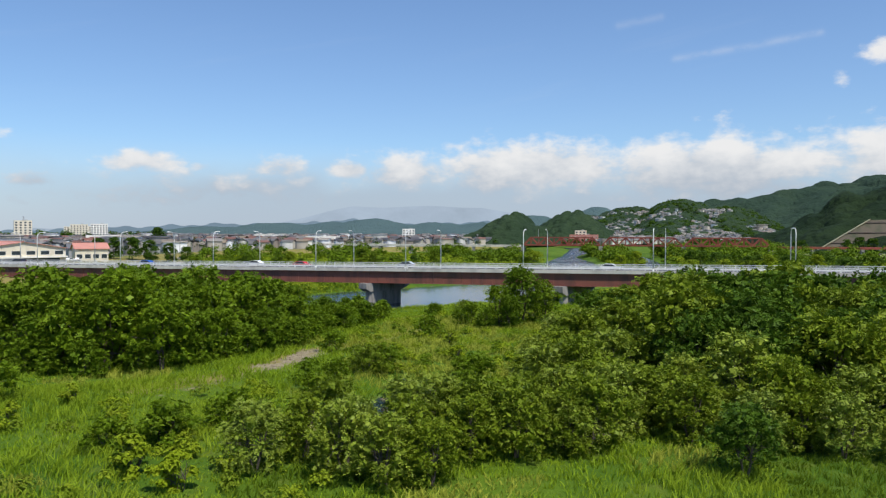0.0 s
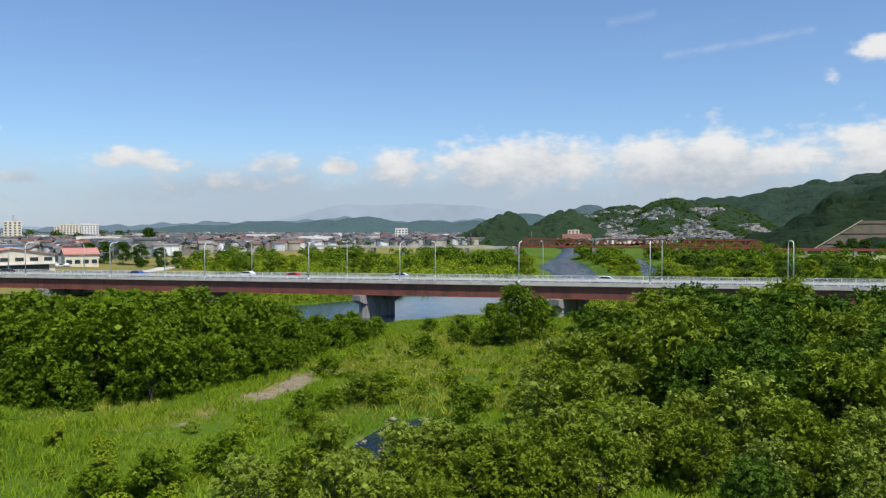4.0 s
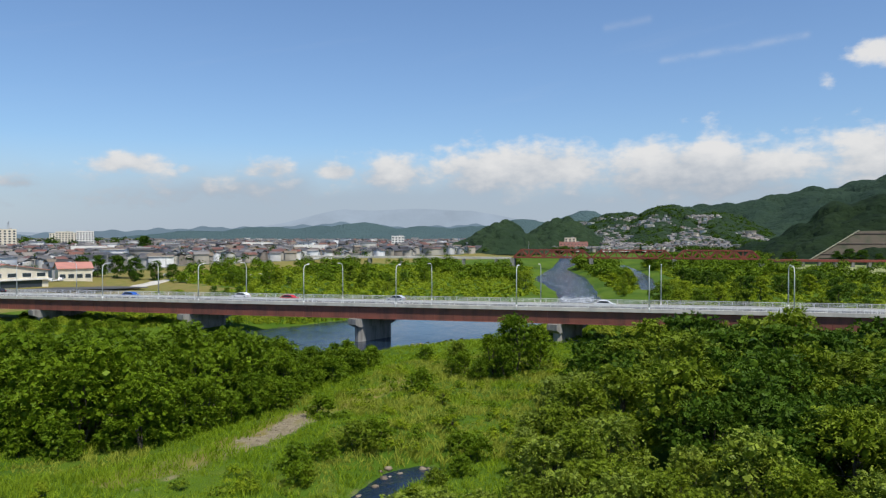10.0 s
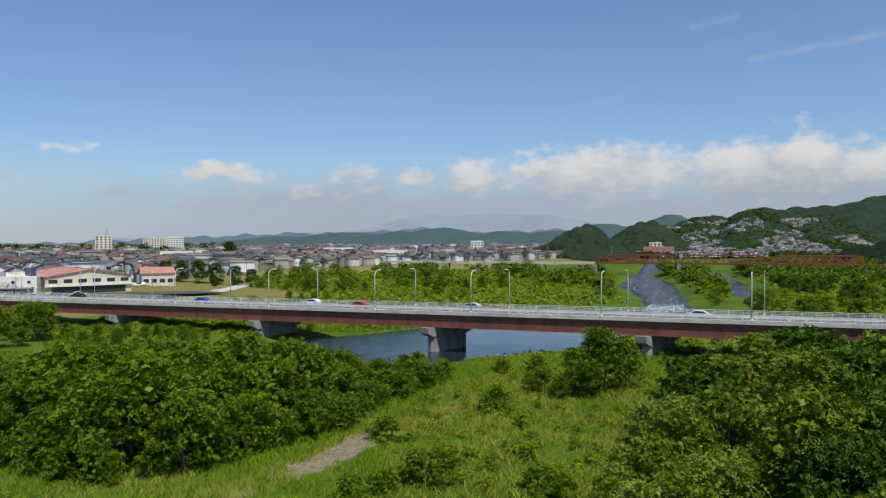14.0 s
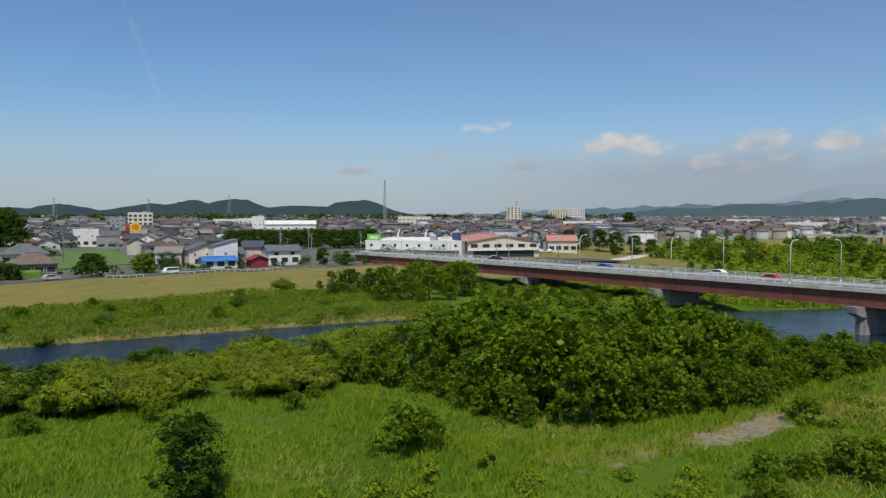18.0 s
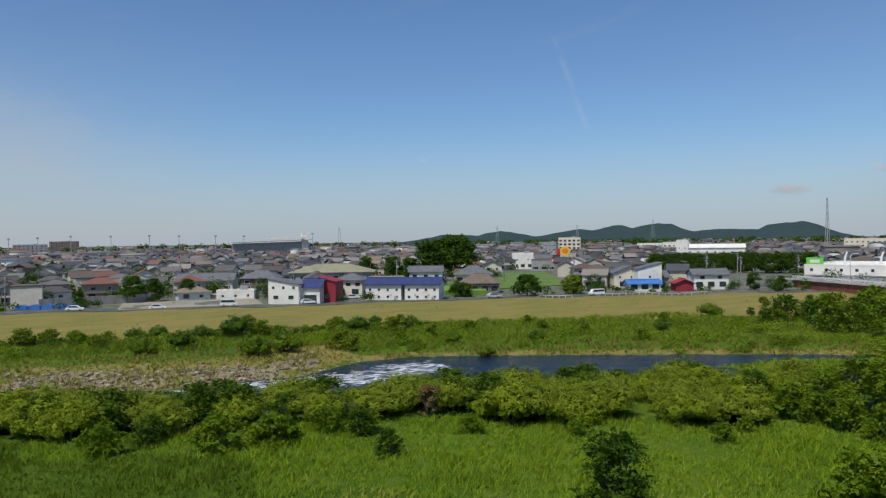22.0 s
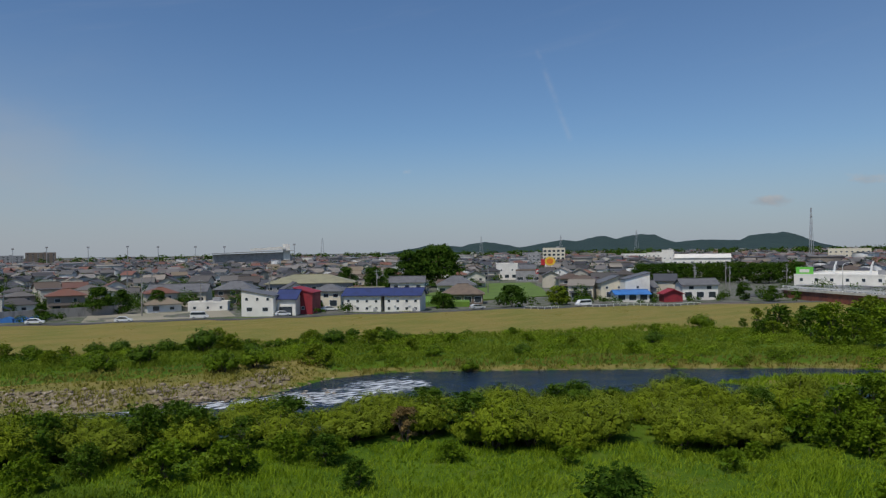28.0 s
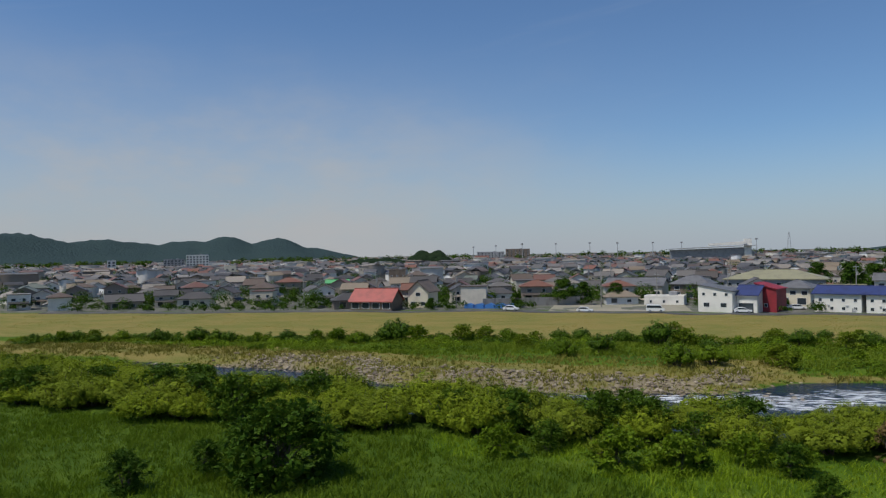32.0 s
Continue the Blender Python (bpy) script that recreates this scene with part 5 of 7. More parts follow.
lv, lf = leaf_cloud(rr, np.c_[low, height(low[:, 0], low[:, 1]) + 0.3], rr.uniform(0.8, 1.7, len(low)), 16 * len(low), 0.6, 0.6, 0.1, 0.7)
tagged(new("undergrowth", quick_mesh("undergrowth", lv, lf, M_BRIGHTLEAF)), "bright green undergrowth beyond the bridge", "undergrowth", kind="stuff")


# ---- grass, reeds and stones (too many to count) ----
def tufts(name, places, blades, tall, wide, mat, label, seed):
    """Upright bent blades in tufts over the given places."""
    r = np.random.RandomState(seed)
    p = np.repeat(np.asarray(places, float), blades, 0)
    n = len(p)
    p = p + r.normal(size=(n, 2)) * 0.22
    z = height(p[:, 0], p[:, 1]) - 0.04
    a = r.uniform(0, 2 * np.pi, n)
    h = tall * r.uniform(0.55, 1.25, n) * (0.75 + 0.35 * waves(p[:, 0], p[:, 1], 14, seed))
    w = wide * r.uniform(0.6, 1.3, n)
    lean = r.normal(size=(n, 2)) * 0.55 * h[:, None] + np.array([0.12, 0.10]) * h[:, None]
    foot = np.c_[p, z]
    side = np.c_[np.cos(a), np.sin(a), 0 * a] * w[:, None]
    mid = foot + np.c_[lean * 0.35, h * 0.6]
    tip = foot + np.c_[lean, h]
    v = np.stack([foot - side, foot + side, mid + side * 0.8, mid - side * 0.8, tip], 1).reshape(-1, 3)
    k = np.arange(n)[:, None] * 5
    f = np.concatenate([k + [0, 1, 2], k + [0, 2, 3], k + [3, 2, 4]], 0)
    return tagged(new(name, quick_mesh(name, v, f, mat)), label, "grass", kind="stuff")


def sown(poly, per_m2, seed, margin=0.4):
    r = np.random.RandomState(seed)
    xs, ys = [p[0] for p in poly], [p[1] for p in poly]
    n = int((max(xs) - min(xs)) * (max(ys) - min(ys)) * per_m2)
    px, py = r.uniform(min(xs), max(xs), n), r.uniform(min(ys), max(ys), n)
    ok = inside(px, py, poly) & (wet(px, py) > margin)
    return np.c_[px, py][ok]


MEADOW = [(-100, -70), (-46, -70), (-34, 0), (-20, 22), (24, 26), (20, 40), (12, 66), (18, 92), (30, 112), (30, 140), (8, 150), (-10, 138), (-18, 100), (-24, 84), (-40, 72), (-58, 74), (-64, 62), (-80, 36), (-88, 10), (-92, -30)]
spots = sown(MEADOW, 3.4, 41)
spots = np.concatenate([spots, sown([(14, 24), (84, 28), (74, 40), (40, 34), (22, 39)], 3.4, 40)])
off_path = signed(spots[:, 0], spots[:, 1], TRACK) > -0.35 + 0.8 * np.random.RandomState(39).uniform(-1, 1, len(spots))
spots = spots[off_path]
tall = (waves(spots[:, 0], spots[:, 1], 18, 77) > 0.95) | (inside(spots[:, 0], spots[:, 1], SCRUB) & (waves(spots[:, 0], spots[:, 1], 9, 78) > -0.4))
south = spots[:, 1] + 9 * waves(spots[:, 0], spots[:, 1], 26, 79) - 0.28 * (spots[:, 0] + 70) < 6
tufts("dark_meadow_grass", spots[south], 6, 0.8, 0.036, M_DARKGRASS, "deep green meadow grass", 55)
tall = tall & ~south
tufts("meadow_grass", spots[~tall & ~south], 6, 0.8, 0.036, M_GRASS, "bright green meadow grass", 42)
tufts("tall_meadow_grass", spots[tall], 5, 0.8, 0.05, M_REED, "tall yellow-green weeds in the meadow", 43)
FAR_BANK = [(-178, -130), (-178, 38), (-174, 66), (-162, 103), (-157, 134), (-140, 150), (-95, 136), (-86, 124), (-96, 100), (-115, 80), (-127, 62), (-132, 42), (-150, 24), (-150, -60), (-155, -130)]
spots = sown(FAR_BANK, 1.7, 44)
near = wet(spots[:, 0], spots[:, 1]) < np.where(spots[:, 1] < 40, 17, np.where(spots[:, 1] > 72, 7, 4)) + 2.5 * waves(spots[:, 0], spots[:, 1], 19, 46)
tufts("bank_reeds", spots[~near], 7, 0.9, 0.065, M_LUSH, "lush green reeds along the far bank", 45)
tufts("brown_reeds", spots[near], 5, 0.75, 0.075, M_BROWNREED, "olive and tan reeds at the water's edge", 54)
spots = sown(SPIT, 3.5, 46, -9)
tufts("spit_reeds", spots, 4, 1.0, 0.08, M_GRASS, "green reeds on the river spit", 47)
spots = sown([(-150, -70), (-112, -70), (-112, 40), (-133, 40), (-150, 20)], 1.3, 48, 0.8)
tufts("dry_bank_grass", spots, 4, 0.7, 0.08, M_DRYGRASS, "dry tan grass on the stony bank", 49)
LEVEE_SLOPE = [(-176, -140), (-216, -160), (-215, -45), (-210, 3), (-201, 65), (-188, 124), (-177, 168), (-158, 160), (-156, 134), (-161, 103), (-173, 66), (-177, 38)]
spots = sown(LEVEE_SLOPE, 0.7, 50)
tufts("levee_grass", spots, 3, 0.12, 0.10, M_DRYGRASS, "dry mown grass on the levee slope", 51)
spots = sown([(-100, 150), (-60, 172), (-30, 188), (-20, 202), (-50, 220), (-105, 190)], 0.9, 52)
tufts("upstream_reeds", spots, 4, 1.3, 0.1, M_GRASS, "green reeds behind the bridge piers", 53)


def stones(name, spots, lo, hi, label, seed):
    """Rounded uneven river stones, half sunk."""
    r = np.random.RandomState(seed)
    base = np.array([(1, 0, 0), (-1, 0, 0), (0, 1, 0), (0, -1, 0), (0, 0, 1), (0, 0, -1), (0.6, 0.6, 0.55), (-0.6, 0.6, 0.5), (0.6, -0.6, 0.5), (-0.6, -0.6, 0.55)], float)
    tri = np.array([(0, 6, 8), (0, 2, 6), (6, 2, 4), (2, 7, 4), (2, 1, 7), (7, 1, 4), (1, 9, 4), (1, 3, 9), (9, 3, 4), (3, 8, 4), (3, 0, 8), (8, 6, 4), (7, 4, 4), (0, 3, 5), (3, 1, 5), (1, 2, 5), (2, 0, 5)])
    tri = tri[[0, 1, 2, 3, 4, 5, 6, 7, 8, 9, 10, 11, 13, 14, 15, 16]]
    n = len(spots)
    z = np.maximum(height(spots[:, 0], spots[:, 1]), -0.15)
    s = r.uniform(lo, hi, n) * r.uniform(0.5, 1.0, n)
    v = base[None] * r.uniform(0.7, 1.2, (n, 10, 1)) * s[:, None, None] * np.array([1.15, 0.9, 0.62])
    a = r.uniform(0, 6.28, n)
    c, d = np.cos(a)[:, None], np.sin(a)[:, None]
    v = np.stack([v[..., 0] * c - v[..., 1] * d, v[..., 0] * d + v[..., 1] * c, v[..., 2]], -1) + np.c_[spots, z + s * 0.12][:, None]
    f = (tri[None] + np.arange(n)[:, None, None] * 10).reshape(-1, 3)
    return tagged(new(name, quick_mesh(name, v.reshape(-1, 3), f, M_STONE)), label, "stones", kind="stuff")


spots = sown([(-162, -85), (-118, -85), (-114, 12), (-116, 30), (-132, 42), (-150, 15)], 1.5, 61, -0.6)
keep = bank_zone(spots[:, 0], spots[:, 1]) > np.random.RandomState(60).uniform(0.25, 0.75, len(spots))
stones("bank_stones", spots[keep], 0.16, 0.62, "pale rounded stones of the river bank", 62)
spots = sown(TRACK, 2.0, 63)
stones("path_stones", spots, 0.06, 0.2, "pale gravel of the track", 64)
ring = sown([(-14, 43), (-12, 62), (-6, 68), (4, 68), (3, 58), (-3, 55), (-6, 46)], 1.3, 65, -3)
ring = ring[np.abs(signed(ring[:, 0], ring[:, 1], CREEK) + 0.4) < 0.8]
ring = ring[waves(ring[:, 0], ring[:, 1], 5, 12) > -0.1]
stones("creek_stones", ring, 0.2, 0.65, "pale boulders round the creek pool", 66)
pier_rocks = sown([(-10, 143), (0, 148), (10, 156), (4, 160), (-8, 150)], 0.9, 67, -6)
stones("shoal_rocks", pier_rocks, 0.2, 0.6, "dark rocks in the shallows by the pier", 68)
rapid_rocks = sown([(-124, 22), (-108, 22), (-108, 40), (-124, 44)], 0.25, 69, -9)
stones("rapid_rocks", rapid_rocks, 0.2, 0.5, "wet rocks in the rapids", 70)


# ---- hills ----
def mound_height(px, py, mounds):
    """The highest of several smooth hills: angle left of +y, distance, half widths across and along, height."""
    out = np.zeros(px.shape)
    for az, far, wa, wd, h in mounds:
        cx, cy = polar(az, far)
        a = radians(az)
        u = (px - cx) * math.cos(a) + (py - cy) * math.sin(a)
        v = -(px - cx) * math.sin(a) + (py - cy) * math.cos(a)
        out = np.maximum(out, h * np.exp(-0.5 * ((u / wa) ** 2 + (v / wd) ** 2)))
    return out


def canopy(px, py, cell, seed):
    """Domes of tree crowns, 0 to 1."""
    tab = np.random.RandomState(seed).uniform(0, 1, (64, 64, 3))
    ix, iy = np.floor(px / cell).astype(int), np.floor(py / cell).astype(int)
    best = np.zeros(px.shape)
    for dx in (-1, 0, 1):
        for dy in (-1, 0, 1):
            t = tab[(ix + dx) % 64, (iy + dy) % 64]
            d = np.hypot(px / cell - (ix + dx + t[..., 0]), py / cell - (iy + dy + t[..., 1]))
            best = np.maximum(best, np.sqrt(np.clip(1 - (d / (0.62 + 0.3 * t[..., 2])) ** 2, 0, 1)) * (0.6 + 0.4 * t[..., 2]))
    return best


def make_hill(name, label, mounds, step, trees, cell, mat, seed, floor=2.5, relief=0.07):
    pts = [(*polar(az, far), max(wa, wd), h) for az, far, wa, wd, h in mounds]
    x0, x1 = min(p[0] - 2.9 * p[2] for p in pts), max(p[0] + 2.9 * p[2] for p in pts)
    y0, y1 = min(p[1] - 2.9 * p[2] for p in pts), max(p[1] + 2.9 * p[2] for p in pts)
    xs, ys = np.arange(x0, x1, step), np.arange(y0, y1, step)
    gx, gy = np.meshgrid(xs, ys)
    px, py = gx.ravel(), gy.ravel()
    h = mound_height(px, py, mounds)
    h = h * (1 + relief * waves(px, py, 160, seed) + relief * 0.6 * waves(px, py, 60, seed + 1))
    z = 1.0 + h + trees * canopy(px, py, cell, seed) * smooth(h, 3, 9)
    nx, ny = len(xs), len(ys)
    i = (np.arange(ny - 1)[:, None] * nx + np.arange(nx - 1)).ravel()
    f = np.c_[i, i + 1, i + nx + 1, i + nx]
    f = f[(h[f] > floor).any(1)]
    used = np.unique(f)
    remap = np.zeros(len(px), int)
    remap[used] = np.arange(len(used))
    return tagged(new(name, quick_mesh(name, np.c_[px, py, z][used], remap[f], mat, trees == 0)), label, "hill", kind="structure")


RIDGE = [(-41, 1520, 330, 200, 160), (-34, 1520, 190, 190, 122), (-28.5, 1520, 160, 170, 95), (-24.3, 1500, 120, 150, 80), (-20.5, 1500, 110, 140, 70)]
SPUR = [(-36, 700, 80, 70, 60), (-31.5, 700, 42, 58, 50), (-28.4, 690, 24, 48, 42), (-26.2, 690, 15, 40, 26), (-25, 700, 14, 40, 14)]
TOWN_HILL = [(-17.2, 1270, 58, 150, 70), (-20.2, 1240, 60, 140, 50), (-14, 1290, 75, 140, 52), (-10.8, 1300, 60, 120, 38)]
KNOLLS = [(-4.9, 830, 25, 36, 26), (-3.6, 850, 22, 34, 17), (-2.0, 860, 24, 34, 8), (-9.3, 1030, 32, 55, 38), (-6.8, 1060, 40, 50, 16)]
MIDRANGE = [(-6.5, 2350, 110, 100, 64), (-10.7, 2350, 95, 100, 86), (-14, 2350, 120, 100, 76), (-3.2, 2400, 130, 100, 44), (1.5, 2450, 150, 100, 40), (6.0, 2500, 130, 100, 52), (9.2, 2550, 110, 100, 46), (13, 2550, 150, 100, 40), (17.5, 2600, 150, 100, 28)]
LEFTHILLS = [(42.2, 2800, 95, 80, 62), (46.5, 2850, 130, 80, 40), (51.2, 2800, 110, 80, 60), (54.2, 2780, 75, 80, 58), (57, 2800, 110, 80, 42), (62.5, 2800, 90, 80, 40), (66.0, 2800, 120, 80, 30)]
SOUTHHILLS = [(132, 2500, 300, 120, 100), (124, 2520, 200, 110, 76), (118, 2520, 160, 110, 68), (115.8, 2500, 95, 110, 78), (112.4, 2500, 90, 110, 72), (109.5, 2520, 80, 100, 40), (141, 2500, 260, 120, 110)]
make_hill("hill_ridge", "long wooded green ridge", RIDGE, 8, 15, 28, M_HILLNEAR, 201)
make_hill("hill_spur", "steep wooded spur above the sports field", SPUR, 4.0, 9, 14, M_SPUR, 202)
make_hill("hill_town", "wooded hill with houses on its slope", TOWN_HILL, 6, 8, 14, M_HILL, 203)
make_hill("hill_knolls", "small dark wooded knolls by the river", KNOLLS, 3.0, 12, 12, M_HILL, 204)
make_hill("hill_midrange", "wooded hills with blue-green haze in their colour", MIDRANGE, 22, 9, 34, M_HILLHAZE, 205)
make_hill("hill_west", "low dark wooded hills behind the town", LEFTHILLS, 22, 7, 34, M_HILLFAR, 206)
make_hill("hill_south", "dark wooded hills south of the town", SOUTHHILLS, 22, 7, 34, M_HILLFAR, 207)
make_hill("hill_knoll_town", "tree-covered knoll in the town", [(99.9, 900, 14, 18, 19), (101.0, 900, 14, 18, 19), (104.5, 930, 45, 20, 11), (108, 950, 40, 20, 8)], 4, 5, 8, M_SPUR, 208, 1.5)


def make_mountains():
    """The far ranges that close the valley, a plain glowing backdrop of distance."""
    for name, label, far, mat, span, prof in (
            ("backdrop_range", "far mountain range with pale blue haze in its colour", 4200, M_MOUNTAIN, (-12, 34), lambda a: 62 + 26 * math.exp(-((a - 7.5) / 3.0) ** 2) + 16 * math.exp(-((a + 3) / 4) ** 2) + 5 * math.sin(a * 1.9) + 4 * math.sin(a * 4.3 + 1) - max(0, a - 17) * 3.2),
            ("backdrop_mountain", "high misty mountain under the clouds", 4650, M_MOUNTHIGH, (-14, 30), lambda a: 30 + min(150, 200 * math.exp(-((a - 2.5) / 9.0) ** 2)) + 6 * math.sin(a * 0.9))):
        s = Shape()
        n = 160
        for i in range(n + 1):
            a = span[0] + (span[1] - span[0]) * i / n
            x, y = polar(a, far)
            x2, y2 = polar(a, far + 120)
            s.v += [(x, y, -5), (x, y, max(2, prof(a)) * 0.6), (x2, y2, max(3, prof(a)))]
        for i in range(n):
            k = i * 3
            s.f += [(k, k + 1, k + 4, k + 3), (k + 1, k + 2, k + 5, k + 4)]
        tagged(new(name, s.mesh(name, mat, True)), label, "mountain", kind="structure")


make_mountains()


# ---- buildings ----
TOWN_Z = 3.95
FOOTPRINTS = []                      # middle and radius of what the rows of houses leave free


def front(p0, p1, z=TOWN_Z):
    """A frame on a building's front: x from p0 to p1, y to the back, z up."""
    a = math.degrees(math.atan2(p1[1] - p0[1], p1[0] - p0[0]))
    return pose(p0[0], p0[1], z, 0, 0, a), math.hypot(p1[0] - p0[0], p1[1] - p0[1])


def pane_mesh(w, h, name="window"):
    """A window: a frame proud of the wall, with dark glass in it, facing -y."""
    s, t, a, b = Shape(), 0.09, w / 2, w / 2 - 0.09
    s.v += [(-a, -0.06, 0), (a, -0.06, 0), (a, -0.06, h), (-a, -0.06, h), (-b, -0.06, t), (b, -0.06, t), (b, -0.06, h - t), (-b, -0.06, h - t)]
    s.v += [(-b, -0.01, t), (b, -0.01, t), (b, -0.01, h - t), (-b, -0.01, h - t), (-a, 0.03, 0), (a, 0.03, 0), (a, 0.03, h), (-a, 0.03, h)]
    for i in range(4):
        j = (i + 1) % 4
        s.f += [(i, j, j + 4, i + 4), (i + 4, j + 4, j + 8, i + 8), (j, i, i + 12, j + 12)]
    s.f.append((8, 9, 10, 11))
    me = s.mesh(name, [M_RAIL, M_GLASS])
    me.polygons[12].material_index = 1
    return me


WINDOWS = {(w, h): pane_mesh(w, h) for w, h in ((1.7, 1.2), (2.4, 1.9), (0.9, 0.9), (3.2, 1.6), (1.2, 1.2))}


def gable_roof(w, d, h, rise, over=0.6, thick=0.22, along=True):
    """A pitched roof over a w by d body of height h; the ridge runs along x or y."""
    s = Shape()
    if along:
        prof = [(-over, h - over * rise / (d / 2)), (d / 2, h + rise), (d + over, h - over * rise / (d / 2)), (d + over, h - over * rise / (d / 2) + thick), (d / 2, h + rise + thick), (-over, h - over * rise / (d / 2) + thick)]
        m = Matrix(((0, 1, 0, 0), (1, 0, 0, 0), (0, 0, 1, 0), (0, 0, 0, 1)))
        s.prism(prof, -over, w + over, m)
        s.box(-over, d / 2 - 0.15, h + rise + thick - 0.02, w + over, d / 2 + 0.15, h + rise + thick + 0.16)
    else:
        prof = [(-over, h - over * rise / (w / 2)), (w / 2, h + rise), (w + over, h - over * rise / (w / 2)), (w + over, h - over * rise / (w / 2) + thick), (w / 2, h + rise + thick), (-over, h - over * rise / (w / 2) + thick)]
        s.prism(prof, -over, d + over)
        s.box(w / 2 - 0.15, -over, h + rise + thick - 0.02, w / 2 + 0.15, d + over, h + rise + thick + 0.16)
    return s


def hip_roof(w, d, h, rise, over=0.7):
    """A roof that slopes on all four sides."""
    s = Shape()
    r = min(w, d) / 2
    a, b = (r, d / 2), (w - r, d / 2)
    if d > w:
        a, b = (w / 2, r), (w / 2, d - r)
    o = over
    v = [(-o, -o, h), (w + o, -o, h), (w + o, d + o, h), (-o, d + o, h), (a[0], a[1], h + rise), (b[0], b[1], h + rise)]
    f = [(0, 1, 5, 4), (1, 2, 5), (2, 3, 4, 5), (3, 0, 4), (3, 2, 1, 0)] if w >= d else [(0, 1, 4), (1, 2, 5, 4), (2, 3, 5), (3, 0, 4, 5), (3, 2, 1, 0)]
    s.add(v, f)
    s.box(-o, -o, h - 0.22, w + o, d + o, h - 0.004)
    s.beam((a[0], a[1], h + rise), (b[0], b[1], h + rise), 0.3)
    return s


def gable_body(w, d, h, rise, along=True):
    """Walls with their gable ends."""
    if along:
        m = Matrix(((0, 1, 0, 0), (1, 0, 0, 0), (0, 0, 1, 0), (0, 0, 0, 1)))
        return Shape().prism([(0, -0.6), (d, -0.6), (d, h), (d / 2, h + rise - 0.02), (0, h)], 0, w, m)
    return Shape().prism([(0, -0.6), (w, -0.6), (w, h), (w / 2, h + rise - 0.02), (0, h)], 0, d)


def building(name, label, category, p0, p1, depth, h, wall, roof="flat", roof_mat=None, rise=2.0, rows=(), side=None, z=TOWN_Z, group="", clear=True):
    """A building on its front line. rows: (height of sill, count, window size)."""
    m, w = front(p0, p1, z)
    b = thing(name, label, category, m, group)
    if clear:
        c = m @ Vector((w / 2, depth / 2, 0))
        FOOTPRINTS.append((c.x, c.y, max(w, depth) * 0.5 + 3))
    if roof == "gable":
        part("wall", gable_body(w, depth, h, rise).mesh("wall", wall), b)
        part("roof", gable_roof(w, depth, h, rise).mesh("roof", roof_mat), b)
    elif roof == "gable_front":
        part("wall", gable_body(w, depth, h, rise, False).mesh("wall", wall), b)
        part("roof", gable_roof(w, depth, h, rise, along=False).mesh("roof", roof_mat), b)
    elif roof == "hip":
        part("wall", Shape().box(0, 0, -0.6, w, depth, h - 0.1).mesh("wall", wall), b)
        part("roof", hip_roof(w, depth, h, rise).mesh("roof", roof_mat), b)
    elif roof == "lean":
        part("wall", Shape().prism([(0, -0.6), (w, -0.6), (w, h - rise), (0, h)], 0, depth).mesh("wall", wall), b)
        part("roof", Shape().prism([(-0.3, h + 0.06), (w + 0.3, h - rise - 0.02), (w + 0.3, h - rise + 0.2), (-0.3, h + 0.26)], -0.3, depth + 0.3).mesh("roof", roof_mat), b)
    else:
        part("wall", Shape().box(0, 0, -0.6, w, depth, h).mesh("wall", wall), b)
        par = Shape()
        for x0, y0, x1, y1 in ((0, 0, w, 0.3), (0, depth - 0.3, w, depth), (0, 0.3, 0.3, depth - 0.3), (w - 0.3, 0.3, w, depth - 0.3)):
            par.box(x0 - 0.05, y0 - 0.05, h + 0.004, x1 + 0.05, y1 + 0.05, h + 0.55)
        part("parapet", par.mesh("parapet", roof_mat or wall), b)
        part("rooftop_unit", Shape().box(w * 0.6, depth * 0.4, h, w * 0.6 + min(3, w * 0.2), depth * 0.4 + 2, h + 1.6).mesh("rooftop_unit", M_GREY), b)
    for sill, count, size in rows:
        for i in range(count):
            part("window", WINDOWS[size], b, m=pose(w * (i + 0.5) / count, 0, sill))
    for sill, count, size in side or ():
        for i in range(count):
            part("window", WINDOWS[size], b, m=pose(w, depth * (i + 0.5) / count, sill, 0, 0, 90))
    return b


W1, W2, W3, W4, W5 = (1.7, 1.2), (2.4, 1.9), (0.9, 0.9), (3.2, 1.6), (1.2, 1.2)
# the row behind the levee
for p0, p1 in (((-216.1, 65.8), (-210.1, 74.8)), ((-209.5, 75.7), (-203.8, 84.2))):
    b = building("apartment_block", "white two-storey apartment block with a dark blue roof", "apartment block", p0, p1, 8, 5.7, M_WHITE, "gable", M_BLUEROOF, 1.6, [(1.5, 4, W3), (3.6, 4, W3)], z=TOWN_Z - 1.0, group="white apartment blocks")
    w = math.hypot(p1[0] - p0[0], p1[1] - p0[1])
    for k in (0.3, 0.7):
        for z in (2.7, 4.9):
            part("wall_lamp", Shape().box(w * k - 0.25, -0.3, z, w * k + 0.25, -0.01, z + 0.18).mesh("wall_lamp", M_RAIL), b)
    part("door", Shape().box(w - 2.2, -0.05, 0, w - 1.2, 0.02, 2.05).mesh("door", M_GREY), b)
building("wedge_house", "white house with a slanting grey roof beside the levee", "house", (-216.9, 37.4), (-212.2, 45.0), 8, 7.0, M_WHITE, "lean", M_TILE, 1.6, [(1.3, 2, W1), (4.2, 3, W3)])
b = building("garage_house", "white house with a blue roof and open garage", "house", (-214.5, 46.5), (-212.0, 51.0), 8, 4.6, M_WHITE, "gable", M_BLUEROOF, 2.0, [])
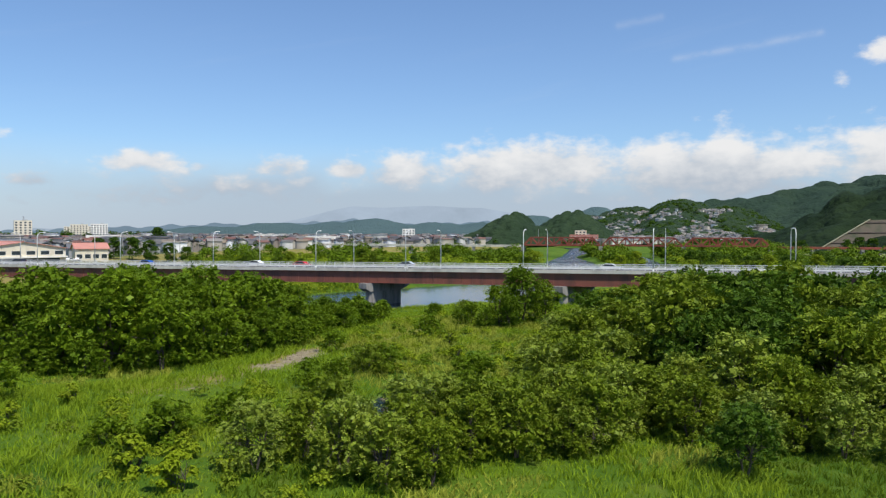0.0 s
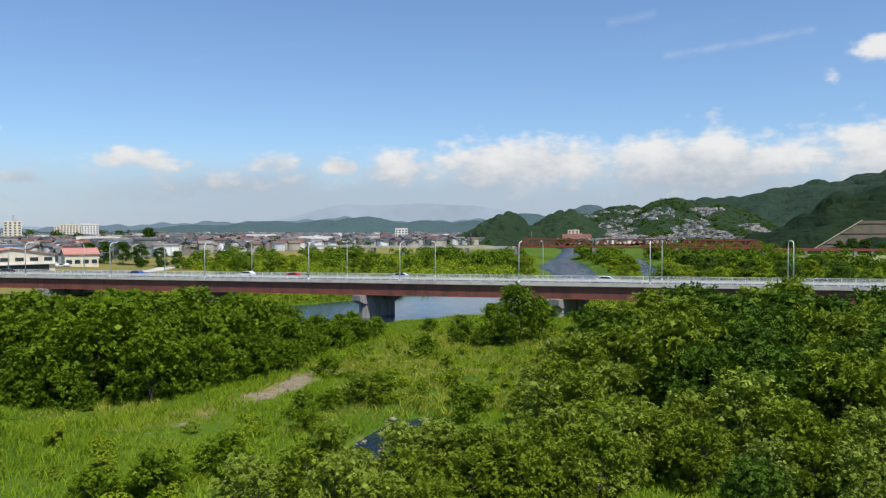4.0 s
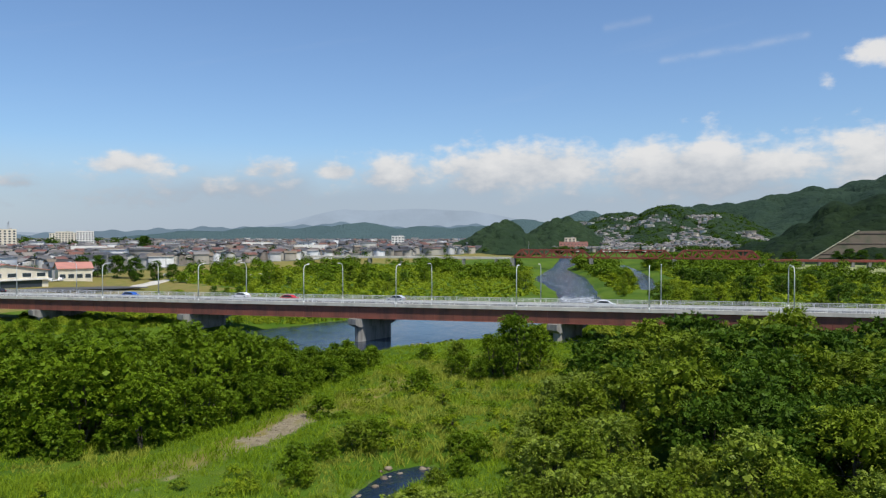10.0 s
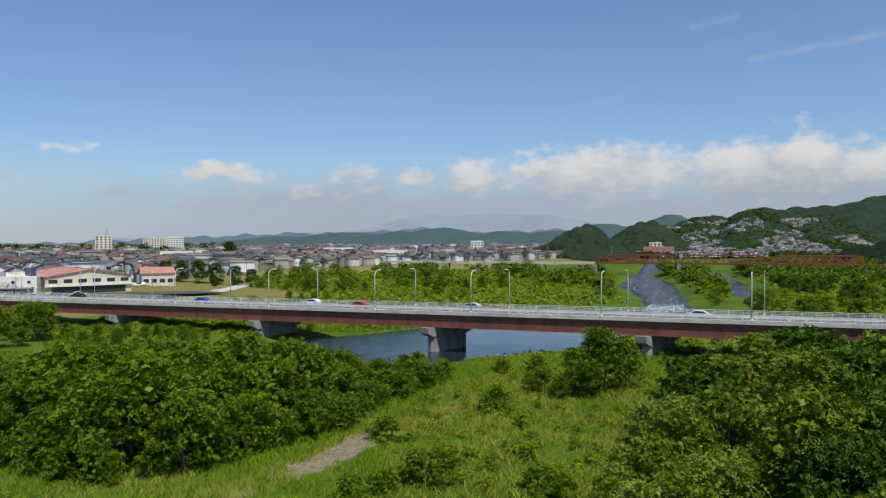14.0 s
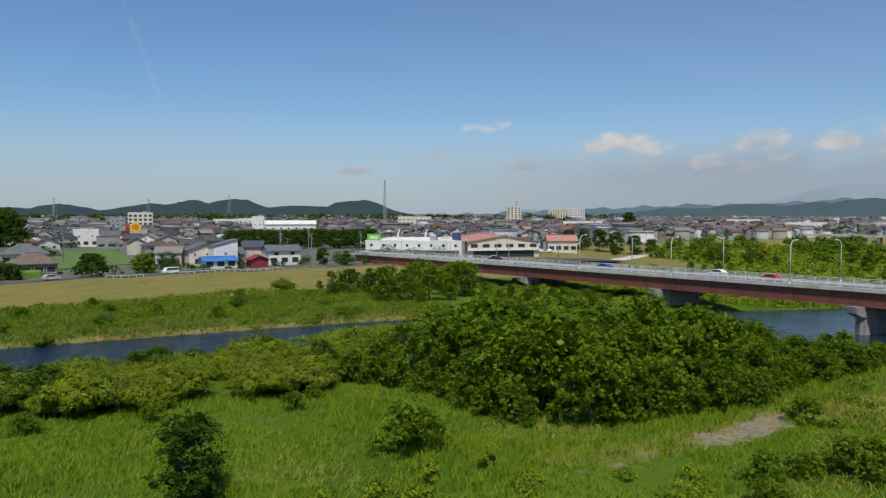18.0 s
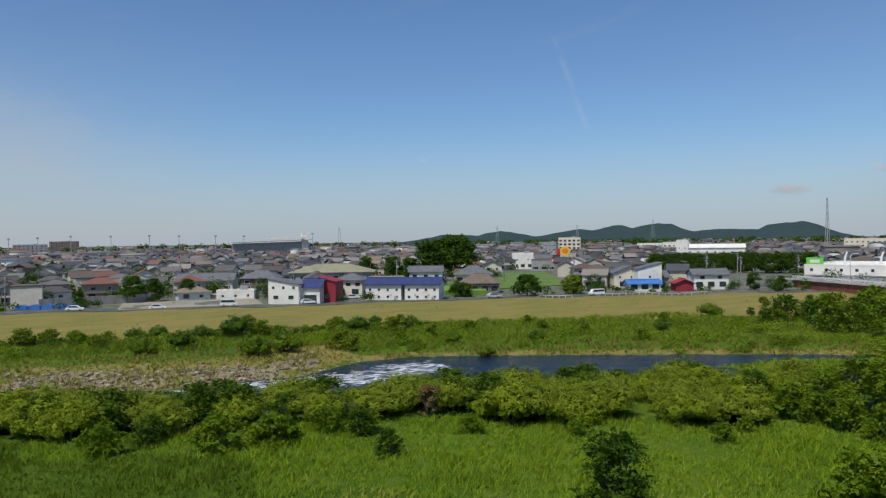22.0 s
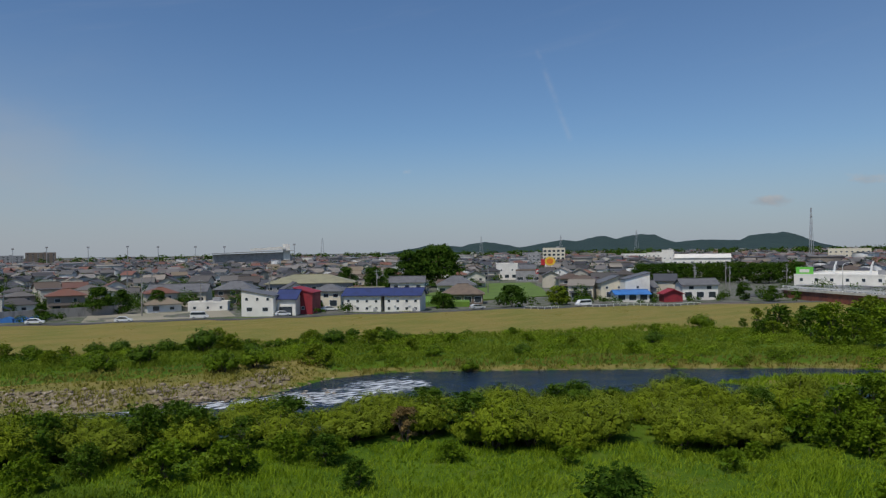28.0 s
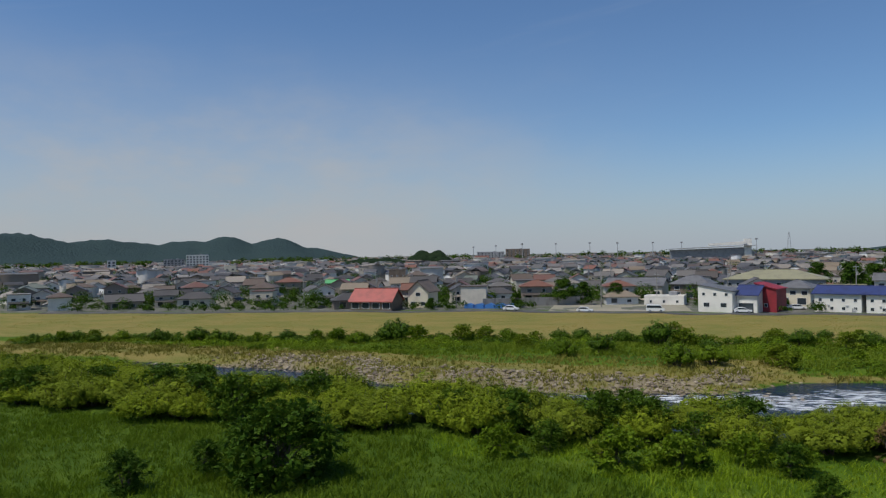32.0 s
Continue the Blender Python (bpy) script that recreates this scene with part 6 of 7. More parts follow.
# A dark panel on the solid wall stands for the shade inside the garage.
part("garage_opening", Shape().box(0.6, -0.06, 0, 4.2, 0.02, 2.4).mesh("garage_opening", M_GLASS), b, "dark panel drawn as the shaded garage opening")
building("red_house", "tall dark red house with a leaning wall", "house", (-217, 51.6), (-214.2, 56.2), 8, 7.2, M_DARKRED, "lean", M_DARKRED, 1.5, [(1.2, 1, W3)])
building("house", "cream two-storey house with a grey tiled roof", "house", (-232, 60.5), (-227, 68), 8, 5.4, M_CREAM, "hip", M_TILE, 2.0, [(0.8, 2, W2), (3.4, 3, W1)], [(0.9, 2, W1), (3.5, 2, W1)])
building("meeting_hall", "long grey hall with a wide olive metal roof", "hall", (-275, 55), (-266, 84), 18, 6.2, M_GREY, "hip", M_OLIVEROOF, 2.8, [(1.0, 9, W2), (3.8, 10, W1)])
building("dark_house", "dark brown house with a black tiled roof", "house", (-262, 36), (-257, 47), 9, 5.4, M_BROWN, "hip", M_TILE, 2.6, [(0.9, 3, W2), (3.5, 3, W1)])
building("long_house", "low house with a long grey roof", "house", (-274, 16), (-268, 34), 10, 4.6, M_CREAM, "gable", M_TILE, 2.2, [(0.9, 5, W2)])
building("wall_house", "white low building with a flat canopy roof", "building", (-243, 26), (-240, 37), 6, 2.3, M_WHITE, "flat", M_WHITE, 1, [(0.6, 3, W3)])
building("farmhouse", "old farmhouse with a broad brown hipped roof", "farmhouse", (-226, 101), (-220.5, 112.5), 9, 3.2, M_BROWN, "hip", M_BROWNTILE, 3.0, [(0.5, 4, W2)])
building("temple_house", "house with a grey hipped roof beside the big tree", "house", (-273, 120), (-267, 133), 11, 3.6, M_CREAM, "hip", M_TILE, 3.4, [(0.7, 4, W2)])
building("white_house", "white two-storey house with a grey roof", "house", (-263, 97), (-258, 108), 8, 5.8, M_WHITE, "gable", M_TILE, 1.8, [(0.9, 3, W2), (3.6, 3, W1)], [(0.9, 2, W1), (3.6, 2, W1)])
building("shed", "low shed with a pale green metal roof", "shed", (-246, 76), (-241, 86), 7, 4.2, M_GREY, "gable", M_OLIVEROOF, 0.9, [])
b = building("blue_shop", "small white shop with a bright blue sloping roof", "shop", (-200.3, 148.6), (-196.6, 158.4), 6, 2.6, M_WHITE, "gable", M_BLUEAWN, 1.0, [(0.7, 3, W2)])
building("lean_house", "white house with one slanting roof", "house", (-204.6, 155.5), (-201.6, 162.8), 7, 6.8, M_WHITE, "lean", M_TILE, -2.2, [(4.0, 1, W3)])
building("gable_house", "cream two-storey house with a grey gable roof", "house", (-213.5, 152.5), (-209, 163.5), 8, 5.6, M_CREAM, "gable_front", M_TILE, 2.2, [(0.8, 2, W2), (3.6, 3, W3)])
building("red_shed", "low shed with a dark red roof", "shed", (-194.2, 162.2), (-192.0, 167.6), 5, 2.6, M_DARKRED, "gable_front", M_DARKRED, 1.2, [])
building("green_roof_house", "white house with a dark green-grey roof", "house", (-197, 172), (-192.5, 182.5), 7, 5.0, M_WHITE, "gable", M_TILE, 1.6, [(0.8, 3, W2), (3.4, 2, W1)])
building("dark_roof_house", "house with low dark grey roofs", "house", (-207, 159), (-203.5, 167), 8, 4.2, M_GREY, "gable", M_TILE, 1.8, [(0.8, 2, W2)])
building("red_roof_house", "house with a broad bright red roof and dormer", "house", (-226.5, -60.5), (-224.5, -47.5), 9, 3.0, M_BROWN, "gable", M_REDROOF, 3.2, [(0.6, 4, W2)])
building("peaked_house", "small cream house with a steep brown roof", "house", (-236, -45), (-235, -38.5), 9, 5.2, M_CREAM, "gable_front", M_BROWNTILE, 3.0, [(0.8, 2, W1), (3.6, 1, W1)])
building("green_roof_shed", "shed with a bright green metal roof", "shed", (-324, -101), (-326.5, -92), 9, 4.5, M_GREENROOF, "gable", M_GREENROOF, 1.2, [])
building("brown_block", "plain brown three-storey building", "building", (-418.5, -96.5), (-420.5, -87.5), 9, 7.5, M_BROWN, "flat", M_BROWN, 1, [(1, 3, W3), (4, 3, W3)])
# shops and larger buildings in the town
b = building("supermarket", "long white supermarket with a green roof sign", "supermarket", (-201, 226), (-166, 243), 40, 6.4, M_WHITE, "flat", M_WHITE, 1, [(4.4, 8, W5)])
part("roof_sign", Shape().box(0.6, 0.4, 6.6, 6.2, 0.9, 9.4).mesh("roof_sign", M_GREENSIGN), b, "bright green roof sign")
part("sign_bar", Shape().box(1.8, 0.33, 7.5, 5.0, 0.39, 8.6).mesh("sign_bar", M_WHITE), b)
part("canopy", Shape().box(2, -5, 3.0, 38, -0.01, 3.35).mesh("canopy", M_GREY), b, "flat grey entrance canopy")
for x in (4, 11, 18, 25, 32, 37):
    part("canopy_post", Shape().tube([(x, -4.7, -0.4), (x, -4.7, 3.0)], [0.12, 0.12], 8).mesh("canopy_post", M_POLE), b)
for x in (8, 20, 33):
    part("roof_mast", Shape().tube([(x, 22, 6.3), (x + 0.3, 22, 9), (x + 1.0, 22, 11)], [0.45, 0.4, 0.3], 8).mesh("roof_mast", M_RAIL), b, "white curved roof mast")
b = building("gable_store", "large cream store with a low faded red roof", "store", (-167.6, 250), (-148, 273), 34, 6.2, M_CREAM, "gable_front", M_PINKROOF, 2.4, [(3.8, 6, W4)])
part("fascia", Shape().box(-0.4, -0.9, 2.7, 30.6, -0.01, 3.3).mesh("fascia", M_WHITE), b)
part("corner_sign", Shape().box(-1.8, 10, 5.0, -0.2, 18, 9.6).mesh("corner_sign", M_BLUEROOF), b, "dark blue corner panel")
part("shopfront", Shape().box(2, -0.08, 0, 28, 0.02, 2.6).mesh("shopfront", M_GLASS), b, "dark glass shopfront")
building("yellow_annex", "low ochre building beside the supermarket", "building", (-192, 264), (-174, 274), 15, 6.4, M_CREAM, "flat", M_CREAM, 1, [])
building("tan_shop", "tan building with stepped red roofs", "shop", (-160, 304), (-149, 311), 14, 5.2, M_CREAM, "gable", M_PINKROOF, 2.2, [(1.0, 4, W2)])
building("grey_warehouse", "low grey warehouse with a gable roof", "warehouse", (-172, 322), (-160, 330), 14, 5.0, M_GREY, "gable", M_TILE, 1.8, [])
building("white_hall", "large white hall with a tall end wall", "hall", (-402, 346), (-377, 373), 22, 9.5, M_WHITE, "gable", M_WHITE, 2.2, [(2, 7, W2), (6, 7, W1)])
building("white_tower_end", "tall white end block of the hall", "building", (-405.5, 341), (-400.5, 346.5), 10, 14.5, M_WHITE, "flat", M_WHITE, 1, [(4, 2, W3), (9, 2, W3)], clear=False)
building("sign_shop", "dark low roadside shop", "shop", (-357, 202), (-345.5, 222), 14, 5.4, M_GREY, "flat", M_BROWN, 1, [(0.6, 5, W4)])
building("white_shop", "white box-shaped shop with stepped walls", "shop", (-380, 202.5), (-374, 213), 12, 8.5, M_WHITE, "flat", M_WHITE, 1, [(1, 3, W2), (5, 2, W3)])
building("white_annex", "white low shop annex", "shop", (-373, 214), (-369, 221), 12, 6.0, M_WHITE, "gable", M_TILE, 2.0, [(1, 3, W2)])
for p0, p1, h, dep, mat, nr, nc in (((-563, 346), (-553, 362), 17, 14, M_CREAM, 5, 5), ((-570, 335), (-564, 344), 13, 14, M_GREY, 4, 3), ((-724, 552), (-690, 595), 9, 12, M_WHITE, 3, 12), ((-512, 860), (-496, 870), 25, 14, M_CREAM, 8, 4),
                                    ((-574, 1111), (-552, 1122), 23, 14, M_CREAM, 7, 6), ((-549, 1124), (-527, 1134), 24, 14, M_WHITE, 7, 6), ((-65, 997), (-48, 998), 17, 12, M_WHITE, 5, 4), ((143, 888), (176, 881), 10, 16, M_PINKROOF, 3, 8),
                                    ((150, 892), (163, 889), 15, 12, M_CREAM, 5, 3), ((217, 975), (245, 968), 9, 14, M_WHITE, 2, 6), ((-1256, -106), (-1259, -66), 21, 25, M_BROWN, 7, 6), ((-1251, -153), (-1256, -108), 17, 20, M_GREY, 5, 8), ((-1200, -150), (-1203, -128), 11, 18, M_PINKROOF, 3, 5),
                                    ((-874, -500), (-886, -478), 15, 16, M_GREY, 5, 6), ((-886, -476), (-899, -452), 20, 18, M_WHITE, 6, 7), ((-900, -452), (-908, -430), 9, 16, M_WHITE, 3, 6), ((-699, -459.5), (-703.4, -452.6), 15, 8, M_WHITE, 5, 2),
                                    ((-514, -242), (-517, -234.5), 10, 8, M_CREAM, 3, 2), ((-828, -373), (-837, -352), 8.5, 12, M_WHITE, 2, 6), ((-590, 480), (-575, 500), 11, 14, M_WHITE, 3, 6), ((-455, 560), (-430, 580), 13, 14, M_CREAM, 4, 8),
                                    ((-696, 1328), (-676, 1338), 21, 14, M_CREAM, 7, 5), ((-672, 1340), (-644, 1354), 22, 14, M_CREAM, 7, 7), ((-310, 620), (-285, 632), 9, 14, M_WHITE, 2, 6), ((-150, 760), (-115, 766), 8, 18, M_WHITE, 2, 8), ((-240, 900), (-205, 908), 9, 18, M_WHITE, 2, 8)):
    building("city_block", "plain flat-roofed block with rows of windows", "building", p0, p1, dep, h, mat, "flat", mat, 1, [(0.9 + k * (h - 0.8) / nr, nc, W1 if h < 14 else W2) for k in range(nr)])


def make_sign_pylon():
    s = thing("sign_pylon", "tall roadside sign with orange and red panels", "sign", pose(-340, 212, TOWN_Z, 0, 0, 57.7))
    for x in (-1.6, 1.6):
        part("post", Shape().tube([(x, 0, -0.5), (x, 0, 12)], [0.22, 0.2], 8).mesh("post", M_POLE), s)
    disc = [(2.7 * math.cos(a * math.pi / 10) + 0.6, 10.6 + 2.3 * math.sin(a * math.pi / 10)) for a in range(20)]
    d = part("round_panel", Shape().prism(disc, -0.25, 0.25).mesh("round_panel", M_YELLOW), s, "round orange and yellow panel")
    part("emblem", Shape().prism([(x * 0.62 + 0.23, (z - 10.6) * 0.62 + 10.6) for x, z in disc], -0.3, -0.26).mesh("emblem", M_ORANGE), d)
    part("side_panel", Shape().box(-4.0, -0.2, 8.6, -1.9, 0.2, 11.6).mesh("side_panel", M_REDSIGN), s)
    low = part("lower_panel", Shape().box(-7.0, -0.2, 4.2, 4.2, 0.2, 6.6).mesh("lower_panel", M_REDSIGN), s, "wide dark red panel")
    for i in range(4):
        part("letter_bar", Shape().box(-6.4 + i * 2.6, -0.26, 4.8, -4.6 + i * 2.6, -0.205, 6.1).mesh("letter_bar", M_WHITE), low)
    return s


def make_stadium():
    s = thing("stadium", "long grey grandstand with a white end tower", "stadium", front((-952, 120), (-936, 214))[0])
    part("stand", Shape().prism([(0, 0), (95, 0), (95, 12), (84, 17), (0, 15)], 0, 30).mesh("stand", M_GREY), s)
    part("stand_roof", Shape().prism([(-1, 15.6), (40, 17), (96, 18.6), (96, 19.4), (40, 18), (-1, 16.6)], -6, 32).mesh("stand_roof", M_GREY), s, "long curved grey roof")
    part("roof_edge", Shape().prism([(44, 19.3), (86, 20.5), (86, 24.0), (44, 22)], -6.4, 30).mesh("roof_edge", M_WHITE), s, "white raised roof edge")
    part("end_tower", Shape().box(84, -2, 0, 92, 10, 27).mesh("end_tower", M_WHITE), s, "white end tower")
    FOOTPRINTS.append((-945, 165, 62))


def lattice(name, label, x, y, h, w, z=TOWN_Z):
    t = thing(name, label, "mast", pose(x, y, z))
    for k, (sx, sy) in enumerate(((-1, -1), (1, -1), (1, 1), (-1, 1))):
        part("leg", Shape().beam((sx * w, sy * w, -0.3), (sx * w * 0.18, sy * w * 0.18, h), 0.35 if h > 40 else 0.22).mesh("leg", M_METAL), t)
    n = max(5, int(h / 5))
    for i in range(n):
        z0, z1 = h * i / n, h * (i + 1) / n
        a, b = w * (1 - 0.82 * i / n), w * (1 - 0.82 * (i + 1) / n)
        for p, q in (((-a, -a, z0), (b, -b, z1)), ((a, -a, z0), (-b, -b, z1)), ((-a, a, z0), (b, b, z1)), ((-b, -b, z1), (b, -b, z1))):
            part("brace", Shape().beam(p, q, 0.14).mesh("brace", M_METAL), t)
    return t


def make_floodlight(x, y, h):
    f = thing("floodlight_mast", "tall floodlight mast of the sports ground", "mast", pose(x, y, TOWN_Z), "floodlight masts")
    part("pole", Shape().tube([(0, 0, -0.3), (0, 0, h)], [0.5, 0.3], 8).mesh("pole", M_METAL), f)
    part("lamp_frame", Shape().box(-0.3, -1.5, h - 0.3, 0.3, 1.5, h + 1.5).mesh("lamp_frame", M_GREY), f)


def make_utility_pole(x, y, h=11.0, turn=0):
    u = thing("utility_pole", "grey concrete utility pole with crossarms", "utility pole", pose(x, y, height_at(x, y), 0, 0, turn), "utility poles")
    part("pole", Shape().tube([(0, 0, -0.3), (0, 0, h)], [0.19, 0.12], 8).mesh("pole", M_CONC), u)
    part("crossarm", Shape().box(-0.9, -0.06, h - 0.7, 0.9, 0.06, h - 0.58).box(-0.7, -0.06, h - 1.6, 0.7, 0.06, h - 1.48).mesh("crossarm", M_METAL), u)
    part("transformer", Shape().tube([(0.32, 0, h - 3), (0.32, 0, h - 2)], [0.25, 0.25], 8).mesh("transformer", M_GREY), u)


make_sign_pylon()
make_stadium()
lattice("radio_mast", "tall thin lattice radio mast", -457, 543, 48, 1.6)
for az, far, h in ((51.5, 1900, 58), (63.0, 2000, 50), (75, 1800, 48), (30, 2100, 50), (57, 2100, 52)):
    lattice("power_pylon", "steel lattice power pylon far off", *polar(az, far), h, 4.5)
for az, far, h in ((84, 1050, 25), (86.5, 1000, 25), (88.5, 1020, 26), (91, 1050, 26), (93.5, 1000, 26), (95.5, 1080, 25), (97.2, 1100, 24), (82, 1000, 24), (77, 980, 26)):
    make_floodlight(*polar(az, far), h)
for x, y in ((-243, 50), (-233, 13), (-266, 138), (-233, 210), (-226, 219), (-226, 251), (-240, 84), (-250, 160), (-262, 190), (-236, -30), (-240, -80), (-200, 180), (-246, 30), (-290, 60), (-300, 180), (-262, 10), (-255, -60), (-205, 200), (-160, 350), (-150, 400), (-330, 100), (-320, 20)):
    make_utility_pole(x, y, random.uniform(9.5, 12), random.uniform(0, 90))


# trees of the town that stand out
def big_tree(name, label, x, y, h, rad, mat, seed, n=2600, leaf=0.7):
    wood, crown = tree_meshes(name, seed, h, rad, h * 0.03, 110, n, leaf, mat, 1, 0.45, 0.85, None, 0.2, lo=0.14, hi=0.3)
    t = thing(name, label, "tree", pose(x, y, height_at(x, y)))
    part("trunk", wood, t)
    part("crown", crown, t)
    FOOTPRINTS.append((x, y, rad))


big_tree("great_tree", "great dark green tree beside the farmhouses", -326, 143, 19, 12.5, M_DARKLEAF, 301, 9000, 0.5)
big_tree("great_tree", "large dark green tree beside the farmhouses", -331, 134, 17, 10, M_DARKLEAF, 302, 6500, 0.5)
big_tree("round_bush", "broad rounded dark green bush by the road", -203, 113, 6.2, 4.8, M_DARKLEAF, 303, 2600, 0.32)
big_tree("round_bush", "rounded green bush beside the shop", -206, 131, 5.6, 3.8, M_WOOD, 304, 2000, 0.32)
big_tree("garden_trees", "dark hedge-like tree by the farmhouse", -214, 96, 4.2, 4.0, M_DARKLEAF, 305, 1500, 0.32)
big_tree("far_round_tree", "dark round tree rising over the town", -333, 836, 17, 9, M_DARKLEAF, 306, 1200, 1.0)
for i in range(12):
    t = i / 11
    big_tree("avenue_tree", "dark green tree in the avenue by the supermarket", -296 + 44 * t, 236 + 52 * t, 9.2, 6.4, M_DARKLEAF, 310 + i % 4, 4200, 0.28)
for x, y, s in ((-163, 331, 1.3), (-158, 336, 1.4), (-150, 338, 1.5), (-143, 341, 1.4), (-135, 345, 1.3), (-128, 348, 1.1), (-139, 330, 0.7), (-246, 8, 1.0), (-250, 18, 0.9), (-244, 2, 1.1), (-262, 90, 1.6), (-270, 100, 1.5), (-300, 92, 1.5), (-238, -12, 0.6), (-185, 186, 0.8), (-180, 192, 0.7), (-227, -36, 0.5)):
    plant(K_TOWN, x, y, s)

# ---- rows of houses ----
def house_set():
    """Kinds of houses: their meshes and where the windows go."""
    sets = []
    for w, d, h, rise, kind in ((9.5, 8, 5.5, 2.0, "gable"), (10.5, 8.5, 5.6, 1.9, "hip"), (12, 8, 3.1, 2.3, "hip"), (8.5, 7.5, 5.7, 2.1, "gable_front"), (13, 9, 3.2, 2.4, "gable"), (8, 8, 6.0, 0.0, "flat")):
        if kind == "gable":
            wall, roof = gable_body(w, d, h, rise), gable_roof(w, d, h, rise)
        elif kind == "gable_front":
            wall, roof = gable_body(w, d, h, rise, False), gable_roof(w, d, h, rise, along=False)
        elif kind == "hip":
            wall, roof = Shape().box(0, 0, -0.6, w, d, h - 0.1), hip_roof(w, d, h, rise)
        else:
            wall, roof = Shape().box(0, 0, -0.6, w, d, h), Shape().box(-0.2, -0.2, h + 0.004, w + 0.2, d + 0.2, h + 0.35)
        spots = [(w * 0.25, 0, 0.7, 0, W2), (w * 0.72, 0, 0.9, 0, W1), (w, d * 0.5, 0.9, 90, W1)][:2]
        porch = None
        if h > 4:
            spots += [(w * 0.28, 0, 3.5, 0, W1), (w * 0.74, 0, 3.5, 0, W5)]
            porch = Shape().add([(w * 0.05, -1.9, 2.55), (w * 0.95, -1.9, 2.55), (w * 0.95, -0.01, 3.2), (w * 0.05, -0.01, 3.2), (w * 0.05, -1.9, 2.7), (w * 0.95, -1.9, 2.7), (w * 0.95, -0.01, 3.35), (w * 0.05, -0.01, 3.35)],
                                [(0, 3, 2, 1), (4, 5, 6, 7), (0, 1, 5, 4), (1, 2, 6, 5), (2, 3, 7, 6), (3, 0, 4, 7)]).mesh("porch_roof", M_HROOF)
        sets.append((wall.mesh("house_wall", M_HWALL), roof.mesh("house_roof", M_HROOF), spots, porch))
    return sets


def free_spots():
    """Where houses stand: uneven rows through the town, nearest first."""
    r = np.random.RandomState(91)
    gx, gy = np.meshgrid(np.arange(-2300, 320, 14.0), np.arange(-1150, 2300, 12.5))
    px, py = gx.ravel() + r.uniform(-3.4, 3.4, gx.size), gy.ravel() + r.uniform(-3.0, 3.0, gx.size)
    a = radians(8)
    px, py = px * math.cos(a) - py * math.sin(a), px * math.sin(a) + py * math.cos(a)
    d, az = np.hypot(px, py), np.degrees(np.arctan2(-px, py))
    ok = (d < 2100) & (az > -6) & (az < 134)
    px, py, d = px[ok], py[ok], d[ok]
    thin = r.uniform(0, 1, px.size) < np.where(d < 700, 0.60, np.where(d < 1200, 0.44, 0.32))
    ok = thin & (levee_side(px, py) > 13)
    px, py, d = px[ok], py[ok], d[ok]
    for cx, cy, rad in FOOTPRINTS:
        ok = np.hypot(px - cx, py - cy) > rad + 6
        px, py, d = px[ok], py[ok], d[ok]
    for field in ([(-214, -8), (-212, 38), (-242, 40), (-248, 0)], [(-150, 215), (-90, 250), (-85, 300), (-128, 350), (-178, 330), (-172, 262)], [(-232, 78), (-262, 96), (-262, 136), (-345, 170), (-335, 205), (-212, 140), (-204, 96)],
                  [(-203, 176), (-300, 228), (-256, 296), (-192, 226)], [(-215, 212), (-150, 228), (-112, 280), (-128, 335), (-178, 335), (-222, 285)], [(-180, 180), (-215, 205), (-230, 225), (-262, 240), (-240, 290), (-160, 320), (-140, 240)]):
        ok = ~inside(px, py, field)
        px, py, d = px[ok], py[ok], d[ok]
    o = np.argsort(d)
    return px[o], py[o], d[o]


random.seed(17)
SETS = house_set()
HX, HY, HD = free_spots()
NEAR = 250
for x, y in zip(HX[:NEAR], HY[:NEAR]):
    wall, roof, spots, porch = SETS[random.choice((0, 0, 1, 1, 2, 3, 3, 4, 5))]
    face = math.degrees(math.atan2(-x, y)) + random.choice((0, 0, 0, 90, -90)) * 0.9 + random.uniform(-12, 12)
    s = random.uniform(0.74, 1.0)
    h = thing("house", "small Japanese house with tiled roof in the crowded town", "house", pose(x, y, height_at(x, y), 0, 0, face) @ Matrix.Diagonal((s, s, s, 1)), "houses of the town")
    part("wall", wall, h)
    part("roof", roof, h)
    for wx, wy, wz, turn, size in spots:
        part("window", WINDOWS[size], h, m=pose(wx, wy, wz, 0, 0, turn))
    if porch:
        part("porch_roof", porch, h)


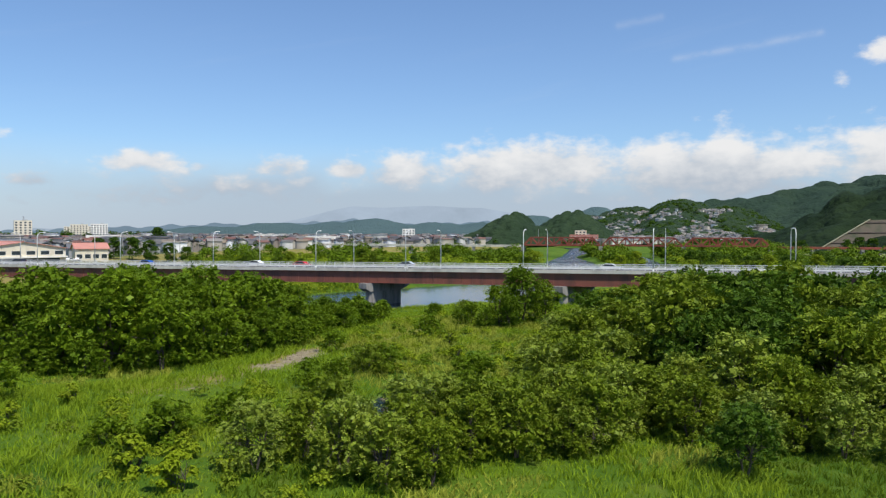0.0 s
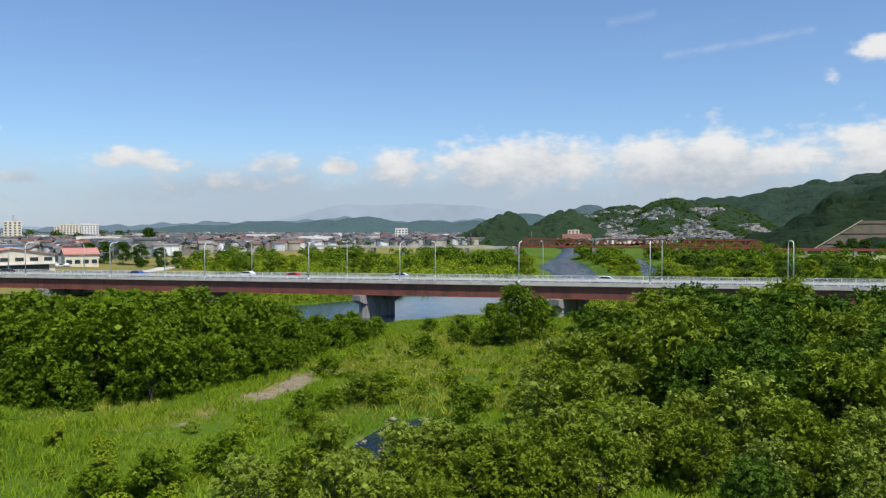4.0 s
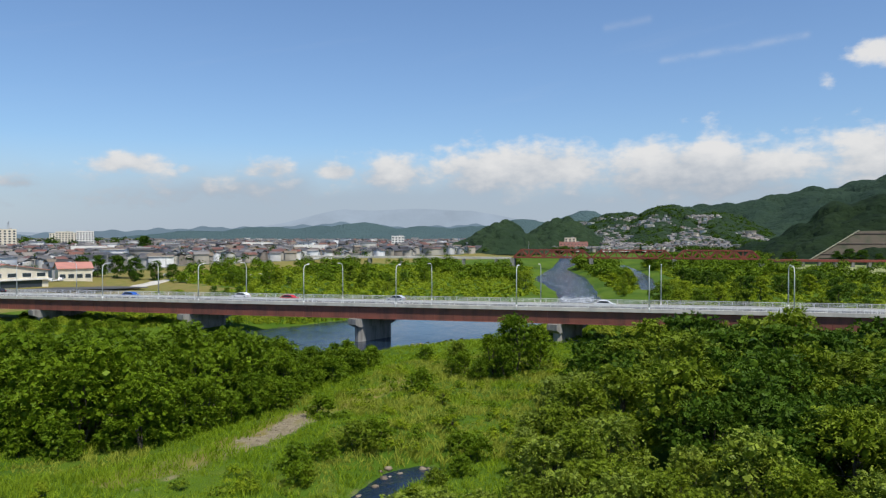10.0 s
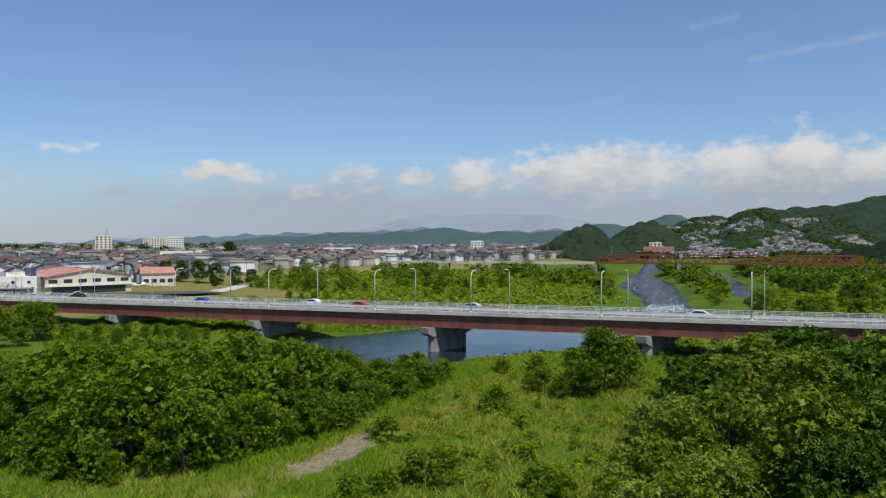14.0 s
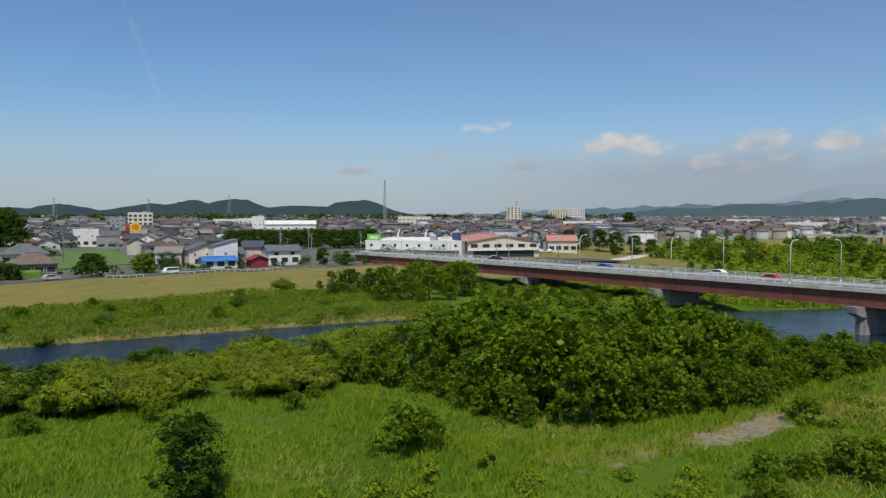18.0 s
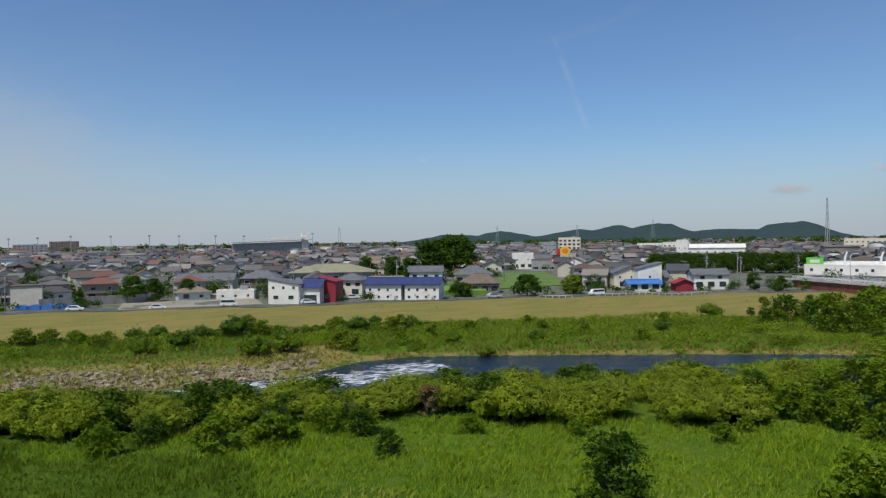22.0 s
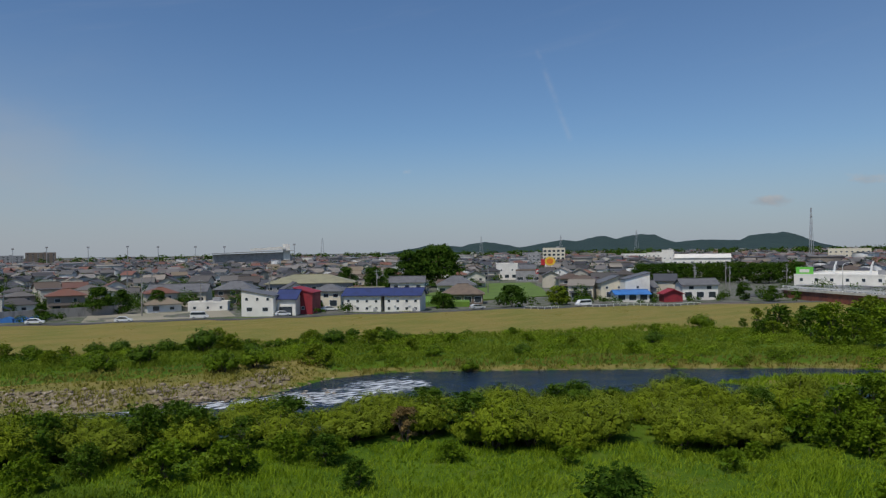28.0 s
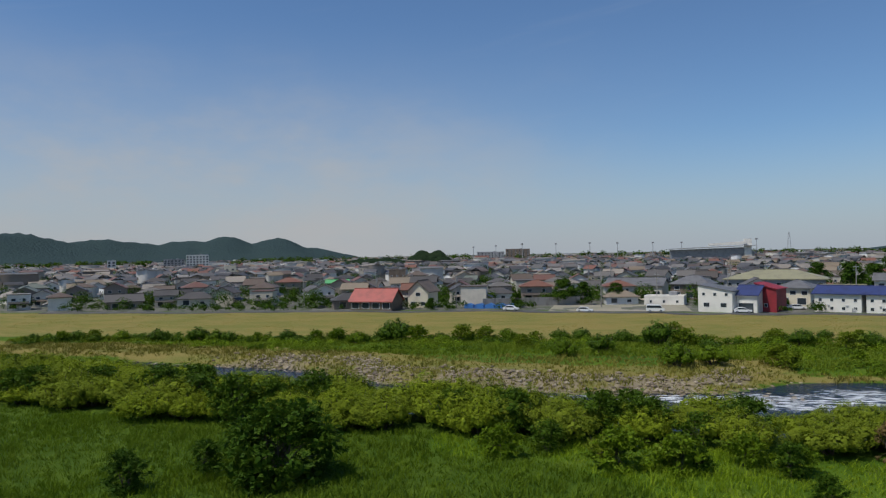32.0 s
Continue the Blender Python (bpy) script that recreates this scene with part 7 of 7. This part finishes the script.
def far_houses(name, px, py, pz, seed, label, size=1.0, wall=None, roof=None):
    """Houses too far to count, walls, roofs and windows in one mesh."""
    r = np.random.RandomState(seed)
    n = len(px)
    w, d, h = r.uniform(5.5, 9.5, n), r.uniform(4.8, 7, n), r.choice([4.4, 5.6, 6.0, 6.8], n)
    rise = r.uniform(0.8, 1.9, n)
    big = r.uniform(0, 1, n) > 0.965
    w, d, h, rise = np.where(big, w * 2.4, w), np.where(big, d * 1.7, d), np.where(big, h * 1.5, h), np.where(big, 0.5, rise)
    w, d, h, rise = w * size, d * size, h * size, rise * size
    a = np.arctan2(py, px) + np.pi / 2 + r.choice([0, 0, np.pi / 2], n) + r.normal(size=n) * 0.5
    c, s = np.cos(a)[:, None], np.sin(a)[:, None]
    one = np.ones(n)

    def lay(pts):
        v = np.stack([np.stack(p, -1) for p in pts], 1)
        return np.stack([v[..., 0] * c - v[..., 1] * s + px[:, None], v[..., 0] * s + v[..., 1] * c + py[:, None], v[..., 2] + pz[:, None]], -1)

    hw, hd = w / 2, d / 2
    walls = lay([(-hw, -hd, -one), (hw, -hd, -one), (hw, hd, -one), (-hw, hd, -one), (-hw, -hd, h), (hw, -hd, h), (hw, hd, h), (-hw, hd, h), (-hw, 0 * one, h + rise), (hw, 0 * one, h + rise)])
    wf = np.array([(0, 1, 5), (0, 5, 4), (1, 2, 6), (1, 6, 5), (2, 3, 7), (2, 7, 6), (3, 0, 4), (3, 4, 7), (4, 7, 8), (5, 9, 6)])
    o, e = hw + 0.5, hd + 0.6
    drop = h - 0.3
    roofs = lay([(-o, -e, drop), (o, -e, drop), (o, 0 * one, h + rise + 0.15), (-o, 0 * one, h + rise + 0.15), (o, e, drop), (-o, e, drop)])
    rf = np.array([(0, 1, 2), (0, 2, 3), (3, 2, 4), (3, 4, 5)])
    wins, nf = [], []
    for k, (u, z) in enumerate(((-0.55, 0.2), (0.35, 0.2), (-0.3, 0.68), (0.5, 0.68))):
        x0, x1, z0, z1 = hw * u - 0.8, hw * u + 0.8, h * z, h * z + 1.1
        wins.append(lay([(x0, -hd - 0.05, z0), (x1, -hd - 0.05, z0), (x1, -hd - 0.05, z1), (x0, -hd - 0.05, z1)]))
        nf.append(np.array([(0, 1, 2), (0, 2, 3)]) + 4 * k)
    wins, nf = np.concatenate(wins, 1), np.concatenate(nf)
    vs, fs, mats, base = [], [], [], 0
    for v, f, k in ((walls, wf, 0), (roofs, rf, 1), (wins, nf, 2)):
        m = v.shape[1]
        vs.append(v.reshape(-1, 3))
        fs.append((f[None] + np.arange(n)[:, None, None] * m).reshape(-1, 3) + base)
        mats.append(np.full(len(f) * n, k, np.int32))
        base += n * m
    me = quick_mesh(name, np.concatenate(vs), np.concatenate(fs), wall or M_FWALL)
    me.materials.append(roof or M_FROOF)
    me.materials.append(M_GLASS)
    me.polygons.foreach_set("material_index", np.concatenate(mats))
    return tagged(new(name, me), label, "houses", kind="stuff")


far_houses("far_town", HX[NEAR:], HY[NEAR:], np.full(len(HX) - NEAR, 3.9), 401, "crowded far houses of the town")
# the houses on the hillside
r = np.random.RandomState(402)
ha, hd = r.uniform(-24.5, -8.5, 2500), r.uniform(860, 1240, 2500)
hx, hy = -hd * np.sin(np.radians(ha)), hd * np.cos(np.radians(ha))
hz = 1.0 + mound_height(hx, hy, TOWN_HILL) * (1 + 0.07 * waves(hx, hy, 160, 203) + 0.042 * waves(hx, hy, 60, 204))
keep = (hz > 1.5) & (hz < 46) & (waves(hx, hy, 90, 9) > -0.15 + 0.2 * np.clip(-19 - ha, 0, 6))
far_houses("hillside_houses", hx[keep], hy[keep], np.maximum(hz[keep] + 2.5, 3.5), 403, "pale houses stepping up the hillside", 0.6, M_FPALE, M_FROOFPALE)


def far_clumps(name, px, py, pz, seed, mat, per, leaf, lo, hi, label):
    """Distant crowns, each a clump of leaves."""
    r = np.random.RandomState(seed)
    rad = r.uniform(lo, hi, len(px))
    v, f = leaf_cloud(r, np.c_[px, py, pz + rad * 0.8], rad, per * len(px), leaf, 0.45, 0.2, 0.9)
    return tagged(new(name, quick_mesh(name, v, f, mat)), label, "trees", kind="stuff")


r = np.random.RandomState(404)
FARM_FIELDS = [(-232, 78), (-262, 96), (-262, 136), (-345, 170), (-335, 205), (-212, 140), (-204, 96)]
CAR_PARK = [(-203, 176), (-300, 228), (-256, 296), (-192, 226)]
BARE_FIELD = [(-214, -8), (-212, 38), (-246, 40), (-250, 0)]
ta, td = r.uniform(-4, 132, 4600), 250 + 1500 * r.uniform(0, 1, 4600) ** 1.35
tx, ty = -td * np.sin(np.radians(ta)), td * np.cos(np.radians(ta))
ok = (levee_side(tx, ty) > 12)
for cx, cy, rad in FOOTPRINTS:
    ok &= np.hypot(tx - cx, ty - cy) > rad
far_clumps("hillside_trees", hx[~keep], hy[~keep], np.maximum(hz[~keep] + 1.0, 3.0), 406, M_DARKLEAF, 34, 1.0, 2.0, 4.2, "dark trees between the hillside houses")
for field in (FARM_FIELDS, CAR_PARK, BARE_FIELD):
    ok &= ~inside(tx, ty, field)
near = ok & (td < 480)
far_clumps("garden_greenery", tx[near], ty[near], np.full(near.sum(), 4.0), 409, M_DARKLEAF, 170, 0.3, 1.4, 3.6, "dark garden trees and hedges between the nearer houses")
ok &= td >= 480
far_clumps("town_greenery", tx[ok], ty[ok], np.full(ok.sum(), 4.0), 405, M_DARKLEAF, 46, 0.62, 1.8, 4.8, "dark trees and hedges between the houses")
fa, fd = r.uniform(22, 134, 700), r.uniform(1100, 1950, 700)
far_clumps("horizon_trees", -fd * np.sin(np.radians(fa)), fd * np.cos(np.radians(fa)), np.full(700, 4.0), 408, M_DARKLEAF, 26, 2.2, 4.0, 9.0, "distant groves along the plain's edge")
gy = np.concatenate([r.uniform(-160, 200, 800)])
gx = np.interp(gy, [p[1] for p in LEVEE[1:11]], [p[0] for p in LEVEE[1:11]]) - 9 - r.uniform(0, 1, len(gy)) ** 1.3 * 75
ok = np.ones(len(gx), bool)
for cx, cy, rad in FOOTPRINTS:
    ok &= np.hypot(gx - cx, gy - cy) > rad - 2
ok &= ~inside(gx, gy, BARE_FIELD) & ~inside(gx, gy, FARM_FIELDS)
far_clumps("garden_hedges", gx[ok], gy[ok], np.full(ok.sum(), 3.9), 407, M_DARKLEAF, 60, 0.26, 0.6, 1.6, "garden hedges and shrubs behind the levee")


# ---- the railway truss bridge ----
def make_truss():
    t = thing("truss_bridge", "rust-red steel truss railway bridge far up the river", "bridge", pose(48, 488, 0, 0, 0, -14.6))
    span, panels = 51.5, 10
    for k in range(3):
        x0 = k * span + 0.6
        p = (span - 1.2) / panels
        for y in (0, 5.2):
            s = Shape()
            s.beam((x0, y, 8.4), (x0 + span - 1.2, y, 8.4), 1.15, 0.8)
            s.beam((x0 + p, y, 13.4), (x0 + span - 1.2 - p, y, 13.4), 1.0, 0.8)
            part("chord", s.mesh("chord", M_TRUSS), t)
            for i in range(panels):
                lo, hi = (8.4, 13.4) if i % 2 == 0 else (13.4, 8.4)
                part("diagonal", Shape().beam((x0 + i * p, y, lo), (x0 + (i + 1) * p, y, hi), 0.75).mesh("diagonal", M_TRUSS), t)
                if 0 < i:
                    part("post", Shape().beam((x0 + i * p, y, 8.4), (x0 + i * p, y, 13.4), 0.4).mesh("post", M_TRUSS), t)
        part("track_deck", Shape().box(x0, 0.2, 7.8, x0 + span - 1.2, 5.0, 8.2).mesh("track_deck", M_STEEL), t)
        top = Shape()
        for i in range(1, panels):
            top.beam((x0 + i * p, 0, 13.4), (x0 + i * p, 5.2, 13.4), 0.25)
        part("sway_bracing", top.mesh("sway_bracing", M_TRUSS), t)
    for k in range(4):
        part("pier", Shape().box(k * span - 1.2, -0.8, -1.5, k * span + 1.2, 6, 7.75).mesh("pier", M_CONC), t)
    for x0, x1 in ((-150, -1.4), (3 * span + 1.4, 3 * span + 70)):
        part("approach_girder", Shape().box(x0, 0.4, 7.0, x1, 4.8, 8.4).mesh("approach_girder", M_DECK if x0 < 0 else M_TRUSS), t)
        for x in np.linspace(x0 + 4, x1 - 10, 7):
            part("approach_pier", Shape().box(x - 0.8, 0.6, -0.5, x + 0.8, 4.6, 6.98).mesh("approach_pier", M_CONC), t)
    part("line_pole", Shape().tube([(10, 6, 7.7), (10, 6, 19)], [0.15, 0.1], 6).mesh("line_pole", M_METAL), t)


make_truss()


# ---- cut slope and sports field on the far side ----
def make_cut():
    c = thing("cut_slope", "terraced tan cut slope with retaining walls", "slope", front((250, 505), (330, 462), 3.0)[0])
    face = Shape().add([(0, 0, 0), (95, 0, 0), (95, 24, 24), (34, 24, 23), (0, 40, 0), (95, 40, 0)], [(0, 1, 2, 3), (0, 3, 4), (1, 5, 2), (3, 2, 5, 4), (0, 4, 5, 1)])
    part("earth_face", face.mesh("earth_face", M_CUT), c, "tan earth face")
    for k in (1, 2, 3):
        t = k / 3.3
        part("ledge", Shape().box(34 * t, 24 * t - 1.0, 23 * t - 0.1, 95, 24 * t + 0.4, 23.4 * t + 0.35).mesh("ledge", M_BROWN), c)
    part("edge_kerb", Shape().beam((0, -0.2, 0.3), (34, 23.8, 23.4), 1.5, 0.5).mesh("edge_kerb", M_OLIVEROOF), c, "pale sloping edge of the cut")
    for i in range(8):
        part("retaining_pier", Shape().box(50 + i * 5, -0.9, 0.0, 51.6 + i * 5, 4.2, 5.2).mesh("retaining_pier", M_CONC), c)


make_cut()
for x, y, k in ((262, 484, 1.3), (268, 480, 1.5), (275, 477, 1.4), (283, 472, 1.1), (240, 500, 1.2), (232, 492, 1.1)):
    plant(K_TOWN, x, y, k, z=3.4)
tagged(new("sports_field", Shape().box(205, 330, 2.9, 320, 470, 3.92).mesh("sports_field", worn("pale_turf", (0.24, 0.26, 0.09), (0.17, 0.20, 0.06), 0.1, 0.95))), "pale green sports field", "field", kind="structure")
tagged(new("revetment", Shape().add([(-181, 163, 4.35), (-175, 177, 4.35), (-166, 172, 1.9), (-171, 159, 1.9), (-181, 163, 1.5), (-175, 177, 1.5), (-166, 172, 1.2), (-171, 159, 1.2)], [(0, 3, 2, 1), (4, 5, 6, 7), (0, 1, 5, 4), (1, 2, 6, 5), (2, 3, 7, 6), (3, 0, 4, 7)]).mesh("revetment", M_BROWNTILE)), "dark concrete revetment on the levee", "revetment", kind="structure")


# ---- levee road, guard rails, cars ----
def make_road(name, label, line, wide, mat, lift=0.06):
    s = Shape()
    pts = []
    for (ax, ay), (bx, by) in zip(line[:-1], line[1:]):
        n = max(1, int(math.hypot(bx - ax, by - ay) / 6))
        pts += [(ax + (bx - ax) * i / n, ay + (by - ay) * i / n) for i in range(n)]
    pts.append(line[-1])
    for i, (x, y) in enumerate(pts):
        (x0, y0), (x1, y1) = pts[max(0, i - 1)], pts[min(len(pts) - 1, i + 1)]
        d = math.hypot(x1 - x0, y1 - y0)
        nx, ny = -(y1 - y0) / d * wide / 2, (x1 - x0) / d * wide / 2
        z = max(height_at(x + nx, y + ny), height_at(x - nx, y - ny), height_at(x, y)) + lift
        s.v += [(x + nx, y + ny, z), (x - nx, y - ny, z), (x + nx * 1.1, y + ny * 1.1, z - 0.4), (x - nx * 1.1, y - ny * 1.1, z - 0.4)]
    for i in range(len(pts) - 1):
        k = i * 4
        s.f += [(k, k + 1, k + 5, k + 4), (k + 2, k, k + 4, k + 6), (k + 1, k + 3, k + 7, k + 5)]
    return tagged(new(name, s.mesh(name, mat)), label, "road", kind="structure")


CREST = [(x - 4.5, y) for x, y in LEVEE[1:11]]
make_road("road_levee", "narrow asphalt road along the levee crest", CREST, 4.2, M_ASPHALT)
make_road("road_store", "asphalt car park before the stores", [(-204, 208), (-165, 230), (-138, 262), (-128, 300)], 15, M_ASPHALT, 0.1)
make_road("road_field", "pale asphalt road past the field", [(-128, 300), (-132, 345), (-110, 392), (-96, 420)], 6, M_DECK, 0.1)


def make_car(label, van=False, paint=None):
    c = thing("car", label, "car")
    l, w, h = (4.6, 1.75, 1.95) if van else (4.3, 1.72, 1.45)
    if van:
        prof = [(-2.3, 0.35), (2.25, 0.35), (2.3, 0.85), (1.75, 1.05), (1.25, 1.85), (-2.15, 1.92), (-2.3, 1.2)]
        glass = [(1.66, 1.1), (1.28, 1.72), (-2.05, 1.76), (-2.18, 1.15)]
    else:
        prof = [(-2.1, 0.32), (2.12, 0.32), (2.15, 0.72), (1.25, 0.88), (0.55, 1.38), (-1.1, 1.44), (-1.85, 0.98), (-2.15, 0.88)]
        glass = [(1.12, 0.92), (0.5, 1.32), (-1.02, 1.37), (-1.65, 0.96)]
    body = Shape().prism(prof, -w / 2, w / 2)
    part("body", body.mesh("car_body", paint or M_CAR), c)
    part("window_band", Shape().prism(glass, -w / 2 - 0.015, w / 2 + 0.015).mesh("window_band", M_GLASS), c, "dark glass")
    part("windscreen", Shape().add([(glass[0][0] + 0.03, -w * 0.44, glass[0][1]), (glass[0][0] + 0.03, w * 0.44, glass[0][1]), (glass[1][0] + 0.05, w * 0.38, glass[1][1]), (glass[1][0] + 0.05, -w * 0.38, glass[1][1])], [(0, 1, 2, 3)]).mesh("windscreen", M_GLASS), c)
    for x in (-1.35, 1.38):
        for y in (-w / 2 + 0.08, w / 2 - 0.08):
            wh = part("wheel", Shape().tube([(x, y - 0.1, 0.31), (x, y + 0.1, 0.31)], [0.31, 0.31], 14).mesh("wheel", M_RUBBER), c)
            part("rim", Shape().tube([(x, y - 0.115, 0.31), (x, y + 0.115, 0.31)], [0.19, 0.19], 10).mesh("rim", M_METAL), wh)
    for y in (-0.6, 0.6):
        part("headlight", Shape().box(l / 2 - 0.12, y - 0.15, 0.62, l / 2 + 0.01, y + 0.15, 0.76).mesh("headlight", M_RAIL), c)
        part("tail_light", Shape().box(-l / 2 - 0.02, y - 0.15, 0.7, -l / 2 + 0.06, y + 0.15, 0.88).mesh("tail_light", M_REDSIGN), c)
    return c


CARPAINT = {k: material("paint_" + k, v, 0.25, 0.0, 0.6) for k, v in (("white", (0.8, 0.8, 0.79)), ("silver", (0.5, 0.51, 0.52)), ("red", (0.5, 0.03, 0.025)), ("blue", (0.03, 0.10, 0.38)), ("black", (0.03, 0.03, 0.033)))}
LV = math.degrees(math.atan2(1, 0.12))
cars = {k: make_car(f"{k} car on a road by the river", paint=v) for k, v in CARPAINT.items()}
van = make_car("white van on the levee road", True, CARPAINT["white"])
cars["white"].matrix_basis = BR @ pose(44, 4.6, 8.325 + 0.31, 0, -0.4, 0)
cars["silver"].matrix_basis = BR @ pose(-3, 8.2, 8.31, 0, -0.4, 180)
cars["red"].matrix_basis = BR @ pose(-28, 4.8, 8.325 - 0.2, 0, -0.4, 0)
cars["blue"].matrix_basis = BR @ pose(-72, 4.8, 8.325 - 0.5, 0, -0.4, 0)
cars["black"].matrix_basis = BR @ pose(-118, 8.4, 8.325 - 0.83, 0, -0.4, 180)
copy_thing(cars["white"], BR @ pose(-43, 8.3, 8.325 - 0.3, 0, -0.4, 180))


def on_crest(y, off):
    ys = [p[1] for p in CREST]
    return float(np.interp(y, ys, [p[0] for p in CREST])) + off


x = on_crest(26, 0)
van.matrix_basis = pose(x, 26, height_at(x, 26) + 0.1, 0, 0, LV)
for y, k, turn in ((8, "white", LV), (100, "silver", LV), (131, "white", LV - 180), (-12, "white", LV)):
    x = on_crest(y, 0)
    copy_thing(cars[k] if k != "white" or y != 131 else van, pose(x, y, height_at(x, y) + 0.1, 0, 0, turn))
random.seed(23)
for i in range(8):
    x, y = -192 + i * 5.2, 216 + i * 5.0
    copy_thing(cars[random.choice(("white", "white", "silver", "black", "white"))], pose(x + 2, y - 3, height_at(x + 2, y - 3) + 0.12, 0, 0, 40 + random.uniform(-4, 4)))
for x, y in ((-222, 60), (-221, 63), (-212, 47.5), (-160, 300), (-159, 305), (-157, 314), (-150, 356), (-138, 368)):
    copy_thing(cars[random.choice(("white", "silver", "white"))], pose(x, y, height_at(x, y) + 0.02, 0, 0, random.uniform(60, 110)))


def make_guard(y0, y1):
    g = thing("guard_rail", "white guard rail beside the levee road", "guard rail", group="guard rails")
    n = int((y1 - y0) / 2)
    pts = [(on_crest(y0 + i * 2, 3.0), y0 + i * 2) for i in range(n + 1)]
    beam = Shape()
    for (ax, ay), (bx, by) in zip(pts[:-1], pts[1:]):
        beam.beam((ax, ay, height_at(ax, ay) + 0.7), (bx, by, height_at(bx, by) + 0.7), 0.3, 0.08)
    part("beam", beam.mesh("beam", M_RAIL), g)
    post = Shape().box(-0.06, -0.06, -0.2, 0.06, 0.06, 0.72).mesh("post", M_RAIL)
    for ax, ay in pts:
        part("post", post, g, m=pose(ax, ay, height_at(ax, ay)))


make_guard(112, 122)
make_guard(130, 164)
# walls and fields behind the levee
tagged(new("garden_wall", Shape().box(0, 0, -0.6, 30, 0.4, 2.6, front((-237, -22), (-245, 9))[0]).mesh("garden_wall", M_CONC)), "long grey concrete garden wall", "wall", kind="structure")
tagged(new("paddy_field", Shape().box(0, 0, -0.4, 38, 24, 0.12, front((-219.5, -2), (-217.5, 35))[0]).mesh("paddy_field", worn("bare_soil", (0.30, 0.27, 0.20), (0.22, 0.21, 0.14), 0.2, 0.95))), "pale bare field behind the levee", "field", kind="structure")
RICE = [(-234, 112), (-262, 106), (-300, 136), (-338, 166), (-332, 196), (-282, 172), (-238, 148)]
tagged(new("rice_field", Shape().add([(x, y, TOWN_Z - 0.5) for x, y in RICE] + [(x, y, TOWN_Z + 0.4) for x, y in RICE], [tuple(range(6, -1, -1)), tuple(range(7, 14))] + [(i, (i + 1) % 7, (i + 1) % 7 + 7, i + 7) for i in range(7)]).mesh("rice_field", worn("rice_green", (0.105, 0.175, 0.022), (0.080, 0.125, 0.025), 0.3, 0.95))), "bright green rice field between the houses", "field", kind="structure")
tagged(new("tea_field", Shape().box(0, 0, -0.4, 18, 30, 1.4, front((-222, 88.5), (-217, 99))[0]).mesh("tea_field", worn("crop_green", (0.14, 0.25, 0.03), (0.08, 0.16, 0.03), 0.3, 0.95))), "bright green crop field beside the apartment blocks", "field", kind="structure")
for i in range(5):
    t = thing("blue_tarp", "blue plastic sheet over stacked goods", "tarpaulin", pose(-236 + i * 0.4, -26 + i * 3.2, height_at(-236, -26), 0, 0, 80), "blue sheets")
    part("sheet", Shape().prism([(-1.5, -0.1), (1.5, -0.1), (1.3, 1.0), (0.2, 1.5), (-1.3, 1.1)], -1.0, 1.2).mesh("sheet", M_BLUEAWN), t)
